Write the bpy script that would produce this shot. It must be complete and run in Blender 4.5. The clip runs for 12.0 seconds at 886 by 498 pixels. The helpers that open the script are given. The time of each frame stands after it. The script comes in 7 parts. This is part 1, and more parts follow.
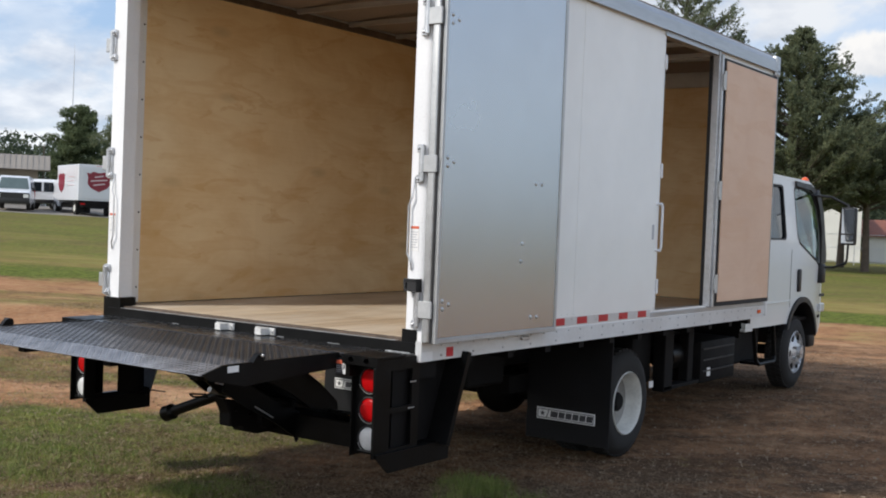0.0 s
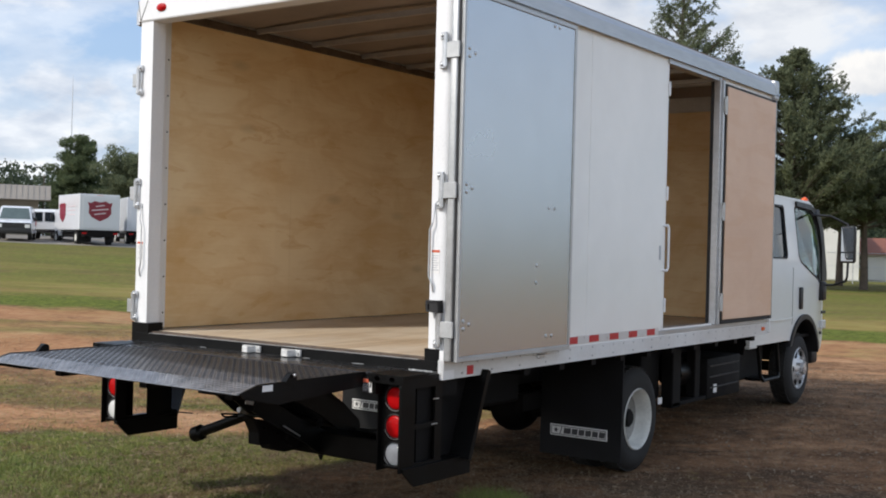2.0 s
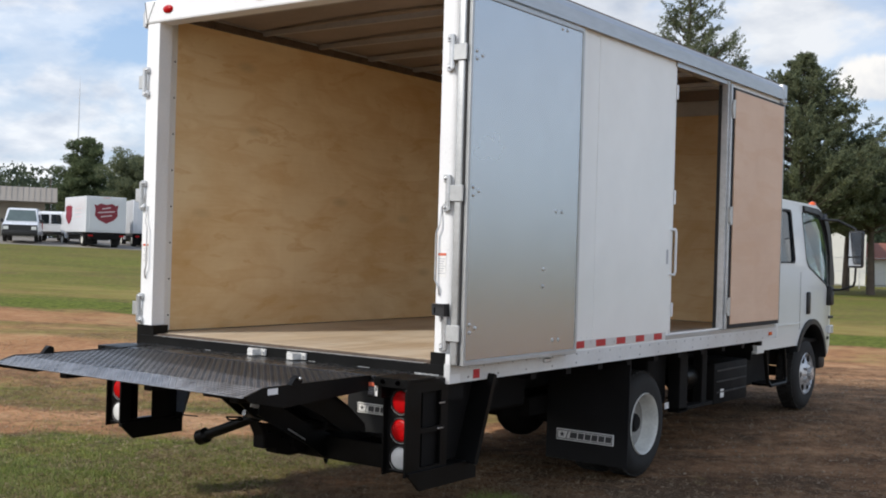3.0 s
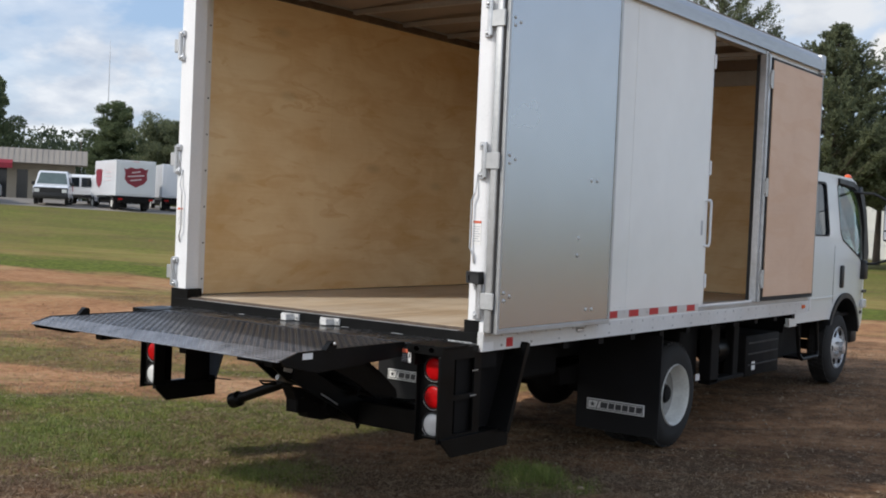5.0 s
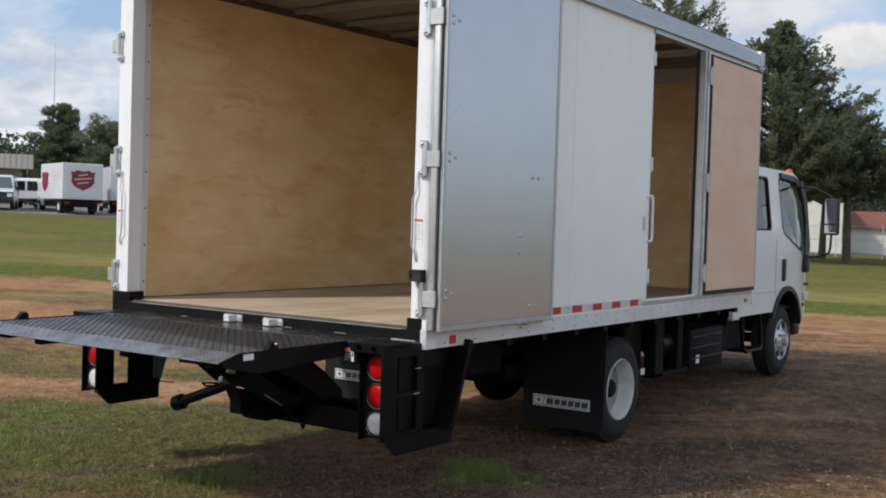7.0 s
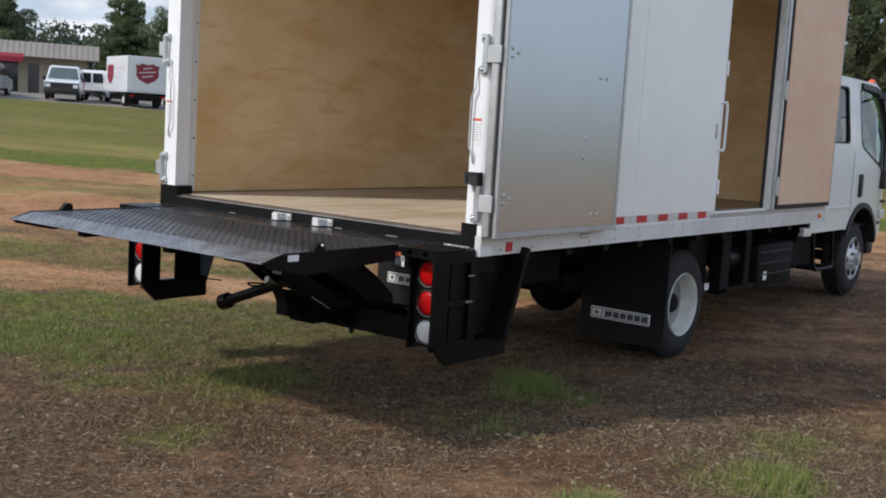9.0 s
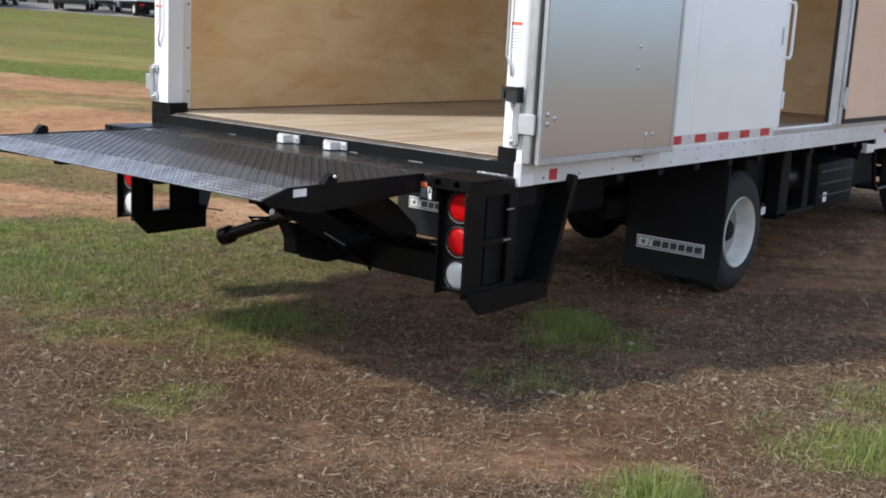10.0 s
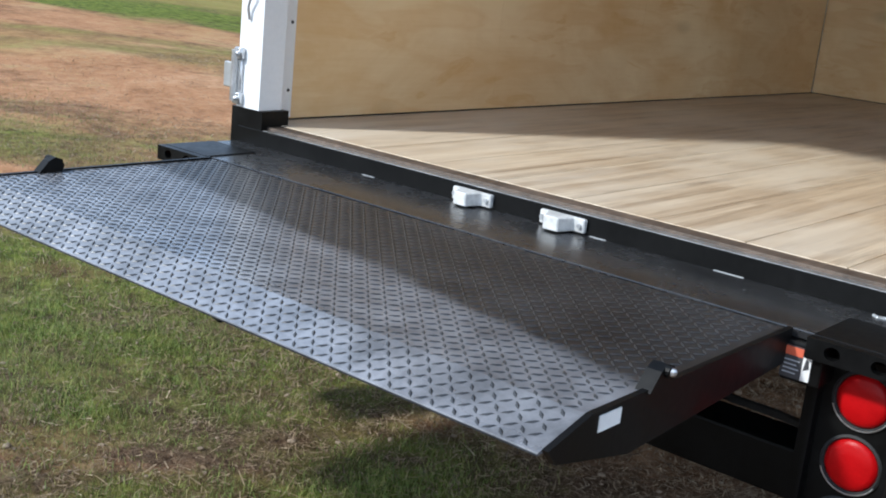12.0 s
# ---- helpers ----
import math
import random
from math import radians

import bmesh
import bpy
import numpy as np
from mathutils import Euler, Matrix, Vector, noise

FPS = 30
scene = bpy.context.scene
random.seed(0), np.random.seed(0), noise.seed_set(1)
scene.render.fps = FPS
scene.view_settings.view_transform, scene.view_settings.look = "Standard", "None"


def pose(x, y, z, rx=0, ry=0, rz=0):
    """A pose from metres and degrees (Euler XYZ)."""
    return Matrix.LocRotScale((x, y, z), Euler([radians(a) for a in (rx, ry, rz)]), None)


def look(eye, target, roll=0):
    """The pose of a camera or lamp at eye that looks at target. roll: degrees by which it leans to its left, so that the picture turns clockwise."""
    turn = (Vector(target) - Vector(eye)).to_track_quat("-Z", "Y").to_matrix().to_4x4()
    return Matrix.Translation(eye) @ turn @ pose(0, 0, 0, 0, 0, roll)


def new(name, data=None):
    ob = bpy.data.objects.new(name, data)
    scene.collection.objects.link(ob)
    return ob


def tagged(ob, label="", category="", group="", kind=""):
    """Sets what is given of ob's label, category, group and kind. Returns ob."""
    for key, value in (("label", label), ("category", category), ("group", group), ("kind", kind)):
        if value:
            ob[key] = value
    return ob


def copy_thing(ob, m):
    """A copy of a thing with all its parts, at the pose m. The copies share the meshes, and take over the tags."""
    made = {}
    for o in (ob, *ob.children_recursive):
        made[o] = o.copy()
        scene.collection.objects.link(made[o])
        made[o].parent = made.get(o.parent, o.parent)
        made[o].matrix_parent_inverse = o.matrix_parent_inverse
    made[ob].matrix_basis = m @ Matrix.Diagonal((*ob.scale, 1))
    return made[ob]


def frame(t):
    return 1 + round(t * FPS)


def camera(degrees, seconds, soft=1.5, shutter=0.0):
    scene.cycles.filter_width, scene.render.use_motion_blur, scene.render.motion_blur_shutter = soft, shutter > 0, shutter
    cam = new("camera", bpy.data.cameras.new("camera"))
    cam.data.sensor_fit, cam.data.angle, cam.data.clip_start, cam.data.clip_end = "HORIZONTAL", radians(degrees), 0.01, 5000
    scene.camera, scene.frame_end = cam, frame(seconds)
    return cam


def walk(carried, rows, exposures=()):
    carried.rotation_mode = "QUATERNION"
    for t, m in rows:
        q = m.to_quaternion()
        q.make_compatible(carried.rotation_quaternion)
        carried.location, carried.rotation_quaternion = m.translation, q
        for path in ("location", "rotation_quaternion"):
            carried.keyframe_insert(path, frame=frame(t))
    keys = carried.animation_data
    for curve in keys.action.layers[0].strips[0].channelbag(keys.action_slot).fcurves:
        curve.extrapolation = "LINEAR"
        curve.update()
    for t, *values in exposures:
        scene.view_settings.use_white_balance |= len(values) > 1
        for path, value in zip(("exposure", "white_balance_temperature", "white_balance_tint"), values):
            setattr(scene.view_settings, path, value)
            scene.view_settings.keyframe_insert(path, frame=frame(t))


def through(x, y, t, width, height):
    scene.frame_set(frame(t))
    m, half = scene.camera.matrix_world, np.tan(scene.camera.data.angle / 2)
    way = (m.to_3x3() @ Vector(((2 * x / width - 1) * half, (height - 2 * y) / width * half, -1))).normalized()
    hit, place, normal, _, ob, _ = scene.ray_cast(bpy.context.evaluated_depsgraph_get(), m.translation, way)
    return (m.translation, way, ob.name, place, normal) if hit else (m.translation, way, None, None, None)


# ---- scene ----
cam = camera(42.9, 12.0, 1.9)
PATH = [
    (0, (4.506, -4.456, 1.553), (3.345, -2.828, 1.512), 2.4),
    (0.5, (4.523, -4.635, 1.556), (3.353, -3.013, 1.52), 1.8),
    (1, (4.56, -4.716, 1.553), (3.414, -3.077, 1.542), 1.8),
    (1.5, (4.575, -4.74, 1.554), (3.422, -3.105, 1.541), 1.5),
    (2, (4.568, -4.732, 1.546), (3.408, -3.103, 1.548), 1.6),
    (2.5, (4.565, -4.726, 1.545), (3.404, -3.098, 1.543), 1.6),
    (3, (4.548, -4.711, 1.544), (3.379, -3.087, 1.552), 1.8),
    (5, (4.505, -4.726, 1.538), (3.301, -3.13, 1.488), 2.6),
    (5.5, (4.506, -4.729, 1.526), (3.317, -3.122, 1.471), 2.3),
    (6, (4.529, -4.721, 1.535), (3.355, -3.102, 1.489), 2.2),
    (6.5, (4.55, -4.712, 1.535), (3.393, -3.081, 1.479), 1.8),
    (6.7, (4.557, -4.704, 1.535), (3.415, -3.063, 1.49), 1.7),
    (8.3, (4.522, -4.687, 1.516), (3.388, -3.044, 1.388), 1.8),
    (8.5, (4.499, -4.65, 1.508), (3.354, -3.017, 1.35), 2.0),
    (9, (4.396, -4.438, 1.514), (3.187, -2.861, 1.292), 3.6),
    (9.5, (4.215, -4.141, 1.501), (2.929, -2.644, 1.179), 4.9),
    (10, (3.846, -3.84, 1.498), (2.635, -2.295, 1.117), 3.2),
    (10.5, (3.388, -3.438, 1.505), (2.158, -1.9, 1.158), 5.1),
    (11, (2.877, -3.106, 1.512), (1.634, -1.577, 1.166), 4.8),
    (11.5, (2.355, -2.792, 1.562), (1.137, -1.253, 1.179), 4.3),
    (12, (1.788, -2.498, 1.566), (0.566, -0.991, 1.081), 6.1),
]
walk(cam, [(t, look(eye, target, roll)) for t, eye, target, roll in PATH], [(0.0, 0.36, 6600, 10), (3.0, 0.4, 6650, 10), (5.0, 0.27, 6600, 10), (8.5, 0.16, 6550, 10), (9.0, 0.27, 6450, 10), (9.5, 0.47, 6350, 10), (10.5, 0.9, 6250, 10), (11.0, 0.93, 6100, 8), (12.0, 0.82, 5900, 6)])

# ---- world, sun ----
SUN_TRAVEL = Vector((0.425 * math.cos(radians(40)), 0.905 * math.cos(radians(40)), -math.sin(radians(40)))).normalized()


def link(nt, a, b):
    nt.links.new(a, b)


def node(nt, kind, **inputs):
    n = nt.nodes.new(kind)
    for k, v in inputs.items():
        n.inputs[k.replace("_", " ")].default_value = v
    return n


def math_node(nt, op, a, b=None, c=None, clamp=False):
    n = nt.nodes.new("ShaderNodeMath")
    n.operation, n.use_clamp = op, clamp
    for i, v in enumerate((a, b, c)):
        if v is None:
            continue
        if isinstance(v, (int, float)):
            n.inputs[i].default_value = v
        else:
            link(nt, v, n.inputs[i])
    return n.outputs[0]


def ramp(nt, fac, stops, smooth=False):
    n = nt.nodes.new("ShaderNodeValToRGB")
    n.color_ramp.interpolation = "EASE" if smooth else "LINEAR"
    els = n.color_ramp.elements
    while len(els) < len(stops):
        els.new(0.5)
    for e, (p, col) in zip(els, stops):
        e.position = p
        e.color = (col, col, col, 1) if isinstance(col, (int, float)) else (*col, 1)
    link(nt, fac, n.inputs[0])
    return n.outputs[0]


def mix(nt, fac, a, b, mode="MIX"):
    n = nt.nodes.new("ShaderNodeMix")
    n.data_type, n.blend_type = "RGBA", mode
    for sock, v in ((n.inputs[0], fac), (n.inputs[6], a), (n.inputs[7], b)):
        if isinstance(v, (int, float)):
            sock.default_value = v
        elif isinstance(v, tuple):
            sock.default_value = (*v, 1)
        else:
            link(nt, v, sock)
    return n.outputs[2]


def make_world():
    w = bpy.data.worlds.new("partly_cloudy_sky")
    scene.world = w
    w.use_nodes = True
    nt = w.node_tree
    nt.nodes.clear()
    sky = nt.nodes.new("ShaderNodeTexSky")
    sky.sky_type, sky.sun_disc = "NISHITA", False
    sky.sun_elevation = radians(40)
    sky.sun_rotation = math.atan2(-SUN_TRAVEL.x, -SUN_TRAVEL.y)
    sky.air_density, sky.dust_density = 1.0, 1.6
    tc = nt.nodes.new("ShaderNodeTexCoord")
    sep = nt.nodes.new("ShaderNodeSeparateXYZ")
    link(nt, tc.outputs["Generated"], sep.inputs[0])
    # clouds lie on a flat layer overhead: project the direction on it
    h = math_node(nt, "ADD", math_node(nt, "MAXIMUM", sep.outputs[2], 0.0), 0.3)
    px, py = math_node(nt, "DIVIDE", sep.outputs[0], h), math_node(nt, "DIVIDE", sep.outputs[1], h)
    com = nt.nodes.new("ShaderNodeCombineXYZ")
    link(nt, px, com.inputs[0]), link(nt, py, com.inputs[1])
    com.inputs[2].default_value = 3.7
    big = node(nt, "ShaderNodeTexNoise", Scale=2.3, Detail=9.0, Roughness=0.58, Distortion=0.25)
    link(nt, com.outputs[0], big.inputs["Vector"])
    cover = ramp(nt, big.outputs["Fac"], [(0.4, 0.04), (0.52, 0.5), (0.62, 1.0)], True)
    shade = node(nt, "ShaderNodeTexNoise", Scale=5.0, Detail=6.0, Roughness=0.55)
    link(nt, com.outputs[0], shade.inputs["Vector"])
    cover = math_node(nt, "MULTIPLY", cover, ramp(nt, sep.outputs[2], [(0.12, 0.85), (0.35, 1.0), (0.75, 0.4)]))
    cloud = ramp(nt, shade.outputs["Fac"], [(0.35, (4.3, 4.8, 5.7)), (0.62, (7.6, 7.8, 8.1))])
    veil = mix(nt, 0.5, sky.outputs[0], (2.0, 3.2, 5.4))
    cloud = mix(nt, 1.0, cloud, ramp(nt, math_node(nt, "ADD", math_node(nt, "MULTIPLY", sep.outputs[1], 0.5), 0.5), [(0.1, 1.25), (0.5, 1.02), (0.95, 0.68)]), "MULTIPLY")
    col = mix(nt, cover, veil, cloud)
    # hazy horizon added round the sun's half of the sky to brighten shaded walls
    low = math_node(nt, "MULTIPLY", ramp(nt, sep.outputs[2], [(0.08, 1.0), (0.5, 0.0)]), ramp(nt, math_node(nt, "ADD", math_node(nt, "MULTIPLY", sep.outputs[1], 0.5), 0.5), [(0.5, 1.0), (0.76, 0.0)]))
    col = mix(nt, math_node(nt, "MULTIPLY", low, 0.6), col, (8.2, 8.5, 8.7))
    # one bright cumulus low over the trees
    off, flat, dist = (nt.nodes.new("ShaderNodeVectorMath") for _ in range(3))
    off.operation, flat.operation, dist.operation = "SUBTRACT", "MULTIPLY", "LENGTH"
    link(nt, tc.outputs["Generated"], off.inputs[0])
    off.inputs[1].default_value = (-0.25, 0.956, 0.152)
    flat.inputs[1].default_value = (1, 1, 1.9)
    link(nt, off.outputs[0], flat.inputs[0]), link(nt, flat.outputs[0], dist.inputs[0])
    puff = node(nt, "ShaderNodeTexNoise", Scale=13.0, Detail=7.0, Roughness=0.55)
    link(nt, tc.outputs["Generated"], puff.inputs["Vector"])
    near = math_node(nt, "SUBTRACT", math_node(nt, "ADD", puff.outputs["Fac"], 0.36), math_node(nt, "MULTIPLY", dist.outputs["Value"], 11.0))
    col = mix(nt, ramp(nt, near, [(0.42, 0.0), (0.54, 1.0)], True), col, ramp(nt, puff.outputs["Fac"], [(0.35, (3.5, 3.8, 4.3)), (0.56, (5.6, 5.6, 5.6))]))
    bg = nt.nodes.new("ShaderNodeBackground")
    bg.inputs["Strength"].default_value = 0.134
    link(nt, col, bg.inputs["Color"])
    out = nt.nodes.new("ShaderNodeOutputWorld")
    link(nt, bg.outputs[0], out.inputs["Surface"])


make_world()
sun_data = bpy.data.lights.new("sun", "SUN")
sun_data.energy, sun_data.angle, sun_data.color = 2.4, radians(4), (1.0, 0.95, 0.87)
sun = new("sun", sun_data)
sun.matrix_world = Matrix.Translation((0, 0, 40)) @ SUN_TRAVEL.to_track_quat("-Z", "Y").to_matrix().to_4x4()

# ---- materials ----


def surface(name, colour, rough=0.5, metal=0.0, vary=0.12, scale=6.0, fine=60.0, bump=0.0, stretch=(1, 1, 1), rough_vary=0.1, tint=None, **more):
    """A procedural surface: base colour with broad stains and fine grain, uneven gloss and a small relief."""
    m = bpy.data.materials.new(name)
    m.use_nodes = True
    nt = m.node_tree
    b = nt.nodes["Principled BSDF"]
    tc = nt.nodes.new("ShaderNodeTexCoord")
    mp = nt.nodes.new("ShaderNodeMapping")
    mp.inputs["Scale"].default_value = stretch
    link(nt, tc.outputs["Object"], mp.inputs["Vector"])
    n1 = node(nt, "ShaderNodeTexNoise", Scale=scale, Detail=4.0)
    n2 = node(nt, "ShaderNodeTexNoise", Scale=fine, Detail=3.0)
    link(nt, mp.outputs[0], n1.inputs["Vector"]), link(nt, mp.outputs[0], n2.inputs["Vector"])
    both = math_node(nt, "ADD", math_node(nt, "MULTIPLY", n1.outputs["Fac"], 0.65), math_node(nt, "MULTIPLY", n2.outputs["Fac"], 0.35))
    dark = tuple(c * (1 - vary * 1.6) for c in colour) if tint is None else tint
    light = tuple(min(1, c * (1 + vary)) for c in colour)
    link(nt, ramp(nt, both, [(0.33, dark), (0.67, light)]), b.inputs["Base Color"])
    link(nt, ramp(nt, both, [(0.3, max(0.02, rough - rough_vary)), (0.7, min(1, rough + rough_vary))]), b.inputs["Roughness"])
    b.inputs["Metallic"].default_value = metal
    for k, v in more.items():
        b.inputs[k.replace("_", " ")].default_value = v
    if bump:
        bp = node(nt, "ShaderNodeBump", Strength=bump, Distance=0.004)
        link(nt, n2.outputs["Fac"], bp.inputs["Height"])
        link(nt, bp.outputs[0], b.inputs["Normal"])
    return m


def plywood(name, base, dark, flames=1.0):
    """Rotary-cut veneer: broad sheet tone, cloudy figure, long fine grain along y and a few knots."""
    m = bpy.data.materials.new(name)
    m.use_nodes = True
    nt = m.node_tree
    b = nt.nodes["Principled BSDF"]
    geo = nt.nodes.new("ShaderNodeNewGeometry")
    mp = nt.nodes.new("ShaderNodeMapping")
    mp.inputs["Scale"].default_value = (1, 0.6, 1.0)
    link(nt, geo.outputs["Position"], mp.inputs["Vector"])
    fig = node(nt, "ShaderNodeTexNoise", Scale=2.1, Detail=6.0, Roughness=0.6, Distortion=0.6)
    link(nt, mp.outputs[0], fig.inputs["Vector"])
    mp2 = nt.nodes.new("ShaderNodeMapping")
    mp2.inputs["Scale"].default_value = (1, 1.2, 30)
    link(nt, geo.outputs["Position"], mp2.inputs["Vector"])
    grain = node(nt, "ShaderNodeTexNoise", Scale=2.2, Detail=5.0, Roughness=0.65)
    link(nt, mp2.outputs[0], grain.inputs["Vector"])
    mp3 = nt.nodes.new("ShaderNodeMapping")
    mp3.inputs["Scale"].default_value = (1, 1.0, 2.4)
    link(nt, geo.outputs["Position"], mp3.inputs["Vector"])
    knot = node(nt, "ShaderNodeTexVoronoi", Scale=1.15)
    link(nt, mp3.outputs[0], knot.inputs["Vector"])
    f = math_node(nt, "ADD", math_node(nt, "MULTIPLY", fig.outputs["Fac"], 0.84), math_node(nt, "MULTIPLY", grain.outputs["Fac"], 0.16))
    col = ramp(nt, f, [(0.34, dark), (0.48, tuple(a * 0.4 + c * 0.6 for a, c in zip(dark, base))), (0.6, base)])
    # soft figure where the peeled veneer cuts through the growth rings
    mp4 = nt.nodes.new("ShaderNodeMapping")
    mp4.inputs["Scale"].default_value = (1, 0.9, 3.4)
    link(nt, geo.outputs["Position"], mp4.inputs["Vector"])
    patch = node(nt, "ShaderNodeTexNoise", Scale=1.9, Detail=3.0, Roughness=0.45, Distortion=0.6)
    link(nt, mp4.outputs[0], patch.inputs["Vector"])
    ring = ramp(nt, patch.outputs["Fac"], [(0.5, 0.0), (0.58, 0.36), (0.64, 0.2), (0.72, 0.42)])
    col = mix(nt, ring, col, tuple(c * k for c, k in zip(dark, (0.98, 0.9, 0.78))))
    # short orange flames where the knife met the knots
    mp5 = nt.nodes.new("ShaderNodeMapping")
    mp5.inputs["Scale"].default_value = (1, 1.5, 5.5)
    link(nt, geo.outputs["Position"], mp5.inputs["Vector"])
    flame = node(nt, "ShaderNodeTexNoise", Scale=1.9, Detail=4.0, Roughness=0.55, Distortion=0.9)
    link(nt, mp5.outputs[0], flame.inputs["Vector"])
    col = mix(nt, ramp(nt, flame.outputs["Fac"], [(0.6, 0.0), (0.66, 0.38 * flames), (0.7, 0.2 * flames), (0.76, 0.5 * flames)]), col, (dark[0] * 0.9, dark[1] * 0.74, dark[2] * 0.5))
    kd = ramp(nt, knot.outputs["Distance"], [(0.0, 1.0), (0.07, 0.55), (0.13, 0.0)])
    col = mix(nt, math_node(nt, "MULTIPLY", kd, 0.35), col, tuple(c * 0.45 for c in dark))
    sheets = nt.nodes.new("ShaderNodeSeparateXYZ")
    link(nt, geo.outputs["Position"], sheets.inputs[0])
    band = math_node(nt, "FLOOR", math_node(nt, "DIVIDE", sheets.outputs[1], 1.22))
    rnd = math_node(nt, "FRACT", math_node(nt, "MULTIPLY", math_node(nt, "SINE", math_node(nt, "MULTIPLY", band, 12.9)), 43.7))
    col = mix(nt, math_node(nt, "MULTIPLY", rnd, 0.14), col, tuple(c * 0.7 for c in dark))
    link(nt, col, b.inputs["Base Color"])
    b.inputs["Roughness"].default_value = 0.55
    bp = node(nt, "ShaderNodeBump", Strength=0.12, Distance=0.002)
    link(nt, grain.outputs["Fac"], bp.inputs["Height"])
    link(nt, bp.outputs[0], b.inputs["Normal"])
    return m


def floor_wood():
    """Laminated hardwood floor: narrow strips of different tone, long grain, dark drag marks and dust."""
    m = bpy.data.materials.new("laminated_floor_wood")
    m.use_nodes = True
    nt = m.node_tree
    b = nt.nodes["Principled BSDF"]
    geo = nt.nodes.new("ShaderNodeNewGeometry")
    sep = nt.nodes.new("ShaderNodeSeparateXYZ")
    link(nt, geo.outputs["Position"], sep.inputs[0])

    def grain(sx, sy, detail, rough=0.6):
        mp = nt.nodes.new("ShaderNodeMapping")
        mp.inputs["Scale"].default_value = (sx, sy, 1)
        link(nt, geo.outputs["Position"], mp.inputs["Vector"])
        n = node(nt, "ShaderNodeTexNoise", Scale=1.0, Detail=detail, Roughness=rough)
        link(nt, mp.outputs[0], n.inputs["Vector"])
        return n.outputs["Fac"]

    def chance(v, k):
        return math_node(nt, "FRACT", math_node(nt, "MULTIPLY", math_node(nt, "SINE", math_node(nt, "MULTIPLY", v, k)), 43758.5))

    strip = math_node(nt, "FLOOR", math_node(nt, "DIVIDE", sep.outputs[0], 0.034))
    shift = math_node(nt, "MULTIPLY", chance(strip, 12.99), 1.3)
    piece = math_node(nt, "FLOOR", math_node(nt, "DIVIDE", math_node(nt, "ADD", sep.outputs[1], shift), 0.95))
    tone = chance(math_node(nt, "ADD", strip, math_node(nt, "MULTIPLY", piece, 7.31)), 4.13)
    f = math_node(nt, "ADD", math_node(nt, "MULTIPLY", grain(30, 1.1, 5.0, 0.7), 0.5), math_node(nt, "MULTIPLY", grain(90, 3.0, 3.0), 0.28))
    f = math_node(nt, "ADD", f, math_node(nt, "MULTIPLY", tone, 0.15))
    col = ramp(nt, f, [(0.3, (0.3, 0.215, 0.14)), (0.44, (0.46, 0.355, 0.245)), (0.56, (0.56, 0.45, 0.32)), (0.7, (0.66, 0.56, 0.42))])
    # dark drag marks along the boards, pale dust over them
    marks = math_node(nt, "MULTIPLY", ramp(nt, grain(19, 0.9, 6.0, 0.75), [(0.52, 0.0), (0.66, 0.75)]), ramp(nt, grain(2.2, 1.4, 3.0), [(0.42, 0.0), (0.6, 1.0)]))
    col = mix(nt, marks, col, (0.13, 0.085, 0.05))
    col = mix(nt, ramp(nt, grain(3.0, 1.1, 4.0), [(0.42, 0.0), (0.62, 0.6)]), col, (0.62, 0.545, 0.44))
    link(nt, col, b.inputs["Base Color"])
    link(nt, ramp(nt, f, [(0.35, 0.42), (0.65, 0.6)]), b.inputs["Roughness"])
    bp = node(nt, "ShaderNodeBump", Strength=0.15, Distance=0.002)
    link(nt, f, bp.inputs["Height"])
    link(nt, bp.outputs[0], b.inputs["Normal"])
    return m


def glass_mat(name, tint=(0.85, 0.93, 0.9), rough=0.02):
    m = bpy.data.materials.new(name)
    m.use_nodes = True
    nt = m.node_tree
    b = nt.nodes["Principled BSDF"]
    b.inputs["Base Color"].default_value = (*tint, 1)
    b.inputs["Roughness"].default_value = rough
    b.inputs["Transmission Weight"].default_value = 1.0
    b.inputs["IOR"].default_value = 1.45
    return m


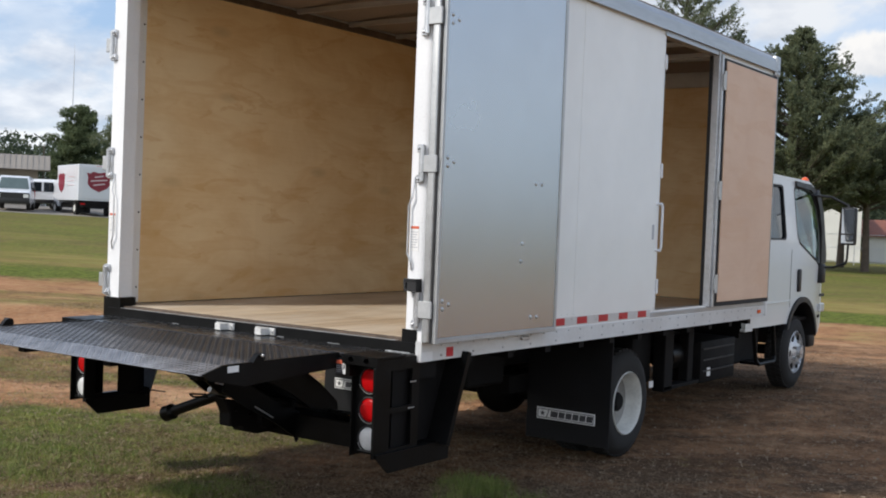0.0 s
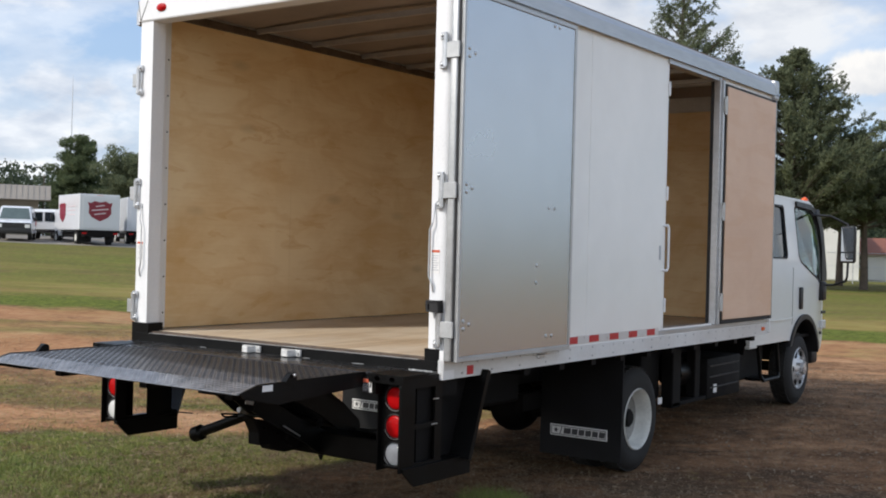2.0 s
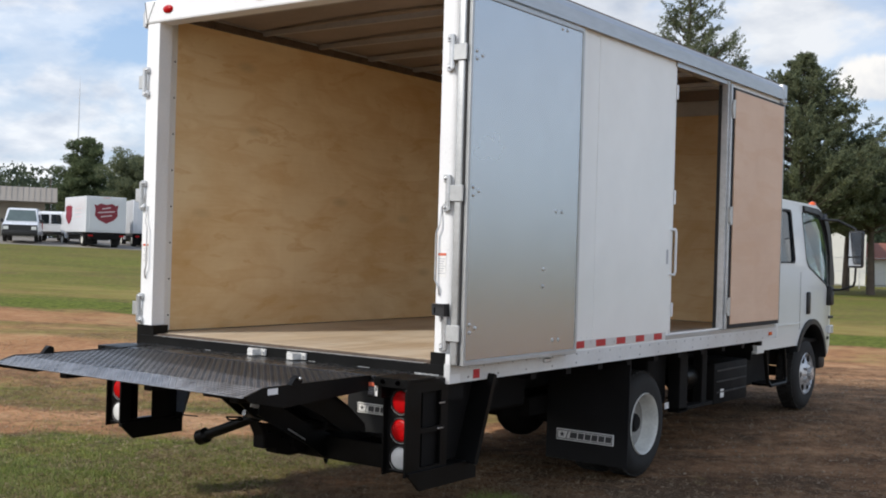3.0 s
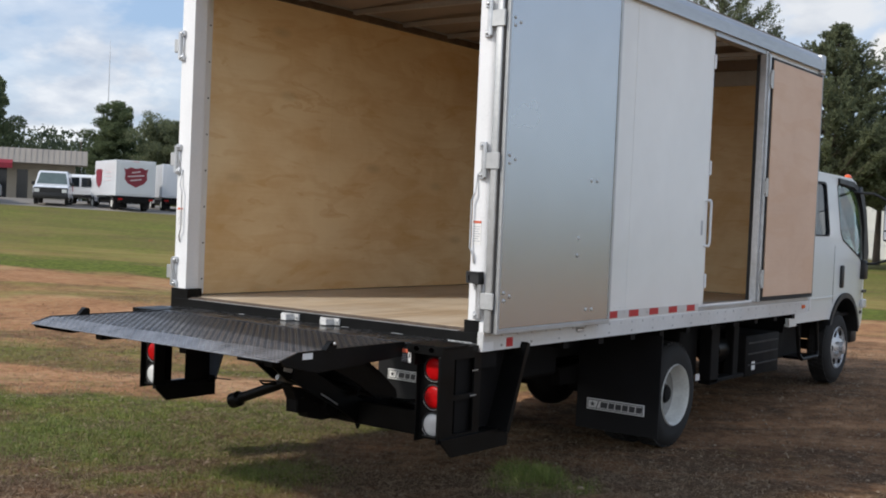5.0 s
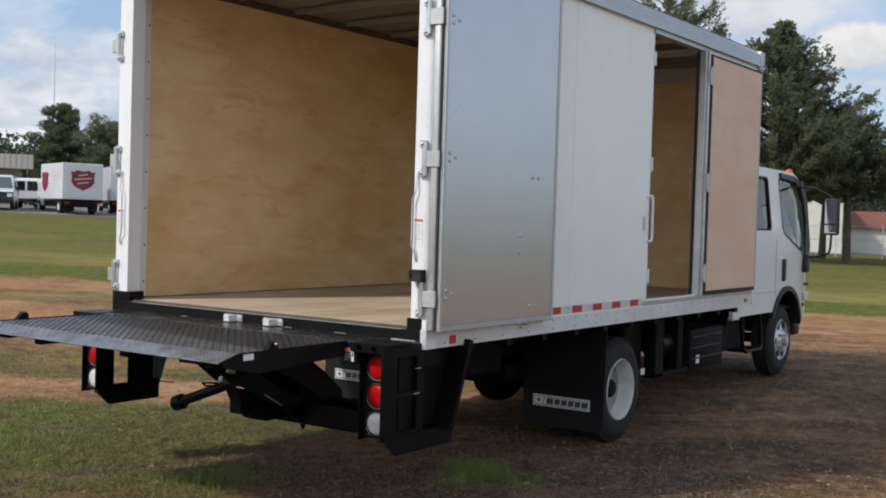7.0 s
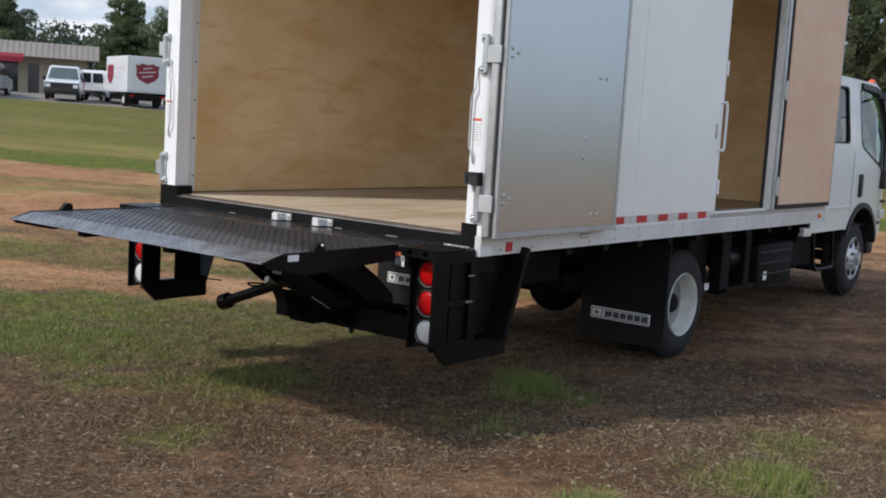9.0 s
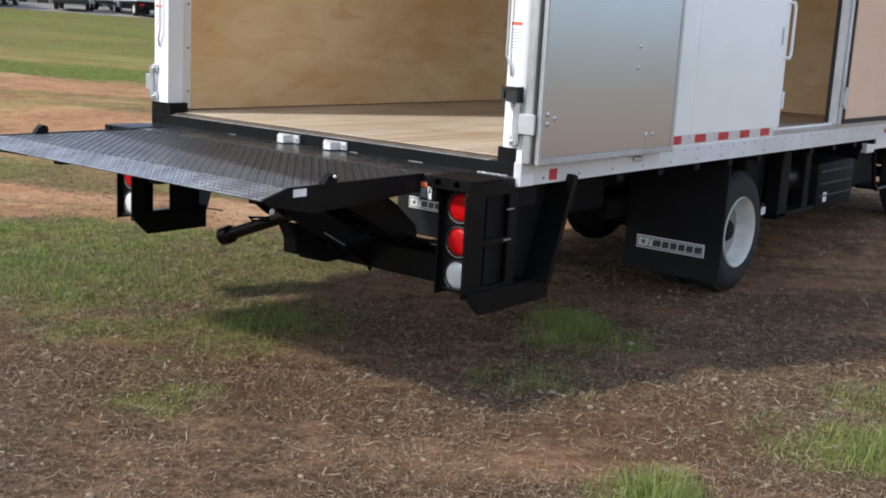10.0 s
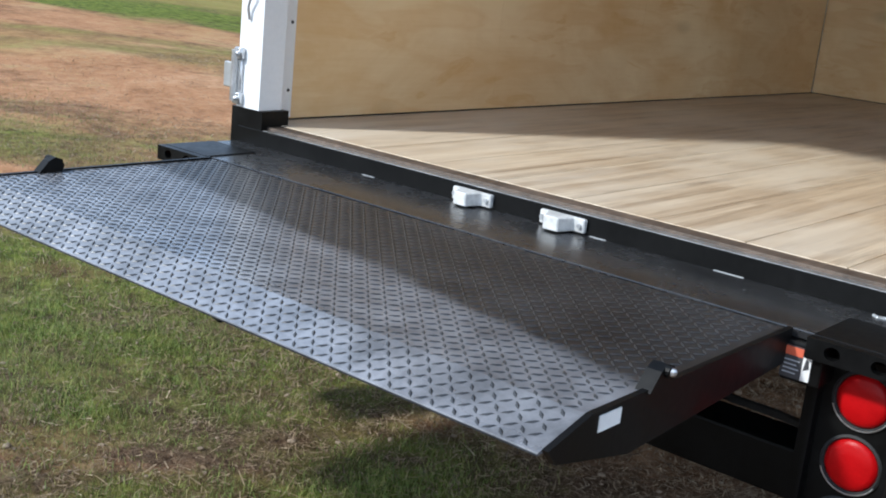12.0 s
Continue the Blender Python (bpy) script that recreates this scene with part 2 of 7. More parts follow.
def tread_plate(name, lug):
    """Glossy black tread plate whose paint is rubbed off to blue-grey steel over its outer part; lugs keep a dark tone,
    their flanks' reflection put into the colour.
    """
    m = surface(name, (0.024, 0.0235, 0.024), 0.24, 0, 0.35, 4, 40, 0.0 if lug else 0.04, rough_vary=0.07, IOR=1.45 if lug else 1.62)
    nt = m.node_tree
    b = nt.nodes["Principled BSDF"]
    geo, sep = nt.nodes.new("ShaderNodeNewGeometry"), nt.nodes.new("ShaderNodeSeparateXYZ")
    link(nt, geo.outputs["Position"], sep.inputs[0])
    grime = node(nt, "ShaderNodeTexNoise", Scale=9.0, Detail=6.0, Roughness=0.7)
    link(nt, geo.outputs["Position"], grime.inputs["Vector"])
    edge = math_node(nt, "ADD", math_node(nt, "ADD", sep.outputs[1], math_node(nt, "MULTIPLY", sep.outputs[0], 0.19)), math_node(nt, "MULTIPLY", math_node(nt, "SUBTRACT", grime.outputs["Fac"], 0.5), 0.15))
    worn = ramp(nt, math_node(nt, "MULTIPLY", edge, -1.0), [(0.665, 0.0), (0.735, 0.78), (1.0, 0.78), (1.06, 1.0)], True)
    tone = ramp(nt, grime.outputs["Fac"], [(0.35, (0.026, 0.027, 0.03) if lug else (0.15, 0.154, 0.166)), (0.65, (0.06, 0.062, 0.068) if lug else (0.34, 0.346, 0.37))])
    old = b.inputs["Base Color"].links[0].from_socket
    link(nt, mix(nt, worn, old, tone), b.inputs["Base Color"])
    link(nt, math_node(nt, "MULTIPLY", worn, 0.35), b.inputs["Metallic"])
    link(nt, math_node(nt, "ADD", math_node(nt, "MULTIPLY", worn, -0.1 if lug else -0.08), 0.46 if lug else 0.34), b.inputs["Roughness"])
    return m


WHITE = surface("white_box_paint", (0.87, 0.88, 0.86), 0.2, 0, 0.03, 1.2, 5, 0.25, rough_vary=0.05)
WHITE_POST = surface("white_frame_paint", (0.78, 0.79, 0.8), 0.35, 0, 0.04, 3.0, 60, 0.02)
CAB_WHITE = surface("white_cab_paint", (0.72, 0.74, 0.73), 0.18, 0, 0.02, 2.0, 50)
ALU = surface("brushed_aluminium", (0.52, 0.535, 0.555), 0.42, 0.85, 0.16, 2.4, 30, 0.05, (1, 0.15, 1))
RAIL_WHITE = surface("painted_rail", (0.66, 0.67, 0.67), 0.4, 0.1, 0.08, 3.0, 40, 0.03)
GALV = surface("galvanised_sheet", (0.57, 0.6, 0.625), 0.27, 0.9, 0.03, 1.2, 6, 0, rough_vary=0.008)
GALV_EDGE = surface("door_edge_trim", (0.52, 0.53, 0.53), 0.45, 0.7, 0.1, 6, 60, 0.03)
STEEL = surface("zinc_plated_steel", (0.6, 0.61, 0.62), 0.35, 0.9, 0.15, 12, 80, 0.05)
BLACK = surface("black_gloss_paint", (0.005, 0.005, 0.005), 0.38, 0, 0.3, 5, 50, 0.06, Specular_IOR_Level=0.14)
BLACK_FLAT = surface("black_chassis_paint", (0.006, 0.0055, 0.0055), 0.65, 0, 0.4, 6, 50, 0.08, Specular_IOR_Level=0.15)
BRACKET = surface("sky_tinted_bracket", (0.1, 0.125, 0.17), 0.3, 0.2, 0.15, 5, 40)
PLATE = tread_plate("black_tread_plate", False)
TREAD = tread_plate("dark_tread_lugs", True)
DECK = surface("black_deck_plate", (0.022, 0.022, 0.023), 0.27, 0, 0.35, 5, 35, 0.06, rough_vary=0.1, IOR=1.75)
RUBBER = surface("tyre_rubber", (0.014, 0.0135, 0.013), 0.8, 0, 0.35, 7, 70, 0.2)
GASKET = surface("black_rubber_gasket", (0.02, 0.02, 0.021), 0.7, 0, 0.2, 8, 60)
FLAP = surface("mud_flap_rubber", (0.008, 0.008, 0.009), 0.6, 0, 0.3, 5, 60, 0.1, Specular_IOR_Level=0.25)
RIM = surface("white_wheel_rim", (0.62, 0.62, 0.58), 0.45, 0, 0.12, 9, 50, 0.04)
DISC = surface("shaded_wheel_disc", (0.26, 0.255, 0.24), 0.6, 0, 0.2, 9, 50, 0.04)
HUBCAP = surface("silver_wheel_cover", (0.6, 0.6, 0.6), 0.3, 0.5, 0.1, 8, 60)
RED_LENS = surface("red_lamp_lens", (0.42, 0.002, 0.004), 0.35, 0, 0.08, 30, 160, 0.15, Specular_IOR_Level=0.2)
CLEAR_LENS = surface("white_lamp_lens", (0.66, 0.67, 0.66), 0.2, 0, 0.06, 30, 160, 0.2, Coat_Weight=0.6)
AMBER = surface("amber_lamp_lens", (0.75, 0.12, 0.03), 0.2, 0, 0.05, 20, 90)
TAPE_RED = surface("red_reflective_tape", (0.5, 0.02, 0.03), 0.35, 0, 0.08, 20, 200)
TAPE_WHITE = surface("silver_reflective_tape", (0.62, 0.62, 0.62), 0.35, 0.2, 0.06, 20, 200)
PLY = plywood("plywood_lining", (0.82, 0.64, 0.385), (0.67, 0.445, 0.21))
LUAN = plywood("luan_door_lining", (0.78, 0.55, 0.4), (0.7, 0.465, 0.325), 0.15)
FLOOR_WOOD = floor_wood()
FLOOR_EDGE = surface("worn_floor_edge", (0.105, 0.075, 0.055), 0.6, 0, 0.4, 8, 60, 0.1)
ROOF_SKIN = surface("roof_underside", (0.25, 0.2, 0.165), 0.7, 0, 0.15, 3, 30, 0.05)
BOW = surface("galvanised_roof_bow", (0.36, 0.355, 0.35), 0.5, 0.6, 0.1, 5, 40)
LABEL_WHITE = surface("white_label", (0.75, 0.75, 0.74), 0.5, 0, 0.04, 20, 100)
LABEL_RED = surface("red_label_ink", (0.6, 0.12, 0.06), 0.5, 0, 0.05, 20, 100)
LABEL_DARK = surface("dark_label_ink", (0.05, 0.05, 0.055), 0.5, 0, 0.1, 20, 100)
LABEL_GREY = surface("grey_label_ink", (0.4, 0.42, 0.45), 0.5, 0, 0.1, 20, 100)
BUMPER = surface("pale_rubber_bumper", (0.56, 0.56, 0.55), 0.55, 0, 0.22, 14, 80, 0.15)
GLASS = glass_mat("window_glass", (0.55, 0.72, 0.68))
DARK_GLASS = surface("dark_tinted_glass", (0.012, 0.016, 0.02), 0.04, 0, 0.1, 4, 40)
PLASTIC = surface("black_plastic", (0.012, 0.012, 0.013), 0.5, 0, 0.25, 6, 60, 0.08)
# windscreen base lightened, the sky's reflection put into the colour
VAN_GLASS = surface("windscreen_sky_tint", (0.09, 0.12, 0.12), 0.06, 0, 0.1, 1, 6)
CAR_WHITE = surface("white_vehicle_paint", (0.64, 0.66, 0.69), 0.2, 0, 0.02, 0.5, 3)
CAR_SILVER = surface("silver_vehicle_paint", (0.4, 0.415, 0.44), 0.25, 0.3, 0.04, 0.5, 3)
CAR_DARK = surface("dark_blue_vehicle_paint", (0.03, 0.035, 0.05), 0.25, 0, 0.1, 2, 30)
CRIMSON = surface("dark_red_emblem_paint", (0.22, 0.012, 0.03), 0.4, 0, 0.06, 4, 40)
EMBLEM_PALE = surface("pale_emblem_paint", (0.6, 0.5, 0.52), 0.4, 0, 0.06, 4, 40)
MIRROR = surface("mirror_glass", (0.9, 0.9, 0.9), 0.02, 1.0, 0.0, 4, 40, rough_vary=0.0)

# ---- mesh helpers ----


OFFSETS = {}


def mesh_object(name, bm, material, smooth=None):
    bmesh.ops.recalc_face_normals(bm, faces=bm.faces)
    me = bpy.data.meshes.new(name)
    bm.to_mesh(me)
    bm.free()
    if smooth is not None:
        for p in me.polygons:
            p.use_smooth = True
        me.set_sharp_from_angle(angle=radians(smooth))
    for mt in material if isinstance(material, (list, tuple)) else [material]:
        me.materials.append(mt)
    return new(name, me)


def part(name, bm, material, parent, label="", smooth=None):
    """One mesh part, built in world metres, under its thing or part."""
    ob = mesh_object(name, bm, material, smooth)
    ob.parent = parent
    if parent.parent is None:
        ob.location = -Vector(OFFSETS.get(parent.name, (0, 0, 0)))
    return tagged(ob, label)


def thing(name, base, label, category, group="", kind="", turn=(0, 0, 0)):
    """An Empty at a thing's base; its parts are modelled in world metres for an unturned thing."""
    e = new(name)
    e.empty_display_size = 0.2
    e.location, e.rotation_euler = base, [radians(a) for a in turn]
    OFFSETS[e.name] = base
    return tagged(e, label, category, group, kind)


def place(e, pos, turn_z):
    """Set down a thing that was modelled round the origin."""
    e.location, e.rotation_euler = pos, (0, 0, radians(turn_z))
    OFFSETS[e.name] = (0, 0, 0)
    return e


def B():
    return bmesh.new()


def box(bm, x0, x1, y0, y1, z0, z1, bevel=0.0, seg=1):
    m = Matrix.Translation(((x0 + x1) / 2, (y0 + y1) / 2, (z0 + z1) / 2)) @ Matrix.Diagonal((abs(x1 - x0), abs(y1 - y0), abs(z1 - z0), 1))
    r = bmesh.ops.create_cube(bm, size=1, matrix=m)
    if bevel:
        edges = list({e for v in r["verts"] for e in v.link_edges})
        bmesh.ops.bevel(bm, geom=edges, offset=bevel, segments=seg, affect="EDGES", profile=0.5)
    return bm


def rod(bm, p0, p1, r0, r1=None, seg=14, caps=True):
    p0, p1 = Vector(p0), Vector(p1)
    d = p1 - p0
    m = Matrix.Translation((p0 + p1) / 2) @ d.to_track_quat("Z", "Y").to_matrix().to_4x4()
    bmesh.ops.create_cone(bm, cap_ends=caps, segments=seg, radius1=r0, radius2=r0 if r1 is None else r1, depth=d.length, matrix=m)
    return bm


def ball(bm, c, r, seg=10, squash=(1, 1, 1)):
    bmesh.ops.create_uvsphere(bm, u_segments=seg, v_segments=max(5, seg // 2 + 1), radius=r, matrix=Matrix.Translation(c) @ Matrix.Diagonal((*squash, 1)))
    return bm


def pipe(bm, pts, r, seg=8):
    """A bent round bar through the points."""
    for a, b in zip(pts, pts[1:]):
        rod(bm, a, b, r, seg=seg)
    for p in pts[1:-1]:
        ball(bm, p, r, seg)
    return bm


AXES = {"x": lambda a, b, c: Vector((c, a, b)), "y": lambda a, b, c: Vector((a, c, b)), "z": lambda a, b, c: Vector((a, b, c))}


def plate(bm, outer, c0, c1, axis, holes=()):
    """A flat plate with holes. axis x: outline in (y, z); axis y: in (x, z); axis z: in (x, y). It reaches from c0 to c1 on the axis."""
    put = AXES[axis]
    sub = bmesh.new()
    edges = []
    for loop in (outer, *holes):
        vs = [sub.verts.new(put(a, b, c0)) for a, b in loop]
        edges += [sub.edges.new((vs[i], vs[(i + 1) % len(vs)])) for i in range(len(vs))]
    if holes:
        bmesh.ops.triangle_fill(sub, edges=edges, use_beauty=True, use_dissolve=False)
    else:
        sub.faces.new(list(sub.verts))
    r = bmesh.ops.extrude_face_region(sub, geom=list(sub.faces))
    bmesh.ops.translate(sub, verts=[v for v in r["geom"] if isinstance(v, bmesh.types.BMVert)], vec=put(0, 0, c1 - c0))
    bmesh.ops.recalc_face_normals(sub, faces=sub.faces)
    me = bpy.data.meshes.new("piece")
    sub.to_mesh(me)
    sub.free()
    bm.from_mesh(me)
    bpy.data.meshes.remove(me)
    return bm


def rect(a0, a1, b0, b1):
    return [(a0, b0), (a1, b0), (a1, b1), (a0, b1)]


def round_rect(a0, a1, b0, b1, r, n=4):
    pts = []
    for ca, cb, s in ((a1 - r, b1 - r, 0), (a0 + r, b1 - r, 90), (a0 + r, b0 + r, 180), (a1 - r, b0 + r, 270)):
        pts += [(ca + r * math.cos(radians(s + 90 * i / n)), cb + r * math.sin(radians(s + 90 * i / n))) for i in range(n + 1)]
    return pts


def lathe(bm, profile, centre, axis="x", seg=36, caps=True):
    """Turn a profile of (along, radius) pairs round an axis through the centre."""
    rings = []
    for a, r in profile:
        ring = []
        for i in range(seg):
            t = 2 * math.pi * i / seg
            u, v = r * math.cos(t), r * math.sin(t)
            p = {"x": (a, u, v), "y": (u, a, v), "z": (u, v, a)}[axis]
            ring.append(bm.verts.new(Vector(centre) + Vector(p)))
        rings.append(ring)
    for p, q in zip(rings, rings[1:]):
        for i in range(seg):
            bm.faces.new((p[i], p[(i + 1) % seg], q[(i + 1) % seg], q[i]))
    for ring in (rings[0], rings[-1]) if caps else ():
        bm.faces.new(ring)
    return bm


def beam(bm, p0, p1, wide, high, up=(0, 0, 1)):
    """A square bar from p0 to p1."""
    p0, p1 = Vector(p0), Vector(p1)
    d = (p1 - p0).normalized()
    side = d.cross(Vector(up)).normalized() * wide / 2
    top = side.cross(d).normalized() * high / 2
    vs = [bm.verts.new(p + s * side + t * top) for p in (p0, p1) for s, t in ((-1, -1), (1, -1), (1, 1), (-1, 1))]
    for f in ((0, 1, 2, 3), (7, 6, 5, 4), (0, 4, 5, 1), (1, 5, 6, 2), (2, 6, 7, 3), (3, 7, 4, 0)):
        bm.faces.new([vs[i] for i in f])
    return bm


def smooth_step(a, b, v):
    t = min(max((v - a) / (b - a), 0.0), 1.0)
    return t * t * (3 - 2 * t)


def ground_z(x, y):
    """The height of the ground: level round the rear of the truck, rising to the north-west and a little under the cab."""
    return 1.32 * (min(max(0.0, -x - 6), 60) / 51) ** 1.3 + 0.115 * smooth_step(2.7, 6.5, y)

# ---- the box truck ----
TRUCK = thing("box_truck", (0, 2.7, 0), "white crew-cab box truck, doors open, plywood-lined, tail lift level", "truck", turn=(0.25, 0, 0))
LENGTH, SIDE, FLOOR, TOP = 4.85, 1.22, 0.995, 3.076
OPEN0, OPEN1, OPEN_TOP = 2.665, 3.60, 2.937  # side doorway


def rivets(name, pts, out, r, material, parent, label=""):
    """Low round heads along the points; out is the way they stand proud."""
    bm = B()
    for p in pts:
        p = Vector(p)
        rod(bm, p - Vector(out) * 0.001, p + Vector(out) * r * 0.7, r, r * 0.55, seg=8)
    return tagged(part(name, bm, material, parent, label), kind="stuff")


def build_cargo_box():
    # left wall, with the lining on its inside
    left = part("left_wall", box(B(), -1.22, -1.19, 0.04, LENGTH, 0.9, TOP), WHITE, TRUCK, "white painted outer wall panel")
    x0, sheet = -1.188, 1.22
    for i in range(4):
        a, b = 0.215 + i * 1.17, min(0.215 + (i + 1) * 1.17, LENGTH - 0.03)
        part("lining_sheet", box(B(), x0, -1.17, a + 0.0004, b - 0.0004, FLOOR + 0.005, 3.078), PLY, left, "blotchy tan plywood sheet")
    part("top_channel", box(B(), -1.174, -1.152, 0.12, LENGTH - 0.03, 3.012, 3.064, 0.004), FLOOR_EDGE, left, "dark channel along the lining's top")
    part("lining_edge", box(B(), -1.185, -1.167, 0.10, 0.218, FLOOR + 0.01, 3.05), WHITE_POST, left, "grey metal strip along the plywood")
    rivets("screw", [(-1.167, 0.2, 1.1 + 0.235 * k) for k in range(8)], (1, 0, 0), 0.007, LABEL_DARK, left, "dark screw heads")

    # right wall round the side doorway
    outer = rect(0.04, LENGTH, 0.985, 3.04)
    right = part("right_wall", plate(B(), outer, 1.19, SIDE, "x", [rect(OPEN0, OPEN1, 1.035, OPEN_TOP)]), WHITE, TRUCK, "white painted outer wall with an open doorway")
    part("lining_sheet", plate(B(), rect(0.26, LENGTH - 0.03, FLOOR + 0.012, 3.07), 1.17, 1.188, "x", [rect(OPEN0 - 0.01, OPEN1 + 0.01, 1.03, OPEN_TOP + 0.02)]), PLY, right, "tan plywood lining")
    rivets("rivet", [(SIDE, 1.545, 1.06 + 0.075 * k) for k in range(25)], (1, 0, 0), 0.006, WHITE, right)
    rivets("rivet", [(SIDE, 1.25 + 0.07 * k, 1.062) for k in range(20)], (1, 0, 0), 0.005, WHITE, right)
    part("overlap_seam", box(B(), SIDE - 0.002, SIDE + 0.0022, 1.53, OPEN0 - 0.002, 1.055, 2.94), WHITE, right, "overlapping white panel")

    # front wall
    arc = [(x, 3.078 + 0.035 * (1 - (x / 1.2) ** 2)) for x in np.linspace(1.2, -1.2, 13)]
    front = part("front_wall", plate(B(), [(-1.22, 0.9), (1.22, 0.9), (1.22, 3.076)] + arc + [(-1.22, 3.076)], LENGTH, LENGTH + 0.03, "y"), WHITE, TRUCK, "white front wall")
    for a, b in ((-1.168, 0.0), (0.0, 1.168)):
        part("lining_sheet", box(B(), a + 0.001, b - 0.001, LENGTH - 0.022, LENGTH - 0.002, FLOOR + 0.005, 2.84), PLY, front)

    part("metal_band", box(B(), -1.168, 1.168, LENGTH - 0.026, LENGTH - 0.002, 2.842, 2.972, 0.003), GALV_EDGE, front, "dull galvanised band above the plywood")
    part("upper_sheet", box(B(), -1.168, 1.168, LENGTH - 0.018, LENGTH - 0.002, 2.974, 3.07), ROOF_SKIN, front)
    part("floor_joint", box(B(), -1.168, 1.168, LENGTH - 0.024, LENGTH - 0.002, FLOOR + 0.001, FLOOR + 0.005), BLACK_FLAT, front, "dark sealant line")
    part("floor_joint", box(B(), -1.187, -1.168, 0.1, LENGTH - 0.026, FLOOR + 0.001, FLOOR + 0.005), BLACK_FLAT, left, "dark sealant line")

    # roof, its bows and the top rails
    bm = B()
    rows = []
    for y in (0.0, LENGTH + 0.03):
        rows.append([bm.verts.new((x, y, 3.075 + 0.035 * (1 - (x / 1.2) ** 2))) for x in np.linspace(-1.2, 1.2, 13)])
    for i in range(12):
        bm.faces.new((rows[0][i], rows[0][i + 1], rows[1][i + 1], rows[1][i]))
    r = bmesh.ops.extrude_face_region(bm, geom=list(bm.faces))
    bmesh.ops.translate(bm, verts=[v for v in r["geom"] if isinstance(v, bmesh.types.BMVert)], vec=(0, 0, 0.01))
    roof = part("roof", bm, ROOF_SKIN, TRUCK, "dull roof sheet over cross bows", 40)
    for k in range(8):
        y = 0.41 + 0.58 * k
        bm = B()
        plate(bm, [(y - 0.024, 0), (y + 0.024, 0), (y + 0.015, -0.032), (y - 0.015, -0.032)], -1.165, 1.165, "x")
        for v in bm.verts:
            v.co.z += 3.072 + 0.03 * (1 - (v.co.x / 1.2) ** 2)
        part("roof_bow", bm, BOW, roof, "galvanised cross bow")
    for s in (-1, 1):
        prof = [(0.028, 2.943), (0.03, 3.02), (0.015, 3.05), (-0.03, 3.085), (-0.06, 3.085), (-0.06, 3.045), (0.0, 3.0), (0.0, 2.943)]
        bm = B()
        plate(bm, [(s * (SIDE + a), z) for a, z in prof], 0.0, LENGTH + 0.03, "y")
        rail = part("top_rail", bm, ALU, TRUCK, "brushed aluminium top rail")
        part("drip_edge", box(B(), s * 1.249, s * 1.256, 0.02, LENGTH + 0.02, 2.94, 2.953), ALU, rail)
    bm = B()
    box(bm, 1.19, 1.256, LENGTH - 0.06, LENGTH + 0.035, 2.90, 3.075, 0.02, 2)
    part("corner_cap", bm, ALU, TRUCK, "aluminium roof corner cap")
    bm = B()
    box(bm, 1.19, 1.232, LENGTH - 0.02, LENGTH + 0.032, 0.9, 2.92, 0.012, 2)
    part("corner_post", bm, RAIL_WHITE, TRUCK, "pale front corner post")

    # bottom rails with rivets and reflective tape
    for s in (-1, 1):
        bm = B()
        plate(bm, [(s * 1.19, 0.89), (s * 1.224, 0.89), (s * 1.226, 0.985), (s * 1.21, 0.99), (s * 1.19, 0.99)], 0.0 if s > 0 else 0.13, LENGTH + 0.02, "y")
        rail = part("bottom_rail", bm, RAIL_WHITE, TRUCK, "pale riveted bottom rail")
        if s > 0:
            rivets("rivet", [(1.2245, 0.17 + 0.145 * k, 0.968) for k in range(33)] + [(1.2245, 0.17 + 0.29 * k, 0.915) for k in range(17)], (1, 0, 0), 0.008, STEEL, rail, "zinc rivet heads")
            part("reflector", box(B(), 1.2245, 1.2275, 0.215, 0.275, 0.902, 0.95, 0.001), TAPE_RED, rail, "red reflective square")
            part("conduit_stub", box(B(), 1.222, 1.245, 0.93, 1.0, 0.94, 0.965, 0.006), STEEL, rail)
    strip = part("tape_strip", box(B(), 1.2205, 1.2235, 1.2, OPEN0 - 0.06, 0.995, 1.045), TAPE_WHITE, TRUCK, "red and silver reflective tape strip")
    for k in range(5):
        y = 1.30 + 0.2785 * k
        part("red_patch", box(B(), 1.2236, 1.225, y, y + 0.125, 0.999, 1.041), TAPE_RED, strip, "red reflective patch")
    part("sill", box(B(), 1.05, 1.2262, OPEN0 - 0.06, 4.82, 0.992, 1.024, 0.003), ALU, TRUCK, "aluminium doorway sill")
    part("amber_marker", box(B(), 1.224, 1.238, 4.66, 4.72, 0.93, 0.96, 0.005), AMBER, TRUCK, "small amber side marker")

    # doorway trim, grab handle and latch plates
    part("door_jamb", box(B(), 1.165, 1.222, OPEN0 - 0.012, OPEN0 + 0.012, 1.024, OPEN_TOP), RAIL_WHITE, TRUCK)
    bm = B()
    box(bm, 1.19, 1.245, OPEN1 - 0.02, OPEN1 + 0.0, 1.024, OPEN_TOP, 0.004)
    box(bm, 1.2, 1.262, OPEN1 + 0.002, OPEN1 + 0.03, 1.024, OPEN_TOP - 0.02, 0.004)
    post = part("door_post", bm, ALU, TRUCK, "bright aluminium hinge post")
    part("jamb_seal", box(B(), 1.162, 1.189, OPEN1 - 0.012, OPEN1 + 0.009, 1.03, OPEN_TOP - 0.03), GASKET, post, "dark jamb seal")
    for z in (1.2, 1.9, 2.72):
        bm = B()
        rod(bm, (1.275, OPEN1 + 0.02, z - 0.07), (1.275, OPEN1 + 0.02, z + 0.07), 0.013)
        box(bm, 1.262, 1.278, OPEN1 + 0.0, OPEN1 + 0.05, z - 0.05, z + 0.05, 0.003)
        part("hinge", bm, GALV_EDGE, post, "zinc-plated hinge")
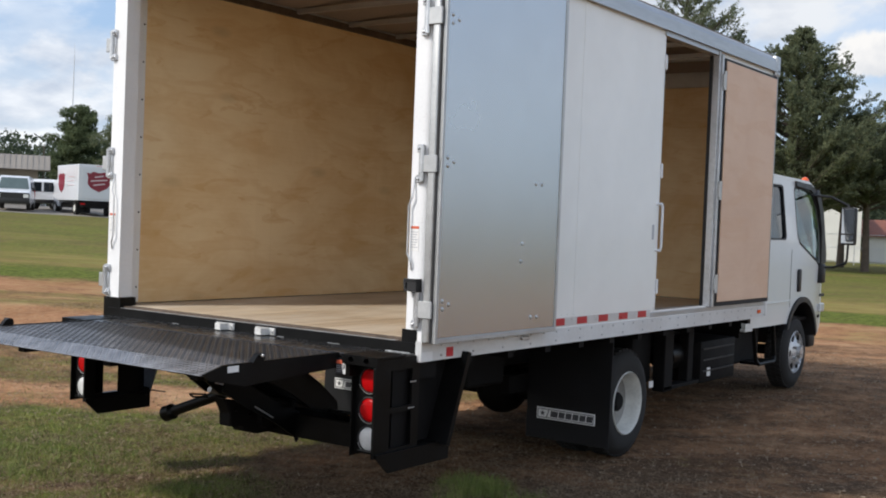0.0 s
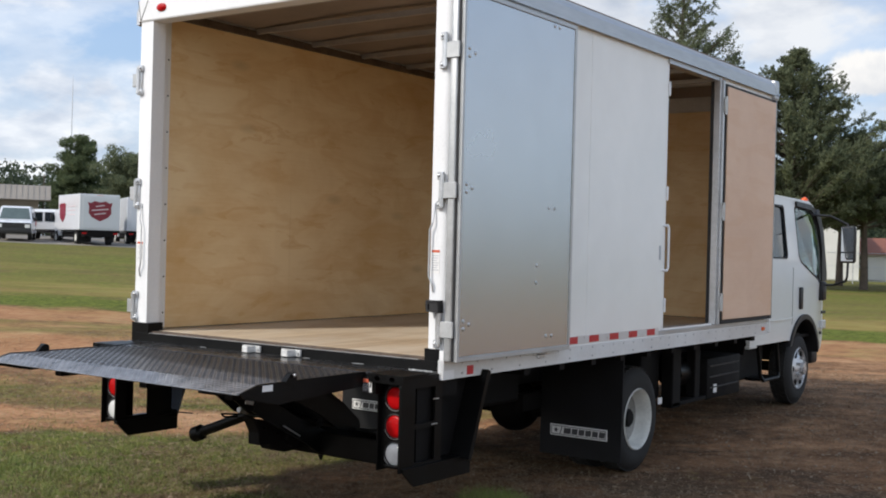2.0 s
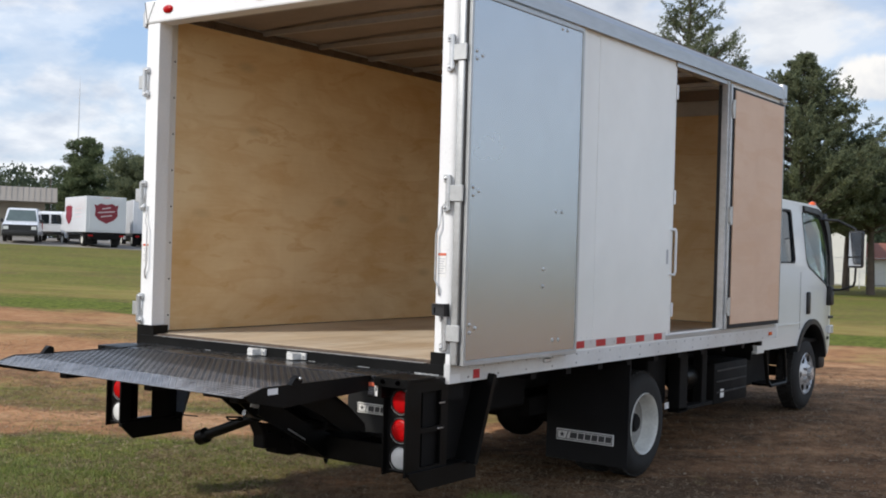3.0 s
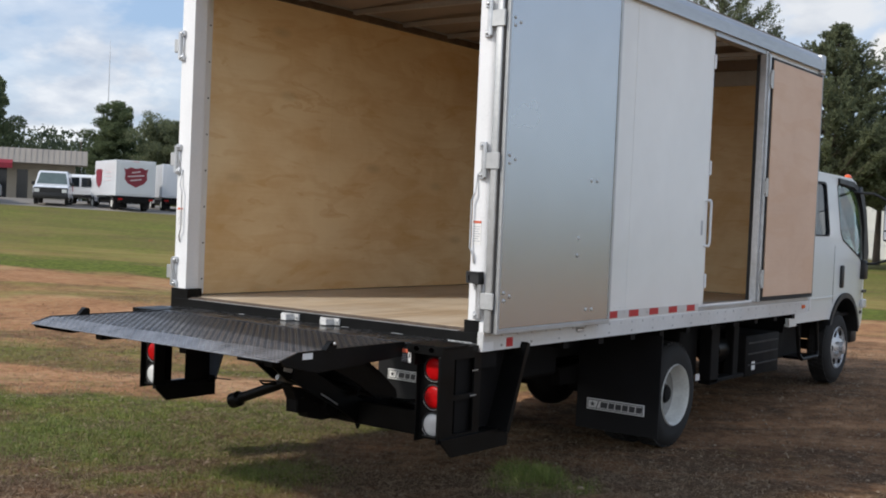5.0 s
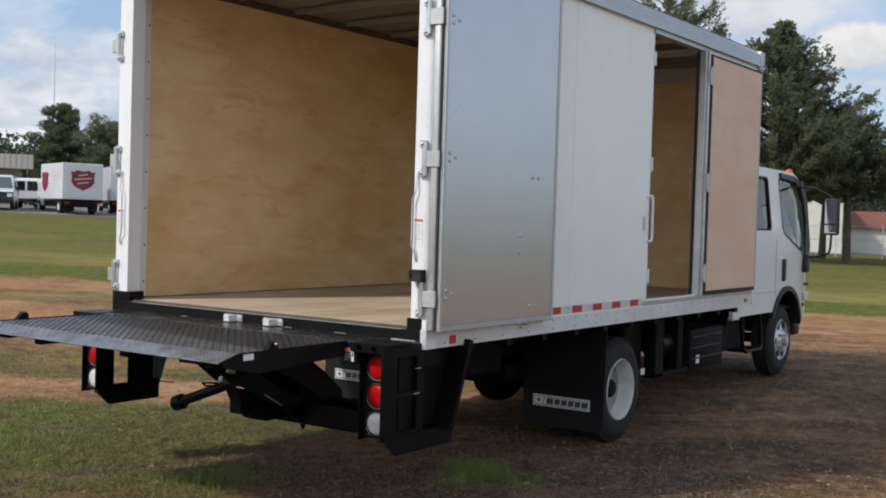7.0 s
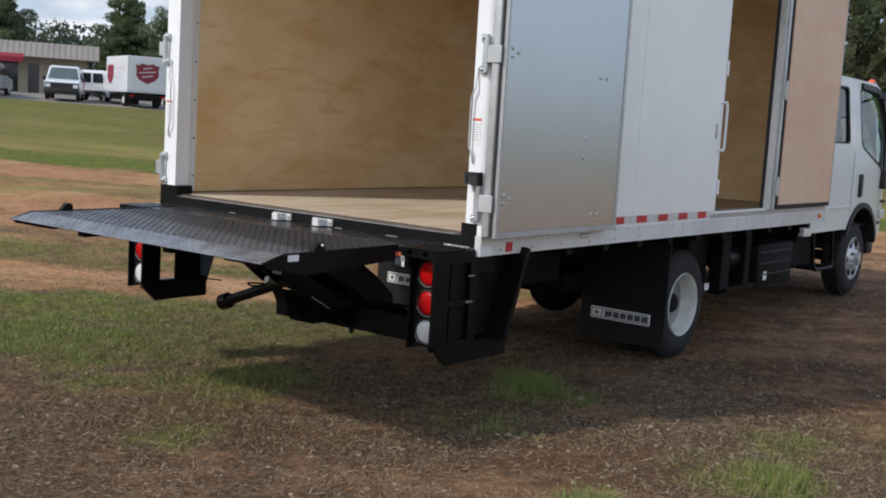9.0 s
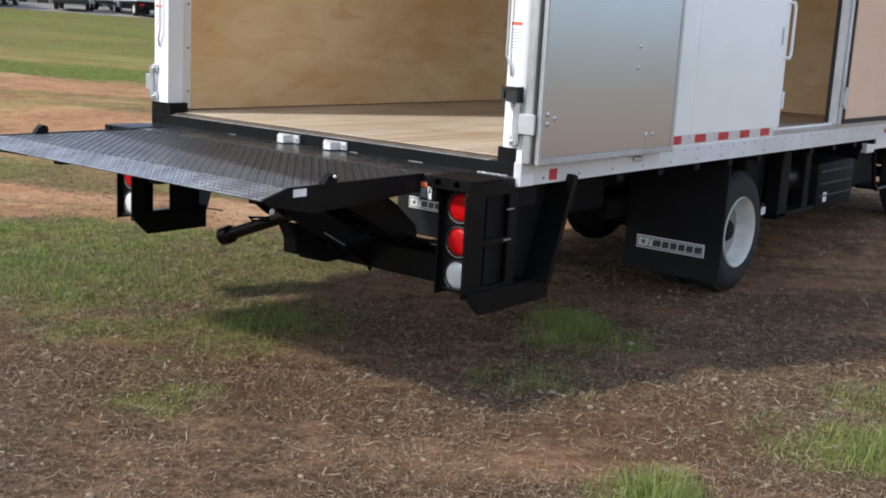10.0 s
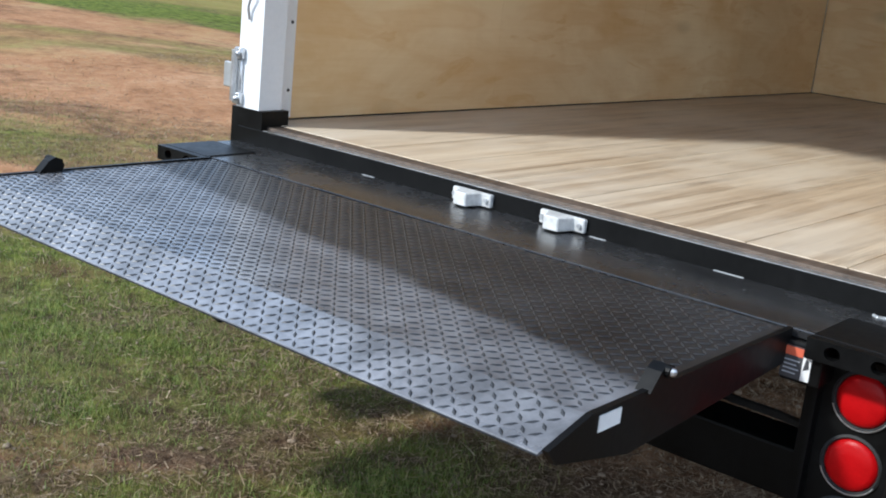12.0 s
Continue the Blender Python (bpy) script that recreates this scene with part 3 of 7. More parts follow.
    part("door_header", box(B(), 1.165, 1.235, OPEN0 - 0.01, OPEN1 + 0.03, OPEN_TOP - 0.03, OPEN_TOP + 0.008), ALU, TRUCK)
    bm = B()
    pipe(bm, [(1.215, OPEN0 - 0.03, 1.76), (1.246, OPEN0 + 0.0, 1.765), (1.252, OPEN0 + 0.005, 1.74), (1.252, OPEN0 + 0.005, 1.47), (1.246, OPEN0 + 0.0, 1.445), (1.215, OPEN0 - 0.03, 1.45)], 0.009)
    part("grab_handle", bm, WHITE_POST, TRUCK, "white bent grab handle", 40)
    for z in (1.2, 1.99, 2.73):
        part("latch_plate", box(B(), 1.2, 1.232, OPEN0 + 0.004, OPEN0 + 0.03, z - 0.05, z + 0.05, 0.004), WHITE_POST, TRUCK, "white latch keeper")
    part("data_label", box(B(), SIDE + 0.002, SIDE + 0.0035, 2.58, 2.61, 1.52, 1.62), LABEL_GREY, TRUCK)

    # the open side door, folded against the wall
    bm = B()
    box(bm, 1.228, 1.262, 3.655, 4.775, 1.03, 2.895, 0.004)
    door = part("side_door", bm, GASKET, TRUCK, "open side door with black gasket and tan wood lining")
    part("door_lining", box(B(), 1.262, 1.272, 3.672, 4.758, 1.062, 2.872, 0.002), LUAN, door, "pinkish tan wood panel")
    part("edge_trim", box(B(), 1.232, 1.268, 4.775, 4.787, 1.03, 2.9), ALU, door)

    # floor: laminated boards on a steel frame
    floor = part("cargo_floor", box(B(), -1.185, 1.185, 0.03, LENGTH - 0.002, 0.945, FLOOR - 0.004), BLACK_FLAT, TRUCK, "laminated hardwood cargo floor")
    wide = 2.33 / 9
    for k in range(9):
        x = -1.165 + k * wide
        part("plank", box(B(), x + 0.0012, x + wide - 0.0012, 0.092, LENGTH - 0.03, FLOOR - 0.006, FLOOR + 0.0, 0.0015), FLOOR_WOOD, floor)
    part("floor_edge_trim", box(B(), -1.11, 1.11, 0.029, 0.091, FLOOR - 0.03, FLOOR - 0.002, 0.002), FLOOR_EDGE, floor, "worn brown floor edge")
    bm = B()
    pipe(bm, [(0.36, 1.98, 1.0), (0.42, 2.0, 1.003), (0.45, 2.03, 1.0)], 0.006)
    scrap = tagged(mesh_object("wood_scrap", bm, LABEL_GREY), "small pale scrap lying on the cargo floor", "scrap")
    scrap.location = (0, 0, 0.004)


def build_rear_frame():
    # posts: white rear face, rounded corner, grey inner return
    for s in (-1, 1):
        bm = B()
        inner = 1.125 if s > 0 else 1.085
        pts = [(s * inner, 0.1), (s * inner, 0.0), (s * 1.185, 0.0)]
        pts += [(s * (1.185 + 0.04 * math.sin(radians(a))), 0.04 - 0.04 * math.cos(radians(a))) for a in (20, 40, 60, 80)]
        pts += [(s * 1.225, 0.06), (s * 1.225, 0.1)]
        plate(bm, pts, 1.046, 3.0, "z")
        post = part("rear_post", bm, WHITE_POST, TRUCK, "white rear corner post", 50)
        if s > 0:
            part("post_foot", box(B(), 1.195, 1.225, 0.0, 0.1, 0.888, 1.045, 0.003), WHITE_POST, post)
        part("black_foot", box(B(), s * (1.1 if s > 0 else 1.068), s * (1.193 if s > 0 else 1.224), 0.002, 0.12, 0.9, 1.045), BLACK, post, "black painted steel post foot")
        # hold-back bar on the post
        bm = B()
        x = s * 1.15
        pipe(bm, [(s * 1.15, -0.004, 1.80), (s * 1.15, -0.012, 1.75), (x, -0.02, 1.70), (x - s * 0.02, -0.02, 1.66), (x - s * 0.02, -0.02, 1.42), (x, -0.014, 1.38), (x, -0.006, 1.34)], 0.0045)
        part("hold_back_bar", bm, STEEL, post, "thin zinc hold-back bar", 40)
        # warning label
        lab = part("warning_label", box(B(), s * 1.135, s * 1.185, -0.002, 0.0, 1.435, 1.56), LABEL_WHITE, post, "white warning label with a red band")
        part("red_band", box(B(), s * 1.135, s * 1.185, -0.003, -0.0021, 1.545, 1.558), LABEL_RED, lab)
        for k in range(7):
            w = 0.042 - 0.006 * (k % 3)
            part("text_bar", box(B(), s * 1.138, s * (1.138 + w), -0.003, -0.0021, 1.527 - 0.0125 * k, 1.5305 - 0.0125 * k), LABEL_GREY, lab)
        # hinges
        for z in (1.15, 1.865, 2.585):
            bm = B()
            rod(bm, (s * 1.20, -0.016, z - 0.085), (s * 1.20, -0.016, z + 0.085), 0.013)
            for dz in (-0.075, 0.075):
                box(bm, s * 1.165, s * 1.205, -0.02, 0.0, z + dz - 0.02, z + dz + 0.02, 0.004)
            ball(bm, (s * 1.18, -0.022, z + 0.075), 0.009), ball(bm, (s * 1.18, -0.022, z - 0.075), 0.009)
            box(bm, s * 1.172, s * 1.2, -0.012, 0.0, z - 0.056, z + 0.056, 0.003)
            part("hinge", bm, STEEL, post, "zinc door hinge", 40)
            bm = B()
            box(bm, s * 1.2, s * (1.288 if s > 0 else 1.25), -0.022, -0.008, z - 0.042, z + 0.042, 0.003)
            part("hinge_strap", bm, GALV_EDGE, post, "grey metal hinge strap")
    # black latch on the right post
    bm = B()
    plate(bm, [(1.135, 1.29), (1.212, 1.30), (1.215, 1.235), (1.14, 1.24)], -0.05, 0.0, "y", [rect(1.15, 1.16, 1.25, 1.28)])
    box(bm, 1.14, 1.208, -0.055, -0.04, 1.288, 1.3, 0.002)
    part("door_latch", bm, PLASTIC, TRUCK, "black door latch bracket")
    # header with clearance lamps
    bm = B()
    box(bm, -1.225, 1.225, -0.01, 0.11, 2.955, 3.1, 0.012, 2)
    head = part("rear_header", bm, WHITE_POST, TRUCK, "white rear header beam")
    for s in (-1, 1):
        bm = beam(B(), (s * 1.222, -0.011, 3.09), (s * 1.195, -0.011, 2.962), 0.002, 0.004)
        beam(bm, (s * 1.195, -0.011, 2.962), (s * 1.13, -0.011, 3.088), 0.002, 0.004)
        part("corner_seam", bm, GASKET, head, "thin dark corner seam")
    for x in (-1.0, -0.2, 0.0, 0.2, 1.0):
        bm = B()
        ball(bm, (x, -0.012, 3.03), 0.035, 12, (1.3, 0.45, 0.75))
        part("clearance_lamp", bm, RED_LENS, head, "small red clearance lamp", 60)
    # sill: black steel channel with the wood floor behind it
    bm = B()
    box(bm, -1.19, 1.19, 0.0, 0.027, 0.89, 0.982, 0.002)
    sill = part("rear_sill", bm, BLACK, TRUCK, "glossy black steel rear sill")
    part("worn_edge", box(B(), -1.06, 1.06, 0.001, 0.028, 0.9822, 0.9845), STEEL, sill, "worn bright sill edge")
    part("lower_channel", box(B(), -1.19, 1.19, 0.03, 0.18, 0.80, 0.94), BLACK_FLAT, TRUCK, "black rear cross channel")
    for x0, x1, right in ((-0.21, -0.07, 1), (0.1, 0.245, 1)):
        bm = B()
        w = x1 - x0
        plate(bm, [(x0, 0.0), (x1, 0.0), (x1, -0.016), (x1 - 0.034, -0.016), (x1 - 0.048, -0.07), (x0 + 0.05, -0.07), (x0 + 0.026, -0.016), (x0, -0.016)], 0.934, 0.972, "z")
        bmesh.ops.bevel(bm, geom=bm.edges[:], offset=0.003, segments=1, affect="EDGES")
        bump = part("dock_bumper", bm, BUMPER, TRUCK, "pale grey rubber bumper block")
        for x in (x0 + 0.012, x1 - 0.014):
            bm = B()
            rod(bm, (x, -0.016, 0.953), (x, -0.024, 0.953), 0.007, seg=8)
            part("bolt", bm, STEEL, bump)


def build_rear_door(s):
    """A rear door swung right round, lying along the outside of the wall."""
    bm = B()
    box(bm, s * 1.232, s * 1.297, 0.0, 1.18, 0.985, 2.905, 0.004)
    if s < 0:  # the far door lies close along the wall
        bm.free()
        bm = box(B(), -1.268, -1.23, 0.07, 1.17, 0.985, 2.905, 0.004)
        return part("rear_door", bm, GALV_EDGE, TRUCK, "open rear door folded along the wall")
    door = part("rear_door", bm, GALV_EDGE, TRUCK, "open rear door with galvanised inner face")
    part("hinge_edge", box(B(), s * 1.228, s * 1.274, -0.014, 0.03, 0.985, 2.905, 0.012, 3), GALV_EDGE, door, "rounded grey hinge edge", 50)
    part("gasket", box(B(), s * 1.275, s * 1.287, -0.008, -0.001, 0.99, 2.9, 0.003), GASKET, door, "black door gasket")
    part("inner_sheet", box(B(), s * 1.297, s * 1.301, 0.022, 1.158, 1.012, 2.878, 0.001), GALV, door, "smooth galvanised metal sheet")
    bm = B()
    for y0, y1, z0, z1 in ((0.0, 0.02, 0.985, 2.905), (1.16, 1.18, 0.985, 2.905), (0.02, 1.16, 0.985, 1.01), (0.02, 1.16, 2.88, 2.905)):
        box(bm, s * 1.297, s * 1.306, y0, y1, z0, z1, 0.002)
    part("edge_frame", bm, GALV_EDGE, door, "grey metal door edge frame")
    pts = []
    for z in (1.166, 1.872, 2.57):
        pts += [(0.055, z + 0.018), (0.108, z), (0.058, z - 0.022)]
    pts = [(y, z + 0.01) for y, z in pts]
    pts += [(0.90, 1.078), (0.965, 1.076), (0.90, 1.812), (0.965, 1.812), (0.92, 2.86), (0.975, 2.86), (0.781, 1.482), (0.775, 1.385)]
    for y, z in pts:
        bm = B()
        ball(bm, (s * 1.301, y, z), 0.011, 10, (0.6, 1, 1))
        part("bolt", bm, STEEL, door, "bright bolt head", 60)


build_cargo_box()
build_rear_frame()
build_rear_door(1)
build_rear_door(-1)

# ---- tail lift ----


def tread_lugs(bm, x0, x1, y0, y1, z_of, step=0.0236):
    """Raised lens-shaped lugs of tread plate, turned by turns."""
    verts, faces = [], []
    nx, ny = int((x1 - x0) / step), int((y1 - y0) / step)
    for i in range(nx):
        for j in range(ny):
            cx, cy = x0 + (i + 0.5) * step, y0 + (j + 0.5) * step
            a = radians(45 if (i + j) % 2 else -45)
            u, w = Vector((math.cos(a), math.sin(a))), Vector((-math.sin(a), math.cos(a)))
            base = len(verts)
            for k, (p, q, h) in enumerate(((-0.0128, 0, 0), (0, -0.0038, 0), (0.0128, 0, 0), (0, 0.0038, 0), (-0.007, 0, 0.002), (0.007, 0, 0.002))):
                x, y = cx + u.x * p + w.x * q, cy + u.y * p + w.y * q
                verts.append((x, y, z_of(y) + h + 0.0003))
            faces += [(base, base + 1, base + 4), (base + 1, base + 5, base + 4), (base + 1, base + 2, base + 5), (base + 2, base + 3, base + 5), (base + 3, base + 4, base + 5), (base + 3, base, base + 4)]
    me = bpy.data.meshes.new("piece")
    me.from_pydata(verts, [], faces)
    bm.from_mesh(me)
    bpy.data.meshes.remove(me)


def platform_z(y):
    return 0.912 if y > -1.05 else 0.912 - (-1.05 - y) * 0.25


def build_platform():
    bm = B()
    prof = [(-0.295, 0.912), (-1.05, 0.912), (-1.1745, 0.8809), (-1.176, 0.876), (-1.05, 0.885), (-0.295, 0.86)]
    plate(bm, prof, -0.95, 0.94, "x")
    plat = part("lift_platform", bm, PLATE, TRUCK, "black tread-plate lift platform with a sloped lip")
    bm = B()
    tread_lugs(bm, -0.945, 0.935, -1.174, -0.3, platform_z)
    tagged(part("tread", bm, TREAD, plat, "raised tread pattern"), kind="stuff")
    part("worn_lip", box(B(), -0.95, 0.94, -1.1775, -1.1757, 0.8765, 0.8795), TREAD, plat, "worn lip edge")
    for s, x in ((1, 0.94), (-1, -0.95)):
        bm = B()
        plate(bm, [(-0.295, 0.918), (-1.05, 0.916), (-1.165, 0.884), (-1.14, 0.855), (-0.92, 0.812), (-0.295, 0.845)], x, x + s * 0.012, "x")
        part("side_plate", bm, BLACK, plat, "black side plate")
        bm = B()
        plate(bm, [(-0.885, 0.912), (-0.855, 0.945), (-0.835, 0.955), (-0.815, 0.948), (-0.808, 0.93), (-0.82, 0.9)], x - s * 0.012, x + s * 0.018, "x")
        rod(bm, (x + s * 0.016, -0.835, 0.943), (x + s * 0.026, -0.835, 0.943), 0.012)
        part("fold_stop", bm, BLACK, plat, "black fold stop ear")
        bm = B()
        ball(bm, (x + s * 0.028, -0.835, 0.943), 0.008, 8)
        part("stop_bolt", bm, STEEL, plat, "bright bolt end")
    part("data_plate", box(B(), 0.952, 0.954, -1.03, -0.965, 0.88, 0.908), LABEL_WHITE, plat, "blank white data label")
    for x in (-0.7, 0.0, 0.62):
        part("stiffener", box(B(), x - 0.03, x + 0.03, -0.92, -0.3, 0.80, 0.862, 0.004), BLACK_FLAT, plat)


def build_lift_frame():
    # fixed deck behind the platform
    bm = B()
    box(bm, -1.19, 1.0, -0.283, 0.0, 0.895, 0.914, 0.002)
    box(bm, 1.0, 1.19, -0.11, 0.0, 0.895, 0.914, 0.002)
    deck = part("fixed_deck", bm, DECK, TRUCK, "smooth glossy black fixed deck plate")
    for x0, x1 in ((-0.58, -0.53), (0.26, 0.31), (0.62, 0.70)):
        part("weld_bead", box(B(), x0, x1, -0.008, -0.002, 0.9135, 0.9155, 0.0008), GALV_EDGE, deck, "bright worn weld")
    bm = B()
    pipe(bm, [(1.02 + 0.012 * k, -0.02 - 0.005 * ((k * 5) % 3), 0.914) for k in range(14)], 0.005, 6)
    part("weld_bead", bm, GALV_EDGE, deck, "rough bright weld bead", 60)

    # lamp housings at both sides: lamps on the rear face, a long side plate on the right of each
    for P, end, win in ((1.2, 0.28, [rect(-0.2, -0.03, 0.665, 0.845), rect(-0.2, -0.03, 0.47, 0.64)]), (-0.98, 0.17, [rect(-0.225, -0.06, 0.475, 0.685)])):
        bm = B()
        Q, lamp_x = P - 0.185, P - 0.098
        zs = (0.79, 0.648, 0.508)
        holes = [[(lamp_x + 0.06 * math.cos(t), z + 0.06 * math.sin(t)) for t in np.linspace(0, 2 * math.pi, 25)[:-1]] for z in zs]
        plate(bm, rect(Q, P, 0.435, 0.875), -0.235, -0.225, "y", holes)
        house = part("lamp_housing", bm, BLACK, TRUCK, "black steel tail lamp housing")
        part("housing_side", box(B(), Q - 0.008, Q - 0.0005, -0.262, -0.05, 0.42, 0.875), BLACK, house)
        part("housing_back", box(B(), Q + 0.006, P - 0.012, -0.17, -0.164, 0.435, 0.875), BLACK_FLAT, house)
        part("housing_floor", box(B(), Q + 0.006, P - 0.012, -0.224, -0.17, 0.435, 0.442), BLACK, house)
        part("mount_post", box(B(), Q - 0.048, Q - 0.009, -0.2, -0.05, 0.42, 0.86), BLACK, house)
        bm = B()
        a, b = Q - 0.02, P + 0.012
        plate(bm, rect(a, b, 0.872, 0.917), -0.325, -0.30, "y", [[(x + 0.017 * math.cos(t), 0.895 + 0.014 * math.sin(t)) for t in np.linspace(0, 2 * math.pi, 13)[:-1]] for x in (P - 0.15, P - 0.055)])
        box(bm, a, b, -0.30, -0.1, 0.905, 0.918, 0.003)
        part("cap_channel", bm, BLACK, house, "black cap channel with two bolt holes")
        for z, mt, nm in zip(zs, (RED_LENS, RED_LENS, CLEAR_LENS), ("tail_lamp", "tail_lamp", "reverse_lamp")):
            bm = B()
            lathe(bm, [(-0.222, 0.057), (-0.232, 0.058), (-0.240, 0.053), (-0.244, 0.043), (-0.246, 0.02), (-0.2465, 0.001)], (lamp_x, 0, z), "y", 28)
            part(nm, bm, mt, house, "round red lamp lens" if mt is RED_LENS else "round white reversing lamp", 50)
            bm = B()
            lathe(bm, [(-0.224, 0.0575), (-0.238, 0.0575), (-0.241, 0.061), (-0.238, 0.066), (-0.224, 0.066)], (lamp_x, 0, z), "y", 28, False)
            part("grommet", bm, GASKET, house, "black rubber grommet", 50)
            bm = B()
            pts = [(lamp_x + 0.063 * math.cos(t), -0.2395, z + 0.063 * math.sin(t)) for t in np.linspace(radians(200), radians(330), 12)]
            pipe(bm, pts, 0.0022, 6)
            part("trim_ring", bm, STEEL, house, "thin bright arc along the ring's lower edge", 50)
        # side plate with openings, brace, step skirt
        bm = B()
        outline = [(-0.32, 0.435), (min(end, 0.03), 0.435), (min(end, 0.03), 0.905), (-0.305, 0.905), (-0.32, 0.86)]
        if P < 0:
            outline = [(-0.305, 0.435), (end, 0.45), (end, 0.72), (0.06, 0.905), (-0.285, 0.905), (-0.305, 0.86)]
        plate(bm, outline, P - 0.012, P, "x", win)
        part("side_frame", bm, BLACK, house, "black side frame plate")
        if P > 0:
            part("brace", beam(B(), (P - 0.01, 0.375, 0.9), (P - 0.01, 0.205, 0.44), 0.03, 0.15, (1, 0, 0)), BLACK, house, "black diagonal brace")
            part("gusset", plate(B(), [(0.0, 0.46), (0.2, 0.46), (0.4, 0.9), (0.0, 0.9)], P - 0.075, P - 0.063, "x"), BLACK_FLAT, house, "black gusset plate behind the brace")
            # black sheet added behind the openings, standing for the shade inside
            part("opening_backing", plate(B(), rect(-0.222, 0.02, 0.45, 0.865), P - 0.034, P - 0.026, "x"), BLACK_FLAT, house)
            for y, z in ((-0.03, 0.652), (-0.02, 0.78)):
                part("weld_bead", box(B(), P + 0.0005, P + 0.004, y - 0.03, y + 0.02, z - 0.003, z + 0.003, 0.001), STEEL, house)
        else:
            part("brace", beam(B(), (P + 0.02, 0.22, 0.72), (P + 0.02, 0.12, 0.44), 0.012, 0.075, (1, 0, 0)), BLACK, house, "black diagonal brace")
        skirt = part("step_skirt", plate(B(), [(-0.305, 0.44), (-0.215, 0.358), (end, 0.358), (end, 0.455), (-0.305, 0.455)], P + 0.001, P + 0.016, "x"), BLACK, house, "black step skirt")
        part("skirt_ledge", plate(B(), [(-0.27, 0.448), (end, 0.448), (end, 0.455), (-0.27, 0.455)], P - 0.14, P - 0.013, "x"), BLACK, house)
    # warning sticker by the right cap
    st = part("warning_sticker", box(B(), 0.945, 1.01, -0.312, -0.31, 0.817, 0.886), LABEL_DARK, TRUCK, "small red, black and white warning sticker")
    part("red_band", box(B(), 0.947, 0.99, -0.3135, -0.3121, 0.866, 0.884), LABEL_RED, st)
    part("white_band", box(B(), 0.991, 1.009, -0.3135, -0.3121, 0.818, 0.885), LABEL_WHITE, st)
    part("pictogram", plate(B(), [(0.994, 0.84), (1.006, 0.846), (1.004, 0.862), (0.998, 0.866)], -0.3145, -0.3137, "y"), LABEL_DARK, st)
    for k in range(4):
        part("text_bar", box(B(), 0.951, 0.985 - 0.006 * (k % 2), -0.3135, -0.3121, 0.854 - 0.009 * k, 0.8565 - 0.009 * k), LABEL_GREY, st)
    part("sticker_bracket", box(B(), 0.945, 1.03, -0.31, -0.2, 0.81, 0.893, 0.003), BLACK, TRUCK)

    # lower cross tube, arms, cylinder and torsion tube
    part("cross_tube", box(B(), -0.05, 1.0, 0.12, 0.28, 0.355, 0.49, 0.008, 2), BLACK, TRUCK, "black lower cross tube")
    def low(y, z):
        """Places of the linkage, set in under the body."""
        return 1.09 * y + 0.37, 1.06 * z - 0.112

    arm = [low(y, z) for y, z in ((-0.82, 0.84), (-0.25, 0.862), (-0.018, 0.75), (0.105, 0.672), (0.242, 0.56), (0.25, 0.505), (0.2, 0.47), (0.1, 0.475), (-0.1, 0.56), (-0.3, 0.62), (-0.45, 0.64), (-0.62, 0.69))]
    cy, cz = low(-0.42, 0.75)
    for x0 in (0.03, 0.14):
        bm = plate(B(), arm, x0, x0 + 0.014, "x", [[(cy + 0.06 * math.cos(t), cz + 0.03 * math.sin(t)) for t in np.linspace(0, 2 * math.pi, 17)[:-1]]])
        arm_plate = part("lift_arm", bm, BLACK, TRUCK, "black lift arm plate")
        for y, z in (low(0.19, 0.52), low(-0.66, 0.79), low(-0.12, 0.68)):
            bm = rod(B(), (x0 - 0.006, y, z), (x0 + 0.026, y, z), 0.022, seg=12)
            rod(bm, (x0 + 0.026, y, z), (x0 + 0.036, y, z), 0.012, seg=6)
            part("pivot_pin", bm, BLACK_FLAT, arm_plate, "", 40)
    upper = [(-0.40, 0.845), (-0.12, 0.815), (0.14, 0.685), (0.40, 0.505), (0.385, 0.45), (0.32, 0.44), (0.06, 0.60), (-0.18, 0.71), (-0.38, 0.76)]
    outer_arm = part("lift_arm", plate(B(), upper, 0.315, 0.331, "x"), BLACK, TRUCK, "black upper lift arm plate")
    lower = [(-0.40, 0.72), (-0.34, 0.73), (-0.05, 0.575), (0.28, 0.44), (0.29, 0.385), (0.1, 0.37), (-0.03, 0.45), (-0.3, 0.585), (-0.43, 0.66)]
    part("lift_arm", plate(B(), lower, 0.285, 0.301, "x"), BLACK, TRUCK, "black lower lift arm plate")
    part("worn_edge", beam(B(), (0.303, -0.2, 0.56), (0.303, -0.06, 0.485), 0.003, 0.007), STEEL, TRUCK, "bright worn steel edge")
    for y, z in ((-0.3, 0.72), (0.05, 0.55), (0.27, 0.46)):
        bm = rod(B(), (0.19, y, z), (0.345, y, z), 0.024, seg=14)
        rod(bm, (0.345, y, z), (0.356, y, z), 0.014, seg=6)
        part("pivot_pin", bm, BLACK_FLAT, outer_arm, "", 40)
    part("arm_mount", box(B(), 0.0, 0.2, -0.55, -0.22, 0.74, 0.862, 0.006), BLACK_FLAT, TRUCK)
    bm = B()
    for a, b in (((-0.6, 0.80), (0.2, 0.52)), ((-0.5, 0.83), (0.05, 0.66))):
        beam(bm, (0.18, *low(*a)), (0.18, *low(*b)), 0.03, 0.05)
    part("parallel_arm", bm, BLACK, TRUCK, "black parallel arm")
    bm = rod(B(), (0.092, *low(0.16, 0.46)), (0.092, *low(-0.42, 0.64)), 0.042)
    rod(bm, (0.092, *low(-0.36, 0.621)), (0.092, *low(-0.42, 0.64)), 0.048)
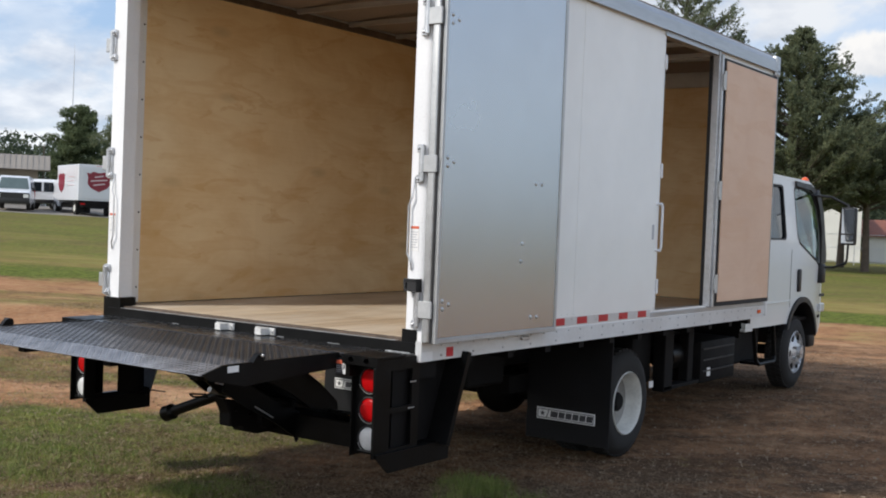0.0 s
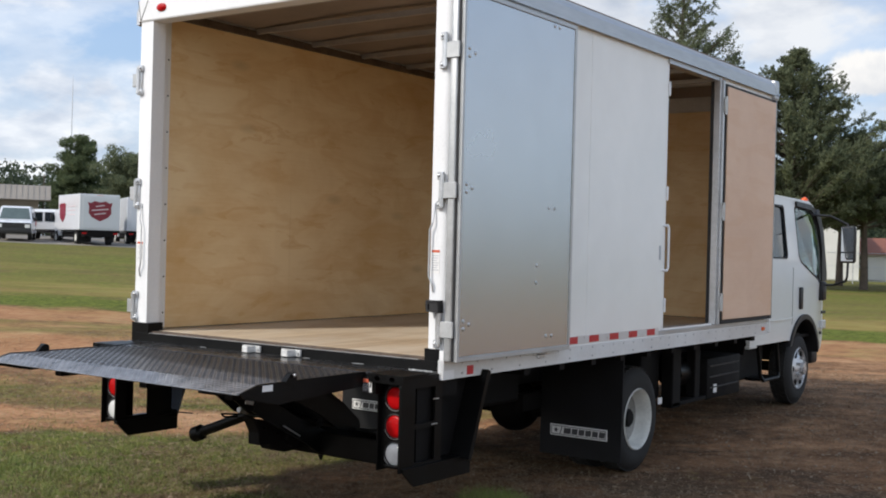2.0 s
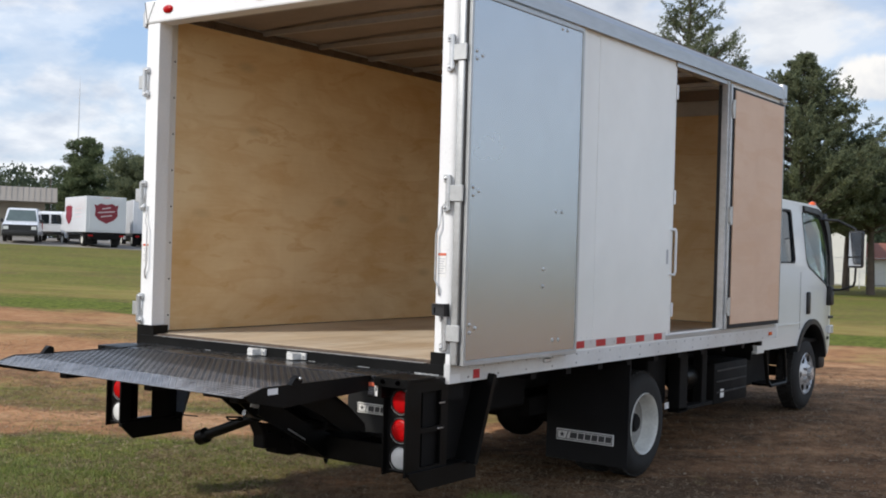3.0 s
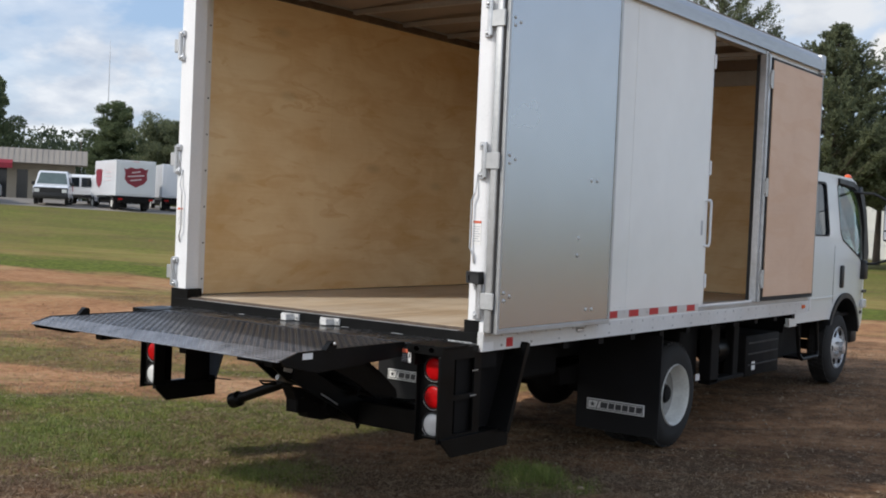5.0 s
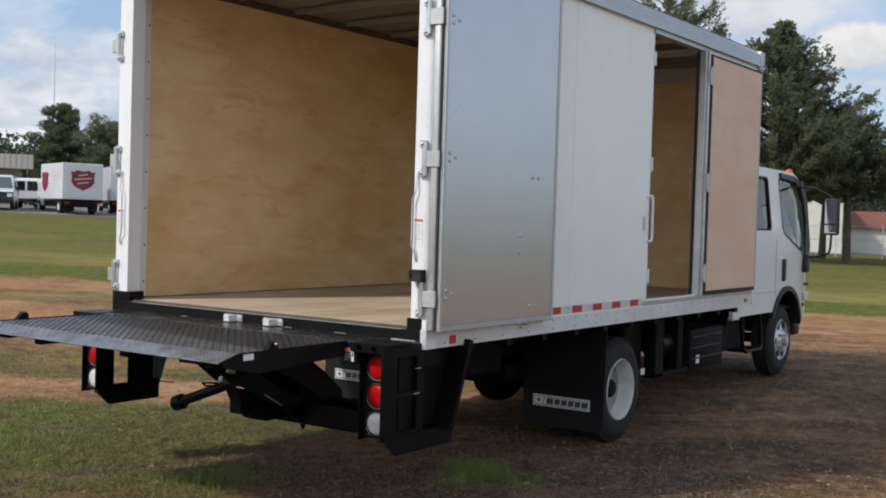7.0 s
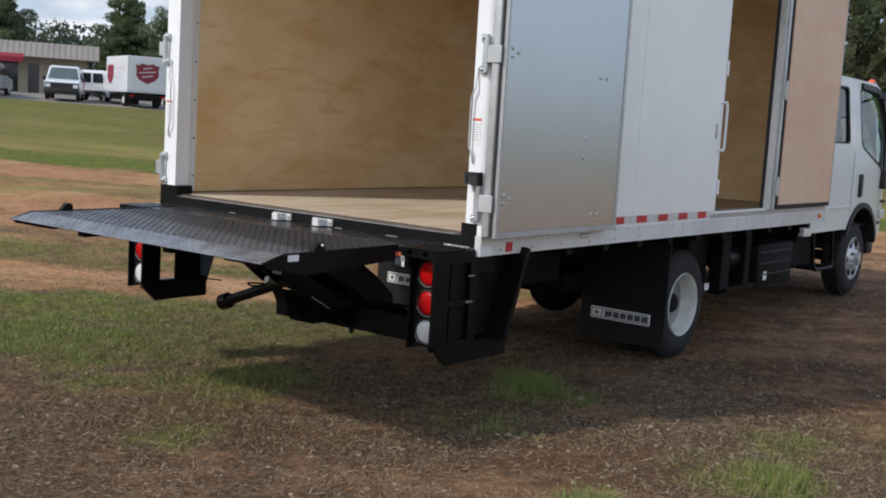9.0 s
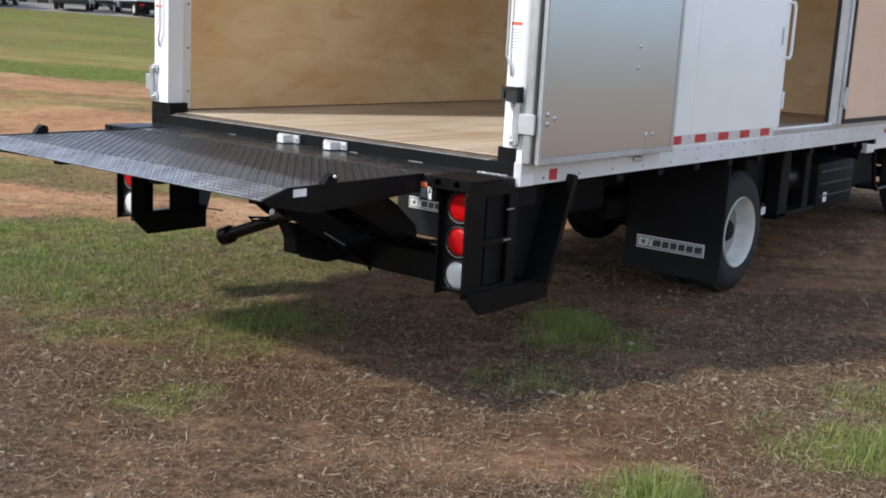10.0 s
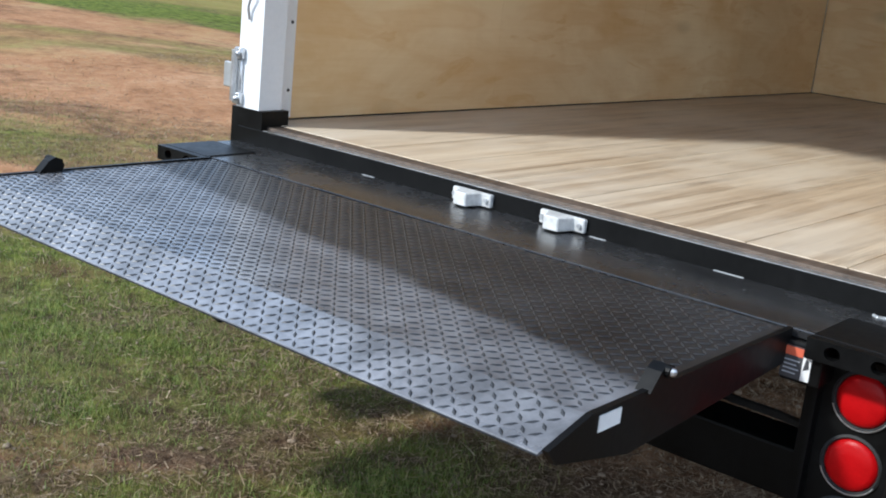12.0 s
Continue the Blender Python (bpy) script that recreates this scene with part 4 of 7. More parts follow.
    part("lift_cylinder", bm, BLACK, TRUCK, "black hydraulic cylinder", 40)
    part("piston_rod", rod(B(), (0.092, *low(-0.42, 0.64)), (0.092, *low(-0.64, 0.708)), 0.016), STEEL, TRUCK, "bright piston rod", 40)
    for dy in (0.0, 0.035):
        part("worn_edge", beam(B(), (0.2, *low(-0.44 + dy, 0.62 - dy * 0.2)), (0.2, *low(-0.27 + dy, 0.553 - dy * 0.2)), 0.004, 0.007), STEEL, TRUCK, "bright worn steel edge")
    outline = [(-0.58, 0.66), (-0.536, 0.582), (-0.534, 0.513), (-0.45, 0.505), (-0.44, 0.478), (-0.343, 0.452), (-0.22, 0.455), (-0.2, 0.437), (-0.074, 0.412), (0.14, 0.395), (0.2, 0.45), (-0.05, 0.54), (-0.3, 0.6)]
    bm = plate(B(), [low(y, z) for y, z in outline], 0.048, 0.136, "x")
    bmesh.ops.bevel(bm, geom=bm.edges[:], offset=0.006, segments=1, affect="EDGES")
    pump = part("pump_box", bm, BLACK_FLAT, TRUCK, "black hydraulic pump housing")
    y, z = low(-0.3, 0.53)
    part("pump_motor", rod(B(), (-0.03, y, z), (0.17, y, z), 0.055, seg=20), BLACK_FLAT, pump, "", 40)
    y, z = low(-0.01, 0.41)
    bm = rod(B(), (0.09, y, z), (0.09, y, z - 0.03), 0.02, 0.016)
    rod(bm, (0.09, y, z - 0.03), (0.09, y, z - 0.055), 0.016, 0.006)
    part("drain_plug", bm, BLACK_FLAT, pump, "", 40)
    for y, z in (low(-0.5, 0.6), low(-0.4, 0.56), low(-0.12, 0.48), low(0.02, 0.45)):
        part("bolt_head", rod(B(), (0.134, y, z), (0.148, y, z), 0.011, seg=6), BLACK, pump)
    ax = Vector((0.359, 0, 0.134)).normalized()
    c = Vector((-0.476, -0.1, 0.415))
    bm = rod(B(), c + ax * 0.03, c + ax * 0.66, 0.03, seg=20)
    rod(bm, c - ax * 0.03, c + ax * 0.03, 0.046, seg=20)
    rod(bm, c + ax * 0.03, c + ax * 0.05, 0.046, 0.03, seg=20)
    part("torsion_tube", bm, BLACK, TRUCK, "black round tube with a capped end", 40)
    bm = pipe(B(), [(0.3, 0.4, 0.47), (0.5, 0.32, 0.49), (0.78, 0.16, 0.55), (0.98, 0.0, 0.6)], 0.012)
    part("hydraulic_hose", bm, GASKET, TRUCK, "black hydraulic hose", 60)
    bm = pipe(B(), [(0.16, *low(-0.82, 0.712)), (0.16, *low(-0.72, 0.7)), (0.17, *low(-0.72, 0.688)), (0.17, *low(-0.81, 0.698)), (0.16, *low(-0.82, 0.712))], 0.005)
    part("release_loop", bm, BLACK, TRUCK, "small black wire loop", 60)
    for y, z, w in ((*low(-0.515, 0.703), 0.028), (*low(-0.665, 0.757), 0.032)):
        part("grease_label", beam(B(), (0.1975, y - w, z + w * 0.25), (0.1975, y + w, z - w * 0.25), 0.003, 0.022), LABEL_WHITE, TRUCK)
    # end bracket beside the far lamp housing, its blue-grey a painted sky reflection
    part("end_bracket", plate(B(), [(-1.05, 0.63), (-0.86, 0.632), (-0.93, 0.45), (-1.0, 0.44)], 0.13, 0.142, "y"), BRACKET, TRUCK, "steel end bracket with a blue-grey sky reflection in its colour")
    part("bracket_wire", rod(B(), (-0.93, 0.13, 0.47), (-0.78, 0.13, 0.476), 0.004, seg=6), GASKET, TRUCK)


before = set(TRUCK.children)
build_platform()
build_lift_frame()
for ob in set(TRUCK.children) - before:  # the lift hangs level while the body squats a little
    ob.location.z += 0.016

# ---- chassis, wheels, cab ----


def build_wheel(x, y, z, s, front):
    """A wheel whose outer side faces s."""
    bm = B()
    w, k0 = 0.105, 0.94 if front else 1.0
    lathe(bm, [(a, r * k0) for a, r in ((s * -w, 0.2), (s * -w, 0.31), (s * -(w - 0.02), 0.352), (s * -(w - 0.045), 0.37), (s * (w - 0.045), 0.37), (s * (w - 0.02), 0.352), (s * w, 0.31), (s * (w + 0.004), 0.27), (s * w, 0.222), (s * (w - 0.02), 0.215))], (x, y, z), "x", 44, False)
    tyre = part("wheel", bm, RUBBER, TRUCK, "black truck tyre on a steel rim", 40)
    bm = B()
    for a in range(44):
        t = 2 * math.pi * a / 44
        for dx in (-0.05, 0.0, 0.05):
            c = Vector((x + dx, y + 0.371 * k0 * math.cos(t + dx), z + 0.371 * k0 * math.sin(t + dx)))
            bmesh.ops.create_cube(bm, size=1, matrix=Matrix.Translation(c) @ Matrix.Rotation(t + dx, 4, "X") @ Matrix.Diagonal((0.04, 0.012, 0.036, 1)))
    tagged(part("tread", bm, RUBBER, tyre), kind="stuff")
    bm = B()
    if front:
        lathe(bm, [(s * 0.06, 0.208), (s * 0.1, 0.206), (s * 0.108, 0.198), (s * 0.085, 0.19), (s * 0.075, 0.172), (s * 0.1, 0.12), (s * 0.125, 0.09), (s * 0.13, 0.06), (s * 0.165, 0.055), (s * 0.17, 0.001)], (x, y, z), "x", 40)
        part("rim", bm, HUBCAP, tyre, "silver steel wheel with hand holes", 40)
        for k in range(6):
            t = 2 * math.pi * k / 6
            bm = B()
            p = Vector((x + s * 0.092, y + 0.155 * math.cos(t), z + 0.155 * math.sin(t)))
            rod(bm, p, p + Vector((s * 0.008, 0, 0)), 0.032, seg=14)
            part("hand_hole", bm, BLACK_FLAT, tyre, "dark hand hole")
        for k in range(6):
            t = 2 * math.pi * (k + 0.5) / 6
            bm = B()
            p = Vector((x + s * 0.11, y + 0.1 * math.cos(t), z + 0.1 * math.sin(t)))
            rod(bm, p, p + Vector((s * 0.035, 0, 0)), 0.014, seg=6)
            part("wheel_nut", bm, STEEL, tyre)
    else:
        lathe(bm, [(s * 0.06, 0.222), (s * 0.1, 0.224), (s * 0.113, 0.216), (s * 0.1, 0.204), (s * 0.05, 0.198), (s * 0.02, 0.193), (s * 0.0, 0.186)], (x, y, z), "x", 40, False)
        part("rim", bm, RIM, tyre, "deep white dished rim", 40)
        # darker disc: the shade inside the dish is put into its colour
        bm = lathe(B(), [(s * 0.001, 0.187), (s * -0.02, 0.168), (s * -0.026, 0.145), (s * -0.006, 0.11), (s * -0.005, 0.001)], (x, y, z), "x", 40, False)
        part("wheel_disc", bm, DISC, tyre, "grey wheel disc with the dish's shade in its colour", 40)
        bm = B()
        lathe(bm, [(s * -0.01, 0.07), (s * 0.035, 0.066), (s * 0.05, 0.05), (s * 0.052, 0.001)], (x, y, z), "x", 24)
        part("hub", bm, BLACK_FLAT, tyre, "dark axle hub", 40)


def build_chassis():
    for s in (-1, 1):
        bm = B()
        box(bm, s * 0.36, s * 0.43, 0.6, 7.1, 0.62, 0.84, 0.006)
        part("chassis_rail", bm, BLACK_FLAT, TRUCK, "black chassis rail")
        build_wheel(s * 0.93, 2.70, 0.372, s, False)
        build_wheel(s * 0.68, 2.70, 0.372, s, False)
        build_wheel(s * 0.86, 6.5, 0.452, s, True)
    for y in np.arange(0.45, 4.9, 0.41):
        part("cross_member", box(B(), -1.19, 1.19, y, y + 0.06, 0.845, 0.944), BLACK_FLAT, TRUCK)
    bm = B()
    rod(bm, (-0.8, 2.70, 0.372), (0.8, 2.70, 0.372), 0.075)
    ball(bm, (0, 2.7, 0.372), 0.2, 16)
    part("rear_axle", bm, BLACK_FLAT, TRUCK, "black rear axle", 40)
    bm = B()
    rod(bm, (-0.75, 6.5, 0.452), (0.75, 6.5, 0.452), 0.05)
    part("front_axle", bm, BLACK_FLAT, TRUCK)
    bm = B()
    rod(bm, (0, 2.7, 0.42), (0, 5.2, 0.6), 0.045)
    part("drive_shaft", bm, BLACK_FLAT, TRUCK)
    # mud flaps with their maker's plates (maker's name as plain bars)
    for s, y in ((1, 2.235), (-1, 1.98)):
        bm = B()
        a, b = sorted((s * 0.50, s * 1.135))
        plate(bm, rect(a, b, 0.13, 0.86), y, y + 0.012, "y")
        for v in bm.verts:
            v.co.y += 0.02 * math.sin((v.co.z - 0.13) * 3)
        flap = part("mud_flap", bm, FLAP, TRUCK, "black rubber mud flap")
        x0, up = (0.588, 0.0) if s > 0 else (-1.025, 0.04)
        pl = part("maker_plate", box(B(), x0, x0 + 0.446, y - 0.008, y - 0.001, up + 0.268, up + 0.346, 0.002), LABEL_WHITE, flap, "white maker's plate with dark bars")
        part("plate_border", plate(B(), rect(x0 + 0.008, x0 + 0.438, up + 0.276, up + 0.338), y - 0.0095, y - 0.0083, "y", [rect(x0 + 0.013, x0 + 0.433, up + 0.281, up + 0.333)]), LABEL_DARK, pl)
        star = [(x0 + 0.047 + r * math.sin(t), up + 0.307 + r * math.cos(t)) for k in range(10) for r, t in [((0.021 if k % 2 == 0 else 0.009), math.pi * k / 5)]]
        part("star", plate(B(), star, y - 0.0095, y - 0.0083, "y"), LABEL_DARK, pl)
        part("slash", plate(B(), [(x0 + 0.075, up + 0.281), (x0 + 0.081, up + 0.281), (x0 + 0.099, up + 0.333), (x0 + 0.093, up + 0.333)], y - 0.0095, y - 0.0083, "y"), LABEL_DARK, pl)
        for k, w in enumerate((0.055, 0.045, 0.045, 0.045, 0.045, 0.045)):
            x = x0 + 0.108 + 0.053 * k + (0.01 if k else 0)
            part("name_bar", plate(B(), [(x, up + 0.287), (x + w, up + 0.287), (x + w + 0.004, up + 0.327), (x + 0.004, up + 0.327)], y - 0.0095, y - 0.0083, "y"), LABEL_DARK, pl)
    bm = B()
    box(bm, 0.45, 0.62, 1.3, 1.75, 0.55, 0.83, 0.02)
    part("air_tank", bm, BLACK_FLAT, TRUCK)
    # black boxes added to close see-through gaps in the underbody's shade
    for s in (-1, 1):
        part("underfloor_box", box(B(), s * 0.46, s * 0.86, 3.12, 3.46 if s > 0 else 4.9, 0.42, 0.84, 0.04, 2), BLACK_FLAT, TRUCK, "black box added under the floor", 40)
        part("leaf_spring", beam(B(), (s * 0.46, 2.0, 0.5), (s * 0.46, 3.4, 0.5), 0.07, 0.12), BLACK_FLAT, TRUCK)
    part("underfloor_filler", box(B(), -0.35, 0.35, 3.3, 4.9, 0.42, 0.62, 0.04, 2), BLACK_FLAT, TRUCK, "", 40)
    bm = B()
    rod(bm, (-0.1, 1.9, 0.55), (0.36, 1.3, 0.5), 0.05)
    part("shock_absorber", bm, BLACK_FLAT, TRUCK)
    # battery and tool boxes under the floor
    bm = B()
    box(bm, 0.55, 0.96, 4.16, 4.9, 0.36, 0.70, 0.012, 2)
    tb = part("battery_box", bm, BLACK_FLAT, TRUCK, "black ribbed battery box", 40)
    for k in range(3):
        part("rib", box(B(), 0.958, 0.967, 4.2, 4.86, 0.45 + 0.09 * k, 0.462 + 0.09 * k, 0.002), PLASTIC, tb)
    part("box_label", box(B(), 0.961, 0.963, 4.29, 4.36, 0.41, 0.48), LABEL_WHITE, tb, "small white label")
    bm = B()
    box(bm, 0.86, 0.96, 3.47, 3.62, 0.36, 0.84, 0.005)
    box(bm, 0.86, 0.94, 3.95, 4.05, 0.38, 0.84, 0.005)
    box(bm, 0.86, 0.96, 3.47, 4.14, 0.37, 0.40, 0.004)
    part("side_bracket", bm, BLACK_FLAT, TRUCK, "black side bracket")
    bm = B()
    rod(bm, (0.8, 3.75, 0.60), (0.8, 4.08, 0.60), 0.11, seg=20)
    part("fuel_filter", bm, BLACK, TRUCK, "black cylinder behind the bracket", 40)
    part("bracket_label", box(B(), 0.9, 0.903, 3.33, 3.40, 0.40, 0.45), LABEL_WHITE, TRUCK)
    bm = B()
    box(bm, 0.5, 0.62, 4.95, 5.9, 0.40, 0.5, 0.01)
    part("underfloor_box", bm, BLACK_FLAT, TRUCK)
    # strapped box added to block the sunlit ground beyond the wheel
    bm = box(B(), -0.98, -0.5, 3.25, 4.7, 0.24, 0.72, 0.06, 3)
    for y in (3.6, 4.35):
        box(bm, -0.985, -0.495, y - 0.03, y + 0.03, 0.235, 0.74, 0.02)
    part("underfloor_blocker", bm, BLACK_FLAT, TRUCK, "black strapped box added under the floor to close a gap", 40)


def build_cab():
    X = 1.0
    arch = [(6.5 + 0.455 * math.cos(radians(a)), 0.56 + 0.45 * math.sin(radians(a))) for a in range(150, 15, -15)]
    side = [(5.02, 0.80), (6.07, 0.80)] + arch + [(7.0, 0.66), (7.3, 0.64), (7.36, 0.72), (7.36, 1.2), (7.34, 1.42), (7.2, 1.84), (7.02, 2.07), (6.9, 2.14), (5.1, 2.17), (5.02, 2.1)]
    rear_win = round_rect(5.14, 6.03, 1.585, 2.1, 0.05)
    front_win = [(6.345, 1.62), (6.4, 1.55), (6.6, 1.48), (6.9, 1.38), (7.17, 1.29), (7.15, 1.68), (7.06, 1.9), (6.93, 2.04), (6.8, 2.09), (6.5, 2.115), (6.36, 2.11), (6.33, 2.07)]
    cab = None
    for s in (1, -1):
        bm = B()
        a, b = sorted((s * X, s * (X - 0.035)))
        plate(bm, side, a, b, "x", [rear_win, front_win])
        for v in bm.verts:  # the sides lean in towards the roof
            v.co.x -= s * 0.075 * smooth_step(1.35, 2.2, v.co.z)
            v.co.x -= s * 0.09 * smooth_step(7.0, 7.4, v.co.y)
        body = part("cab_side", bm, CAB_WHITE, TRUCK, "white crew-cab side", 30)
        for nm, loop, lab in (("rear_window", rear_win, "dark rear side window"), ("front_window", front_win, "green-tinted front side window")):
            bm = B()
            a, b = sorted((s * (X - 0.016), s * (X - 0.022)))
            plate(bm, loop, a, b, "x")
            for v in bm.verts:
                v.co.x -= s * 0.075 * smooth_step(1.35, 2.2, v.co.z)
                v.co.x -= s * 0.09 * smooth_step(7.0, 7.4, v.co.y)
            g = part(nm, bm, GLASS if nm == "front_window" else DARK_GLASS, body, lab)
            if nm == "front_window":
                g.visible_shadow = False
            bm = B()
            inner = [(ya + (6.6 - ya if nm == "front_window" else 5.59 - ya) * 0.05, za + (1.8 - za) * 0.07) for ya, za in loop]
            a, b = sorted((s * (X - 0.008), s * (X + 0.003)))
            plate(bm, loop, a, b, "x", [inner])
            for v in bm.verts:
                v.co.x -= s * 0.075 * smooth_step(1.35, 2.2, v.co.z)
                v.co.x -= s * 0.09 * smooth_step(7.0, 7.4, v.co.y)
            part("window_seal", bm, GASKET, body, "black window seal")
        bm = plate(B(), [(6.36, 2.108), (6.8, 2.085), (6.93, 2.035), (7.06, 1.9), (7.12, 1.72), (7.16, 1.72), (7.11, 1.93), (6.97, 2.09), (6.8, 2.14), (6.36, 2.155)], *sorted((s * 1.0, s * 1.022)), "x")
        for v in bm.verts:
            v.co.x -= s * 0.075 * smooth_step(1.35, 2.2, v.co.z)
            v.co.x -= s * 0.09 * smooth_step(7.0, 7.4, v.co.y)
        part("rain_visor", bm, PLASTIC, body, "black rain visor over the window")
        # black pillar trim, handle, mouldings, arch liner
        bm = B()
        plate(bm, [(7.18, 1.36), (7.33, 1.36), (7.34, 1.44), (7.2, 1.86), (7.02, 2.1), (6.93, 2.05), (7.07, 1.88), (7.155, 1.68)], s * 0.93, s * 0.965, "x")
        part("pillar_trim", bm, PLASTIC, body, "black windscreen pillar trim")
        bm = B()
        box(bm, s * 0.995, s * 1.02, 6.34, 6.42, 1.09, 1.31, 0.012, 2)
        part("door_handle", bm, PLASTIC, body, "black vertical door handle", 40)
        bm = B()
        plate(bm, [(5.03, 1.0), (6.0, 1.0), (6.2, 1.01), (6.2, 1.022), (6.0, 1.012), (5.03, 1.012)], s * 0.998, s * 1.006, "x")
        part("body_crease", bm, CAB_WHITE, body)
        bm = B()
        outer_arch = [(6.5 + 0.475 * math.cos(radians(a)), 0.56 + 0.48 * math.sin(radians(a))) for a in range(158, 10, -8)]
        inner_arch = [(6.5 + 0.435 * math.cos(radians(a)), 0.56 + 0.43 * math.sin(radians(a))) for a in range(10, 158, 8)]
        plate(bm, outer_arch + inner_arch, s * 0.6, s * 1.02, "x")
        part("wheel_arch", bm, PLASTIC, body, "black plastic wheel arch", 40)
        part("side_badge", box(B(), s * 0.97, s * 0.985, 7.14, 7.26, 1.02, 1.05, 0.002), PLASTIC, body)
        bm = B()
        box(bm, s * 0.94, s * 0.978, 7.2, 7.31, 0.86, 0.95, 0.01)
        part("turn_lamp", bm, CLEAR_LENS, body, "clear side indicator lamp")
        # door gap
        for y in (6.15,):
            part("door_gap", box(B(), s * 0.9985, s * 1.0005, y, y + 0.0035, 0.95, 1.5), GASKET, body)
        # mirror on bent arms
        bm = B()
        mx, my = s * 1.27, 7.0
        pipe(bm, [(s * 0.98, 7.08, 1.32), (s * 1.1, 7.12, 1.325), (s * 1.24, 7.06, 1.37), (mx, my, 1.42), (mx, my + 0.02, 1.58)], 0.012)
        arm = part("mirror_arm", bm, PLASTIC, TRUCK, "black bent mirror arm", 40)
        bm = B()
        pipe(bm, [(mx, my + 0.02, 1.9), (mx - s * 0.02, my + 0.03, 1.95), (s * 1.1, 6.95, 2.03), (s * 0.93, 6.85, 2.04)], 0.012)
        part("upper_arm", bm, PLASTIC, arm, "", 40)
        bm = B()
        box(bm, mx - 0.075, mx + 0.075, my - 0.02, my + 0.06, 1.555, 1.93, 0.025, 3)
        part("mirror_head", bm, PLASTIC, arm, "black mirror housing", 40)
        part("mirror_glass", box(B(), mx - 0.06, mx + 0.06, my - 0.024, my - 0.0205, 1.67, 1.915), MIRROR, arm)
        part("wide_mirror_glass", box(B(), mx - 0.06, mx + 0.06, my - 0.024, my - 0.0205, 1.575, 1.655), MIRROR, arm)
        bm = B()
        box(bm, s * 0.96, s * 1.03, 7.03, 7.14, 1.16, 1.36, 0.02, 2)
        part("mirror_base", bm, PLASTIC, arm, "black mirror base", 40)
        # steps
        bm = B()
        pipe(bm, [(s * 0.95, 5.35, 0.8), (s * 0.96, 5.42, 0.5), (s * 0.97, 5.46, 0.46), (s * 0.97, 5.86, 0.46), (s * 0.96, 5.9, 0.5), (s * 0.95, 5.86, 0.8)], 0.018)
        box(bm, s * 0.8, s * 0.97, 5.45, 5.87, 0.45, 0.475, 0.004)
        part("cab_step", bm, BLACK, TRUCK, "black tubular cab step", 40)
        part("step_panel", box(B(), s * 0.6, s * 0.8, 5.05, 5.92, 0.45, 0.85, 0.02), BLACK_FLAT, TRUCK)
        part("rear_skirt", box(B(), s * 0.95, s * 1.0, 5.02, 5.2, 0.775, 0.8, 0.005), CAB_WHITE, TRUCK)
    # roof, back, nose, floor
    bm = B()
    rows = []
    for y, dz in ((5.02, -0.05), (5.1, 0.0), (6.0, 0.02), (6.8, 0.01), (6.95, -0.035), (7.02, -0.09)):
        rows.append([bm.verts.new((x * 0.925, y, 2.165 + dz + 0.06 * (1 - x ** 4))) for x in np.linspace(-1, 1, 15)])
    for p, q in zip(rows, rows[1:]):
        for i in range(14):
            bm.faces.new((p[i], p[i + 1], q[i + 1], q[i]))
    r = bmesh.ops.extrude_face_region(bm, geom=list(bm.faces))
    bmesh.ops.translate(bm, verts=[v for v in r["geom"] if isinstance(v, bmesh.types.BMVert)], vec=(0, 0, -0.03))
    roof = part("cab_roof", bm, CAB_WHITE, TRUCK, "white cab roof", 40)
    for x in (-0.84, -0.3, 0.0, 0.3, 0.84):
        bm = B()
        ball(bm, (x, 6.93, 2.2 - 0.055 * x ** 4), 0.046, 12, (0.9, 1.2, 1.15))
        part("roof_marker_lamp", bm, AMBER, roof, "orange roof marker lamp", 60)
    part("cab_back", box(B(), -0.96, 0.96, 5.02, 5.05, 0.95, 2.12), CAB_WHITE, TRUCK)
    part("cab_underside", box(B(), -0.94, 0.94, 5.03, 5.06, 0.72, 0.948), BLACK_FLAT, TRUCK)
    part("cab_floor", box(B(), -0.95, 0.95, 5.05, 7.25, 0.8, 0.83), BLACK_FLAT, TRUCK)
    bm = B()
    plate(bm, [(7.25, 0.66), (7.36, 0.66), (7.4, 0.75), (7.4, 1.2), (7.35, 1.43), (7.3, 1.43)], -0.91, 0.91, "x")
    part("cab_nose", bm, CAB_WHITE, TRUCK, "white cab nose")
    bm = B()
    plate(bm, [(7.28, 1.44), (7.32, 1.44), (7.18, 1.84), (7.0, 2.1), (6.96, 2.1), (7.14, 1.83)], -0.89, 0.89, "x")
    g = part("windscreen", bm, GLASS, TRUCK, "green-tinted windscreen")
    g.visible_shadow = False
    bm = B()
    box(bm, -0.86, 0.86, 7.25, 7.44, 0.48, 0.66, 0.03, 2)
    part("front_bumper", bm, PLASTIC, TRUCK, "dark front bumper", 40)
    for s in (-1, 1):
        bm = B()
        box(bm, s * 0.55, s * 0.9, 6.25, 6.4, 1.1, 1.72, 0.05, 2)
        box(bm, s * 0.5, s * 0.92, 5.9, 6.35, 0.98, 1.12, 0.04, 2)
        box(bm, s * 0.6, s * 0.84, 6.28, 6.38, 1.75, 1.95, 0.04, 2)
        part("cab_seat", bm, PLASTIC, TRUCK, "dark cab seat", 40)
    bm = B()
    lathe(bm, [(-0.014, 0.19), (0.0, 0.204), (0.014, 0.19), (0.0, 0.176), (-0.014, 0.19)][:4], (0, 0, 0), "z", 28)
    for v in bm.verts:
        v.co = Matrix.Translation((-0.45, 6.77, 1.5)) @ Matrix.Rotation(radians(-35), 4, "X") @ v.co
    part("steering_wheel", bm, PLASTIC, TRUCK, "black steering wheel", 40)


build_chassis()
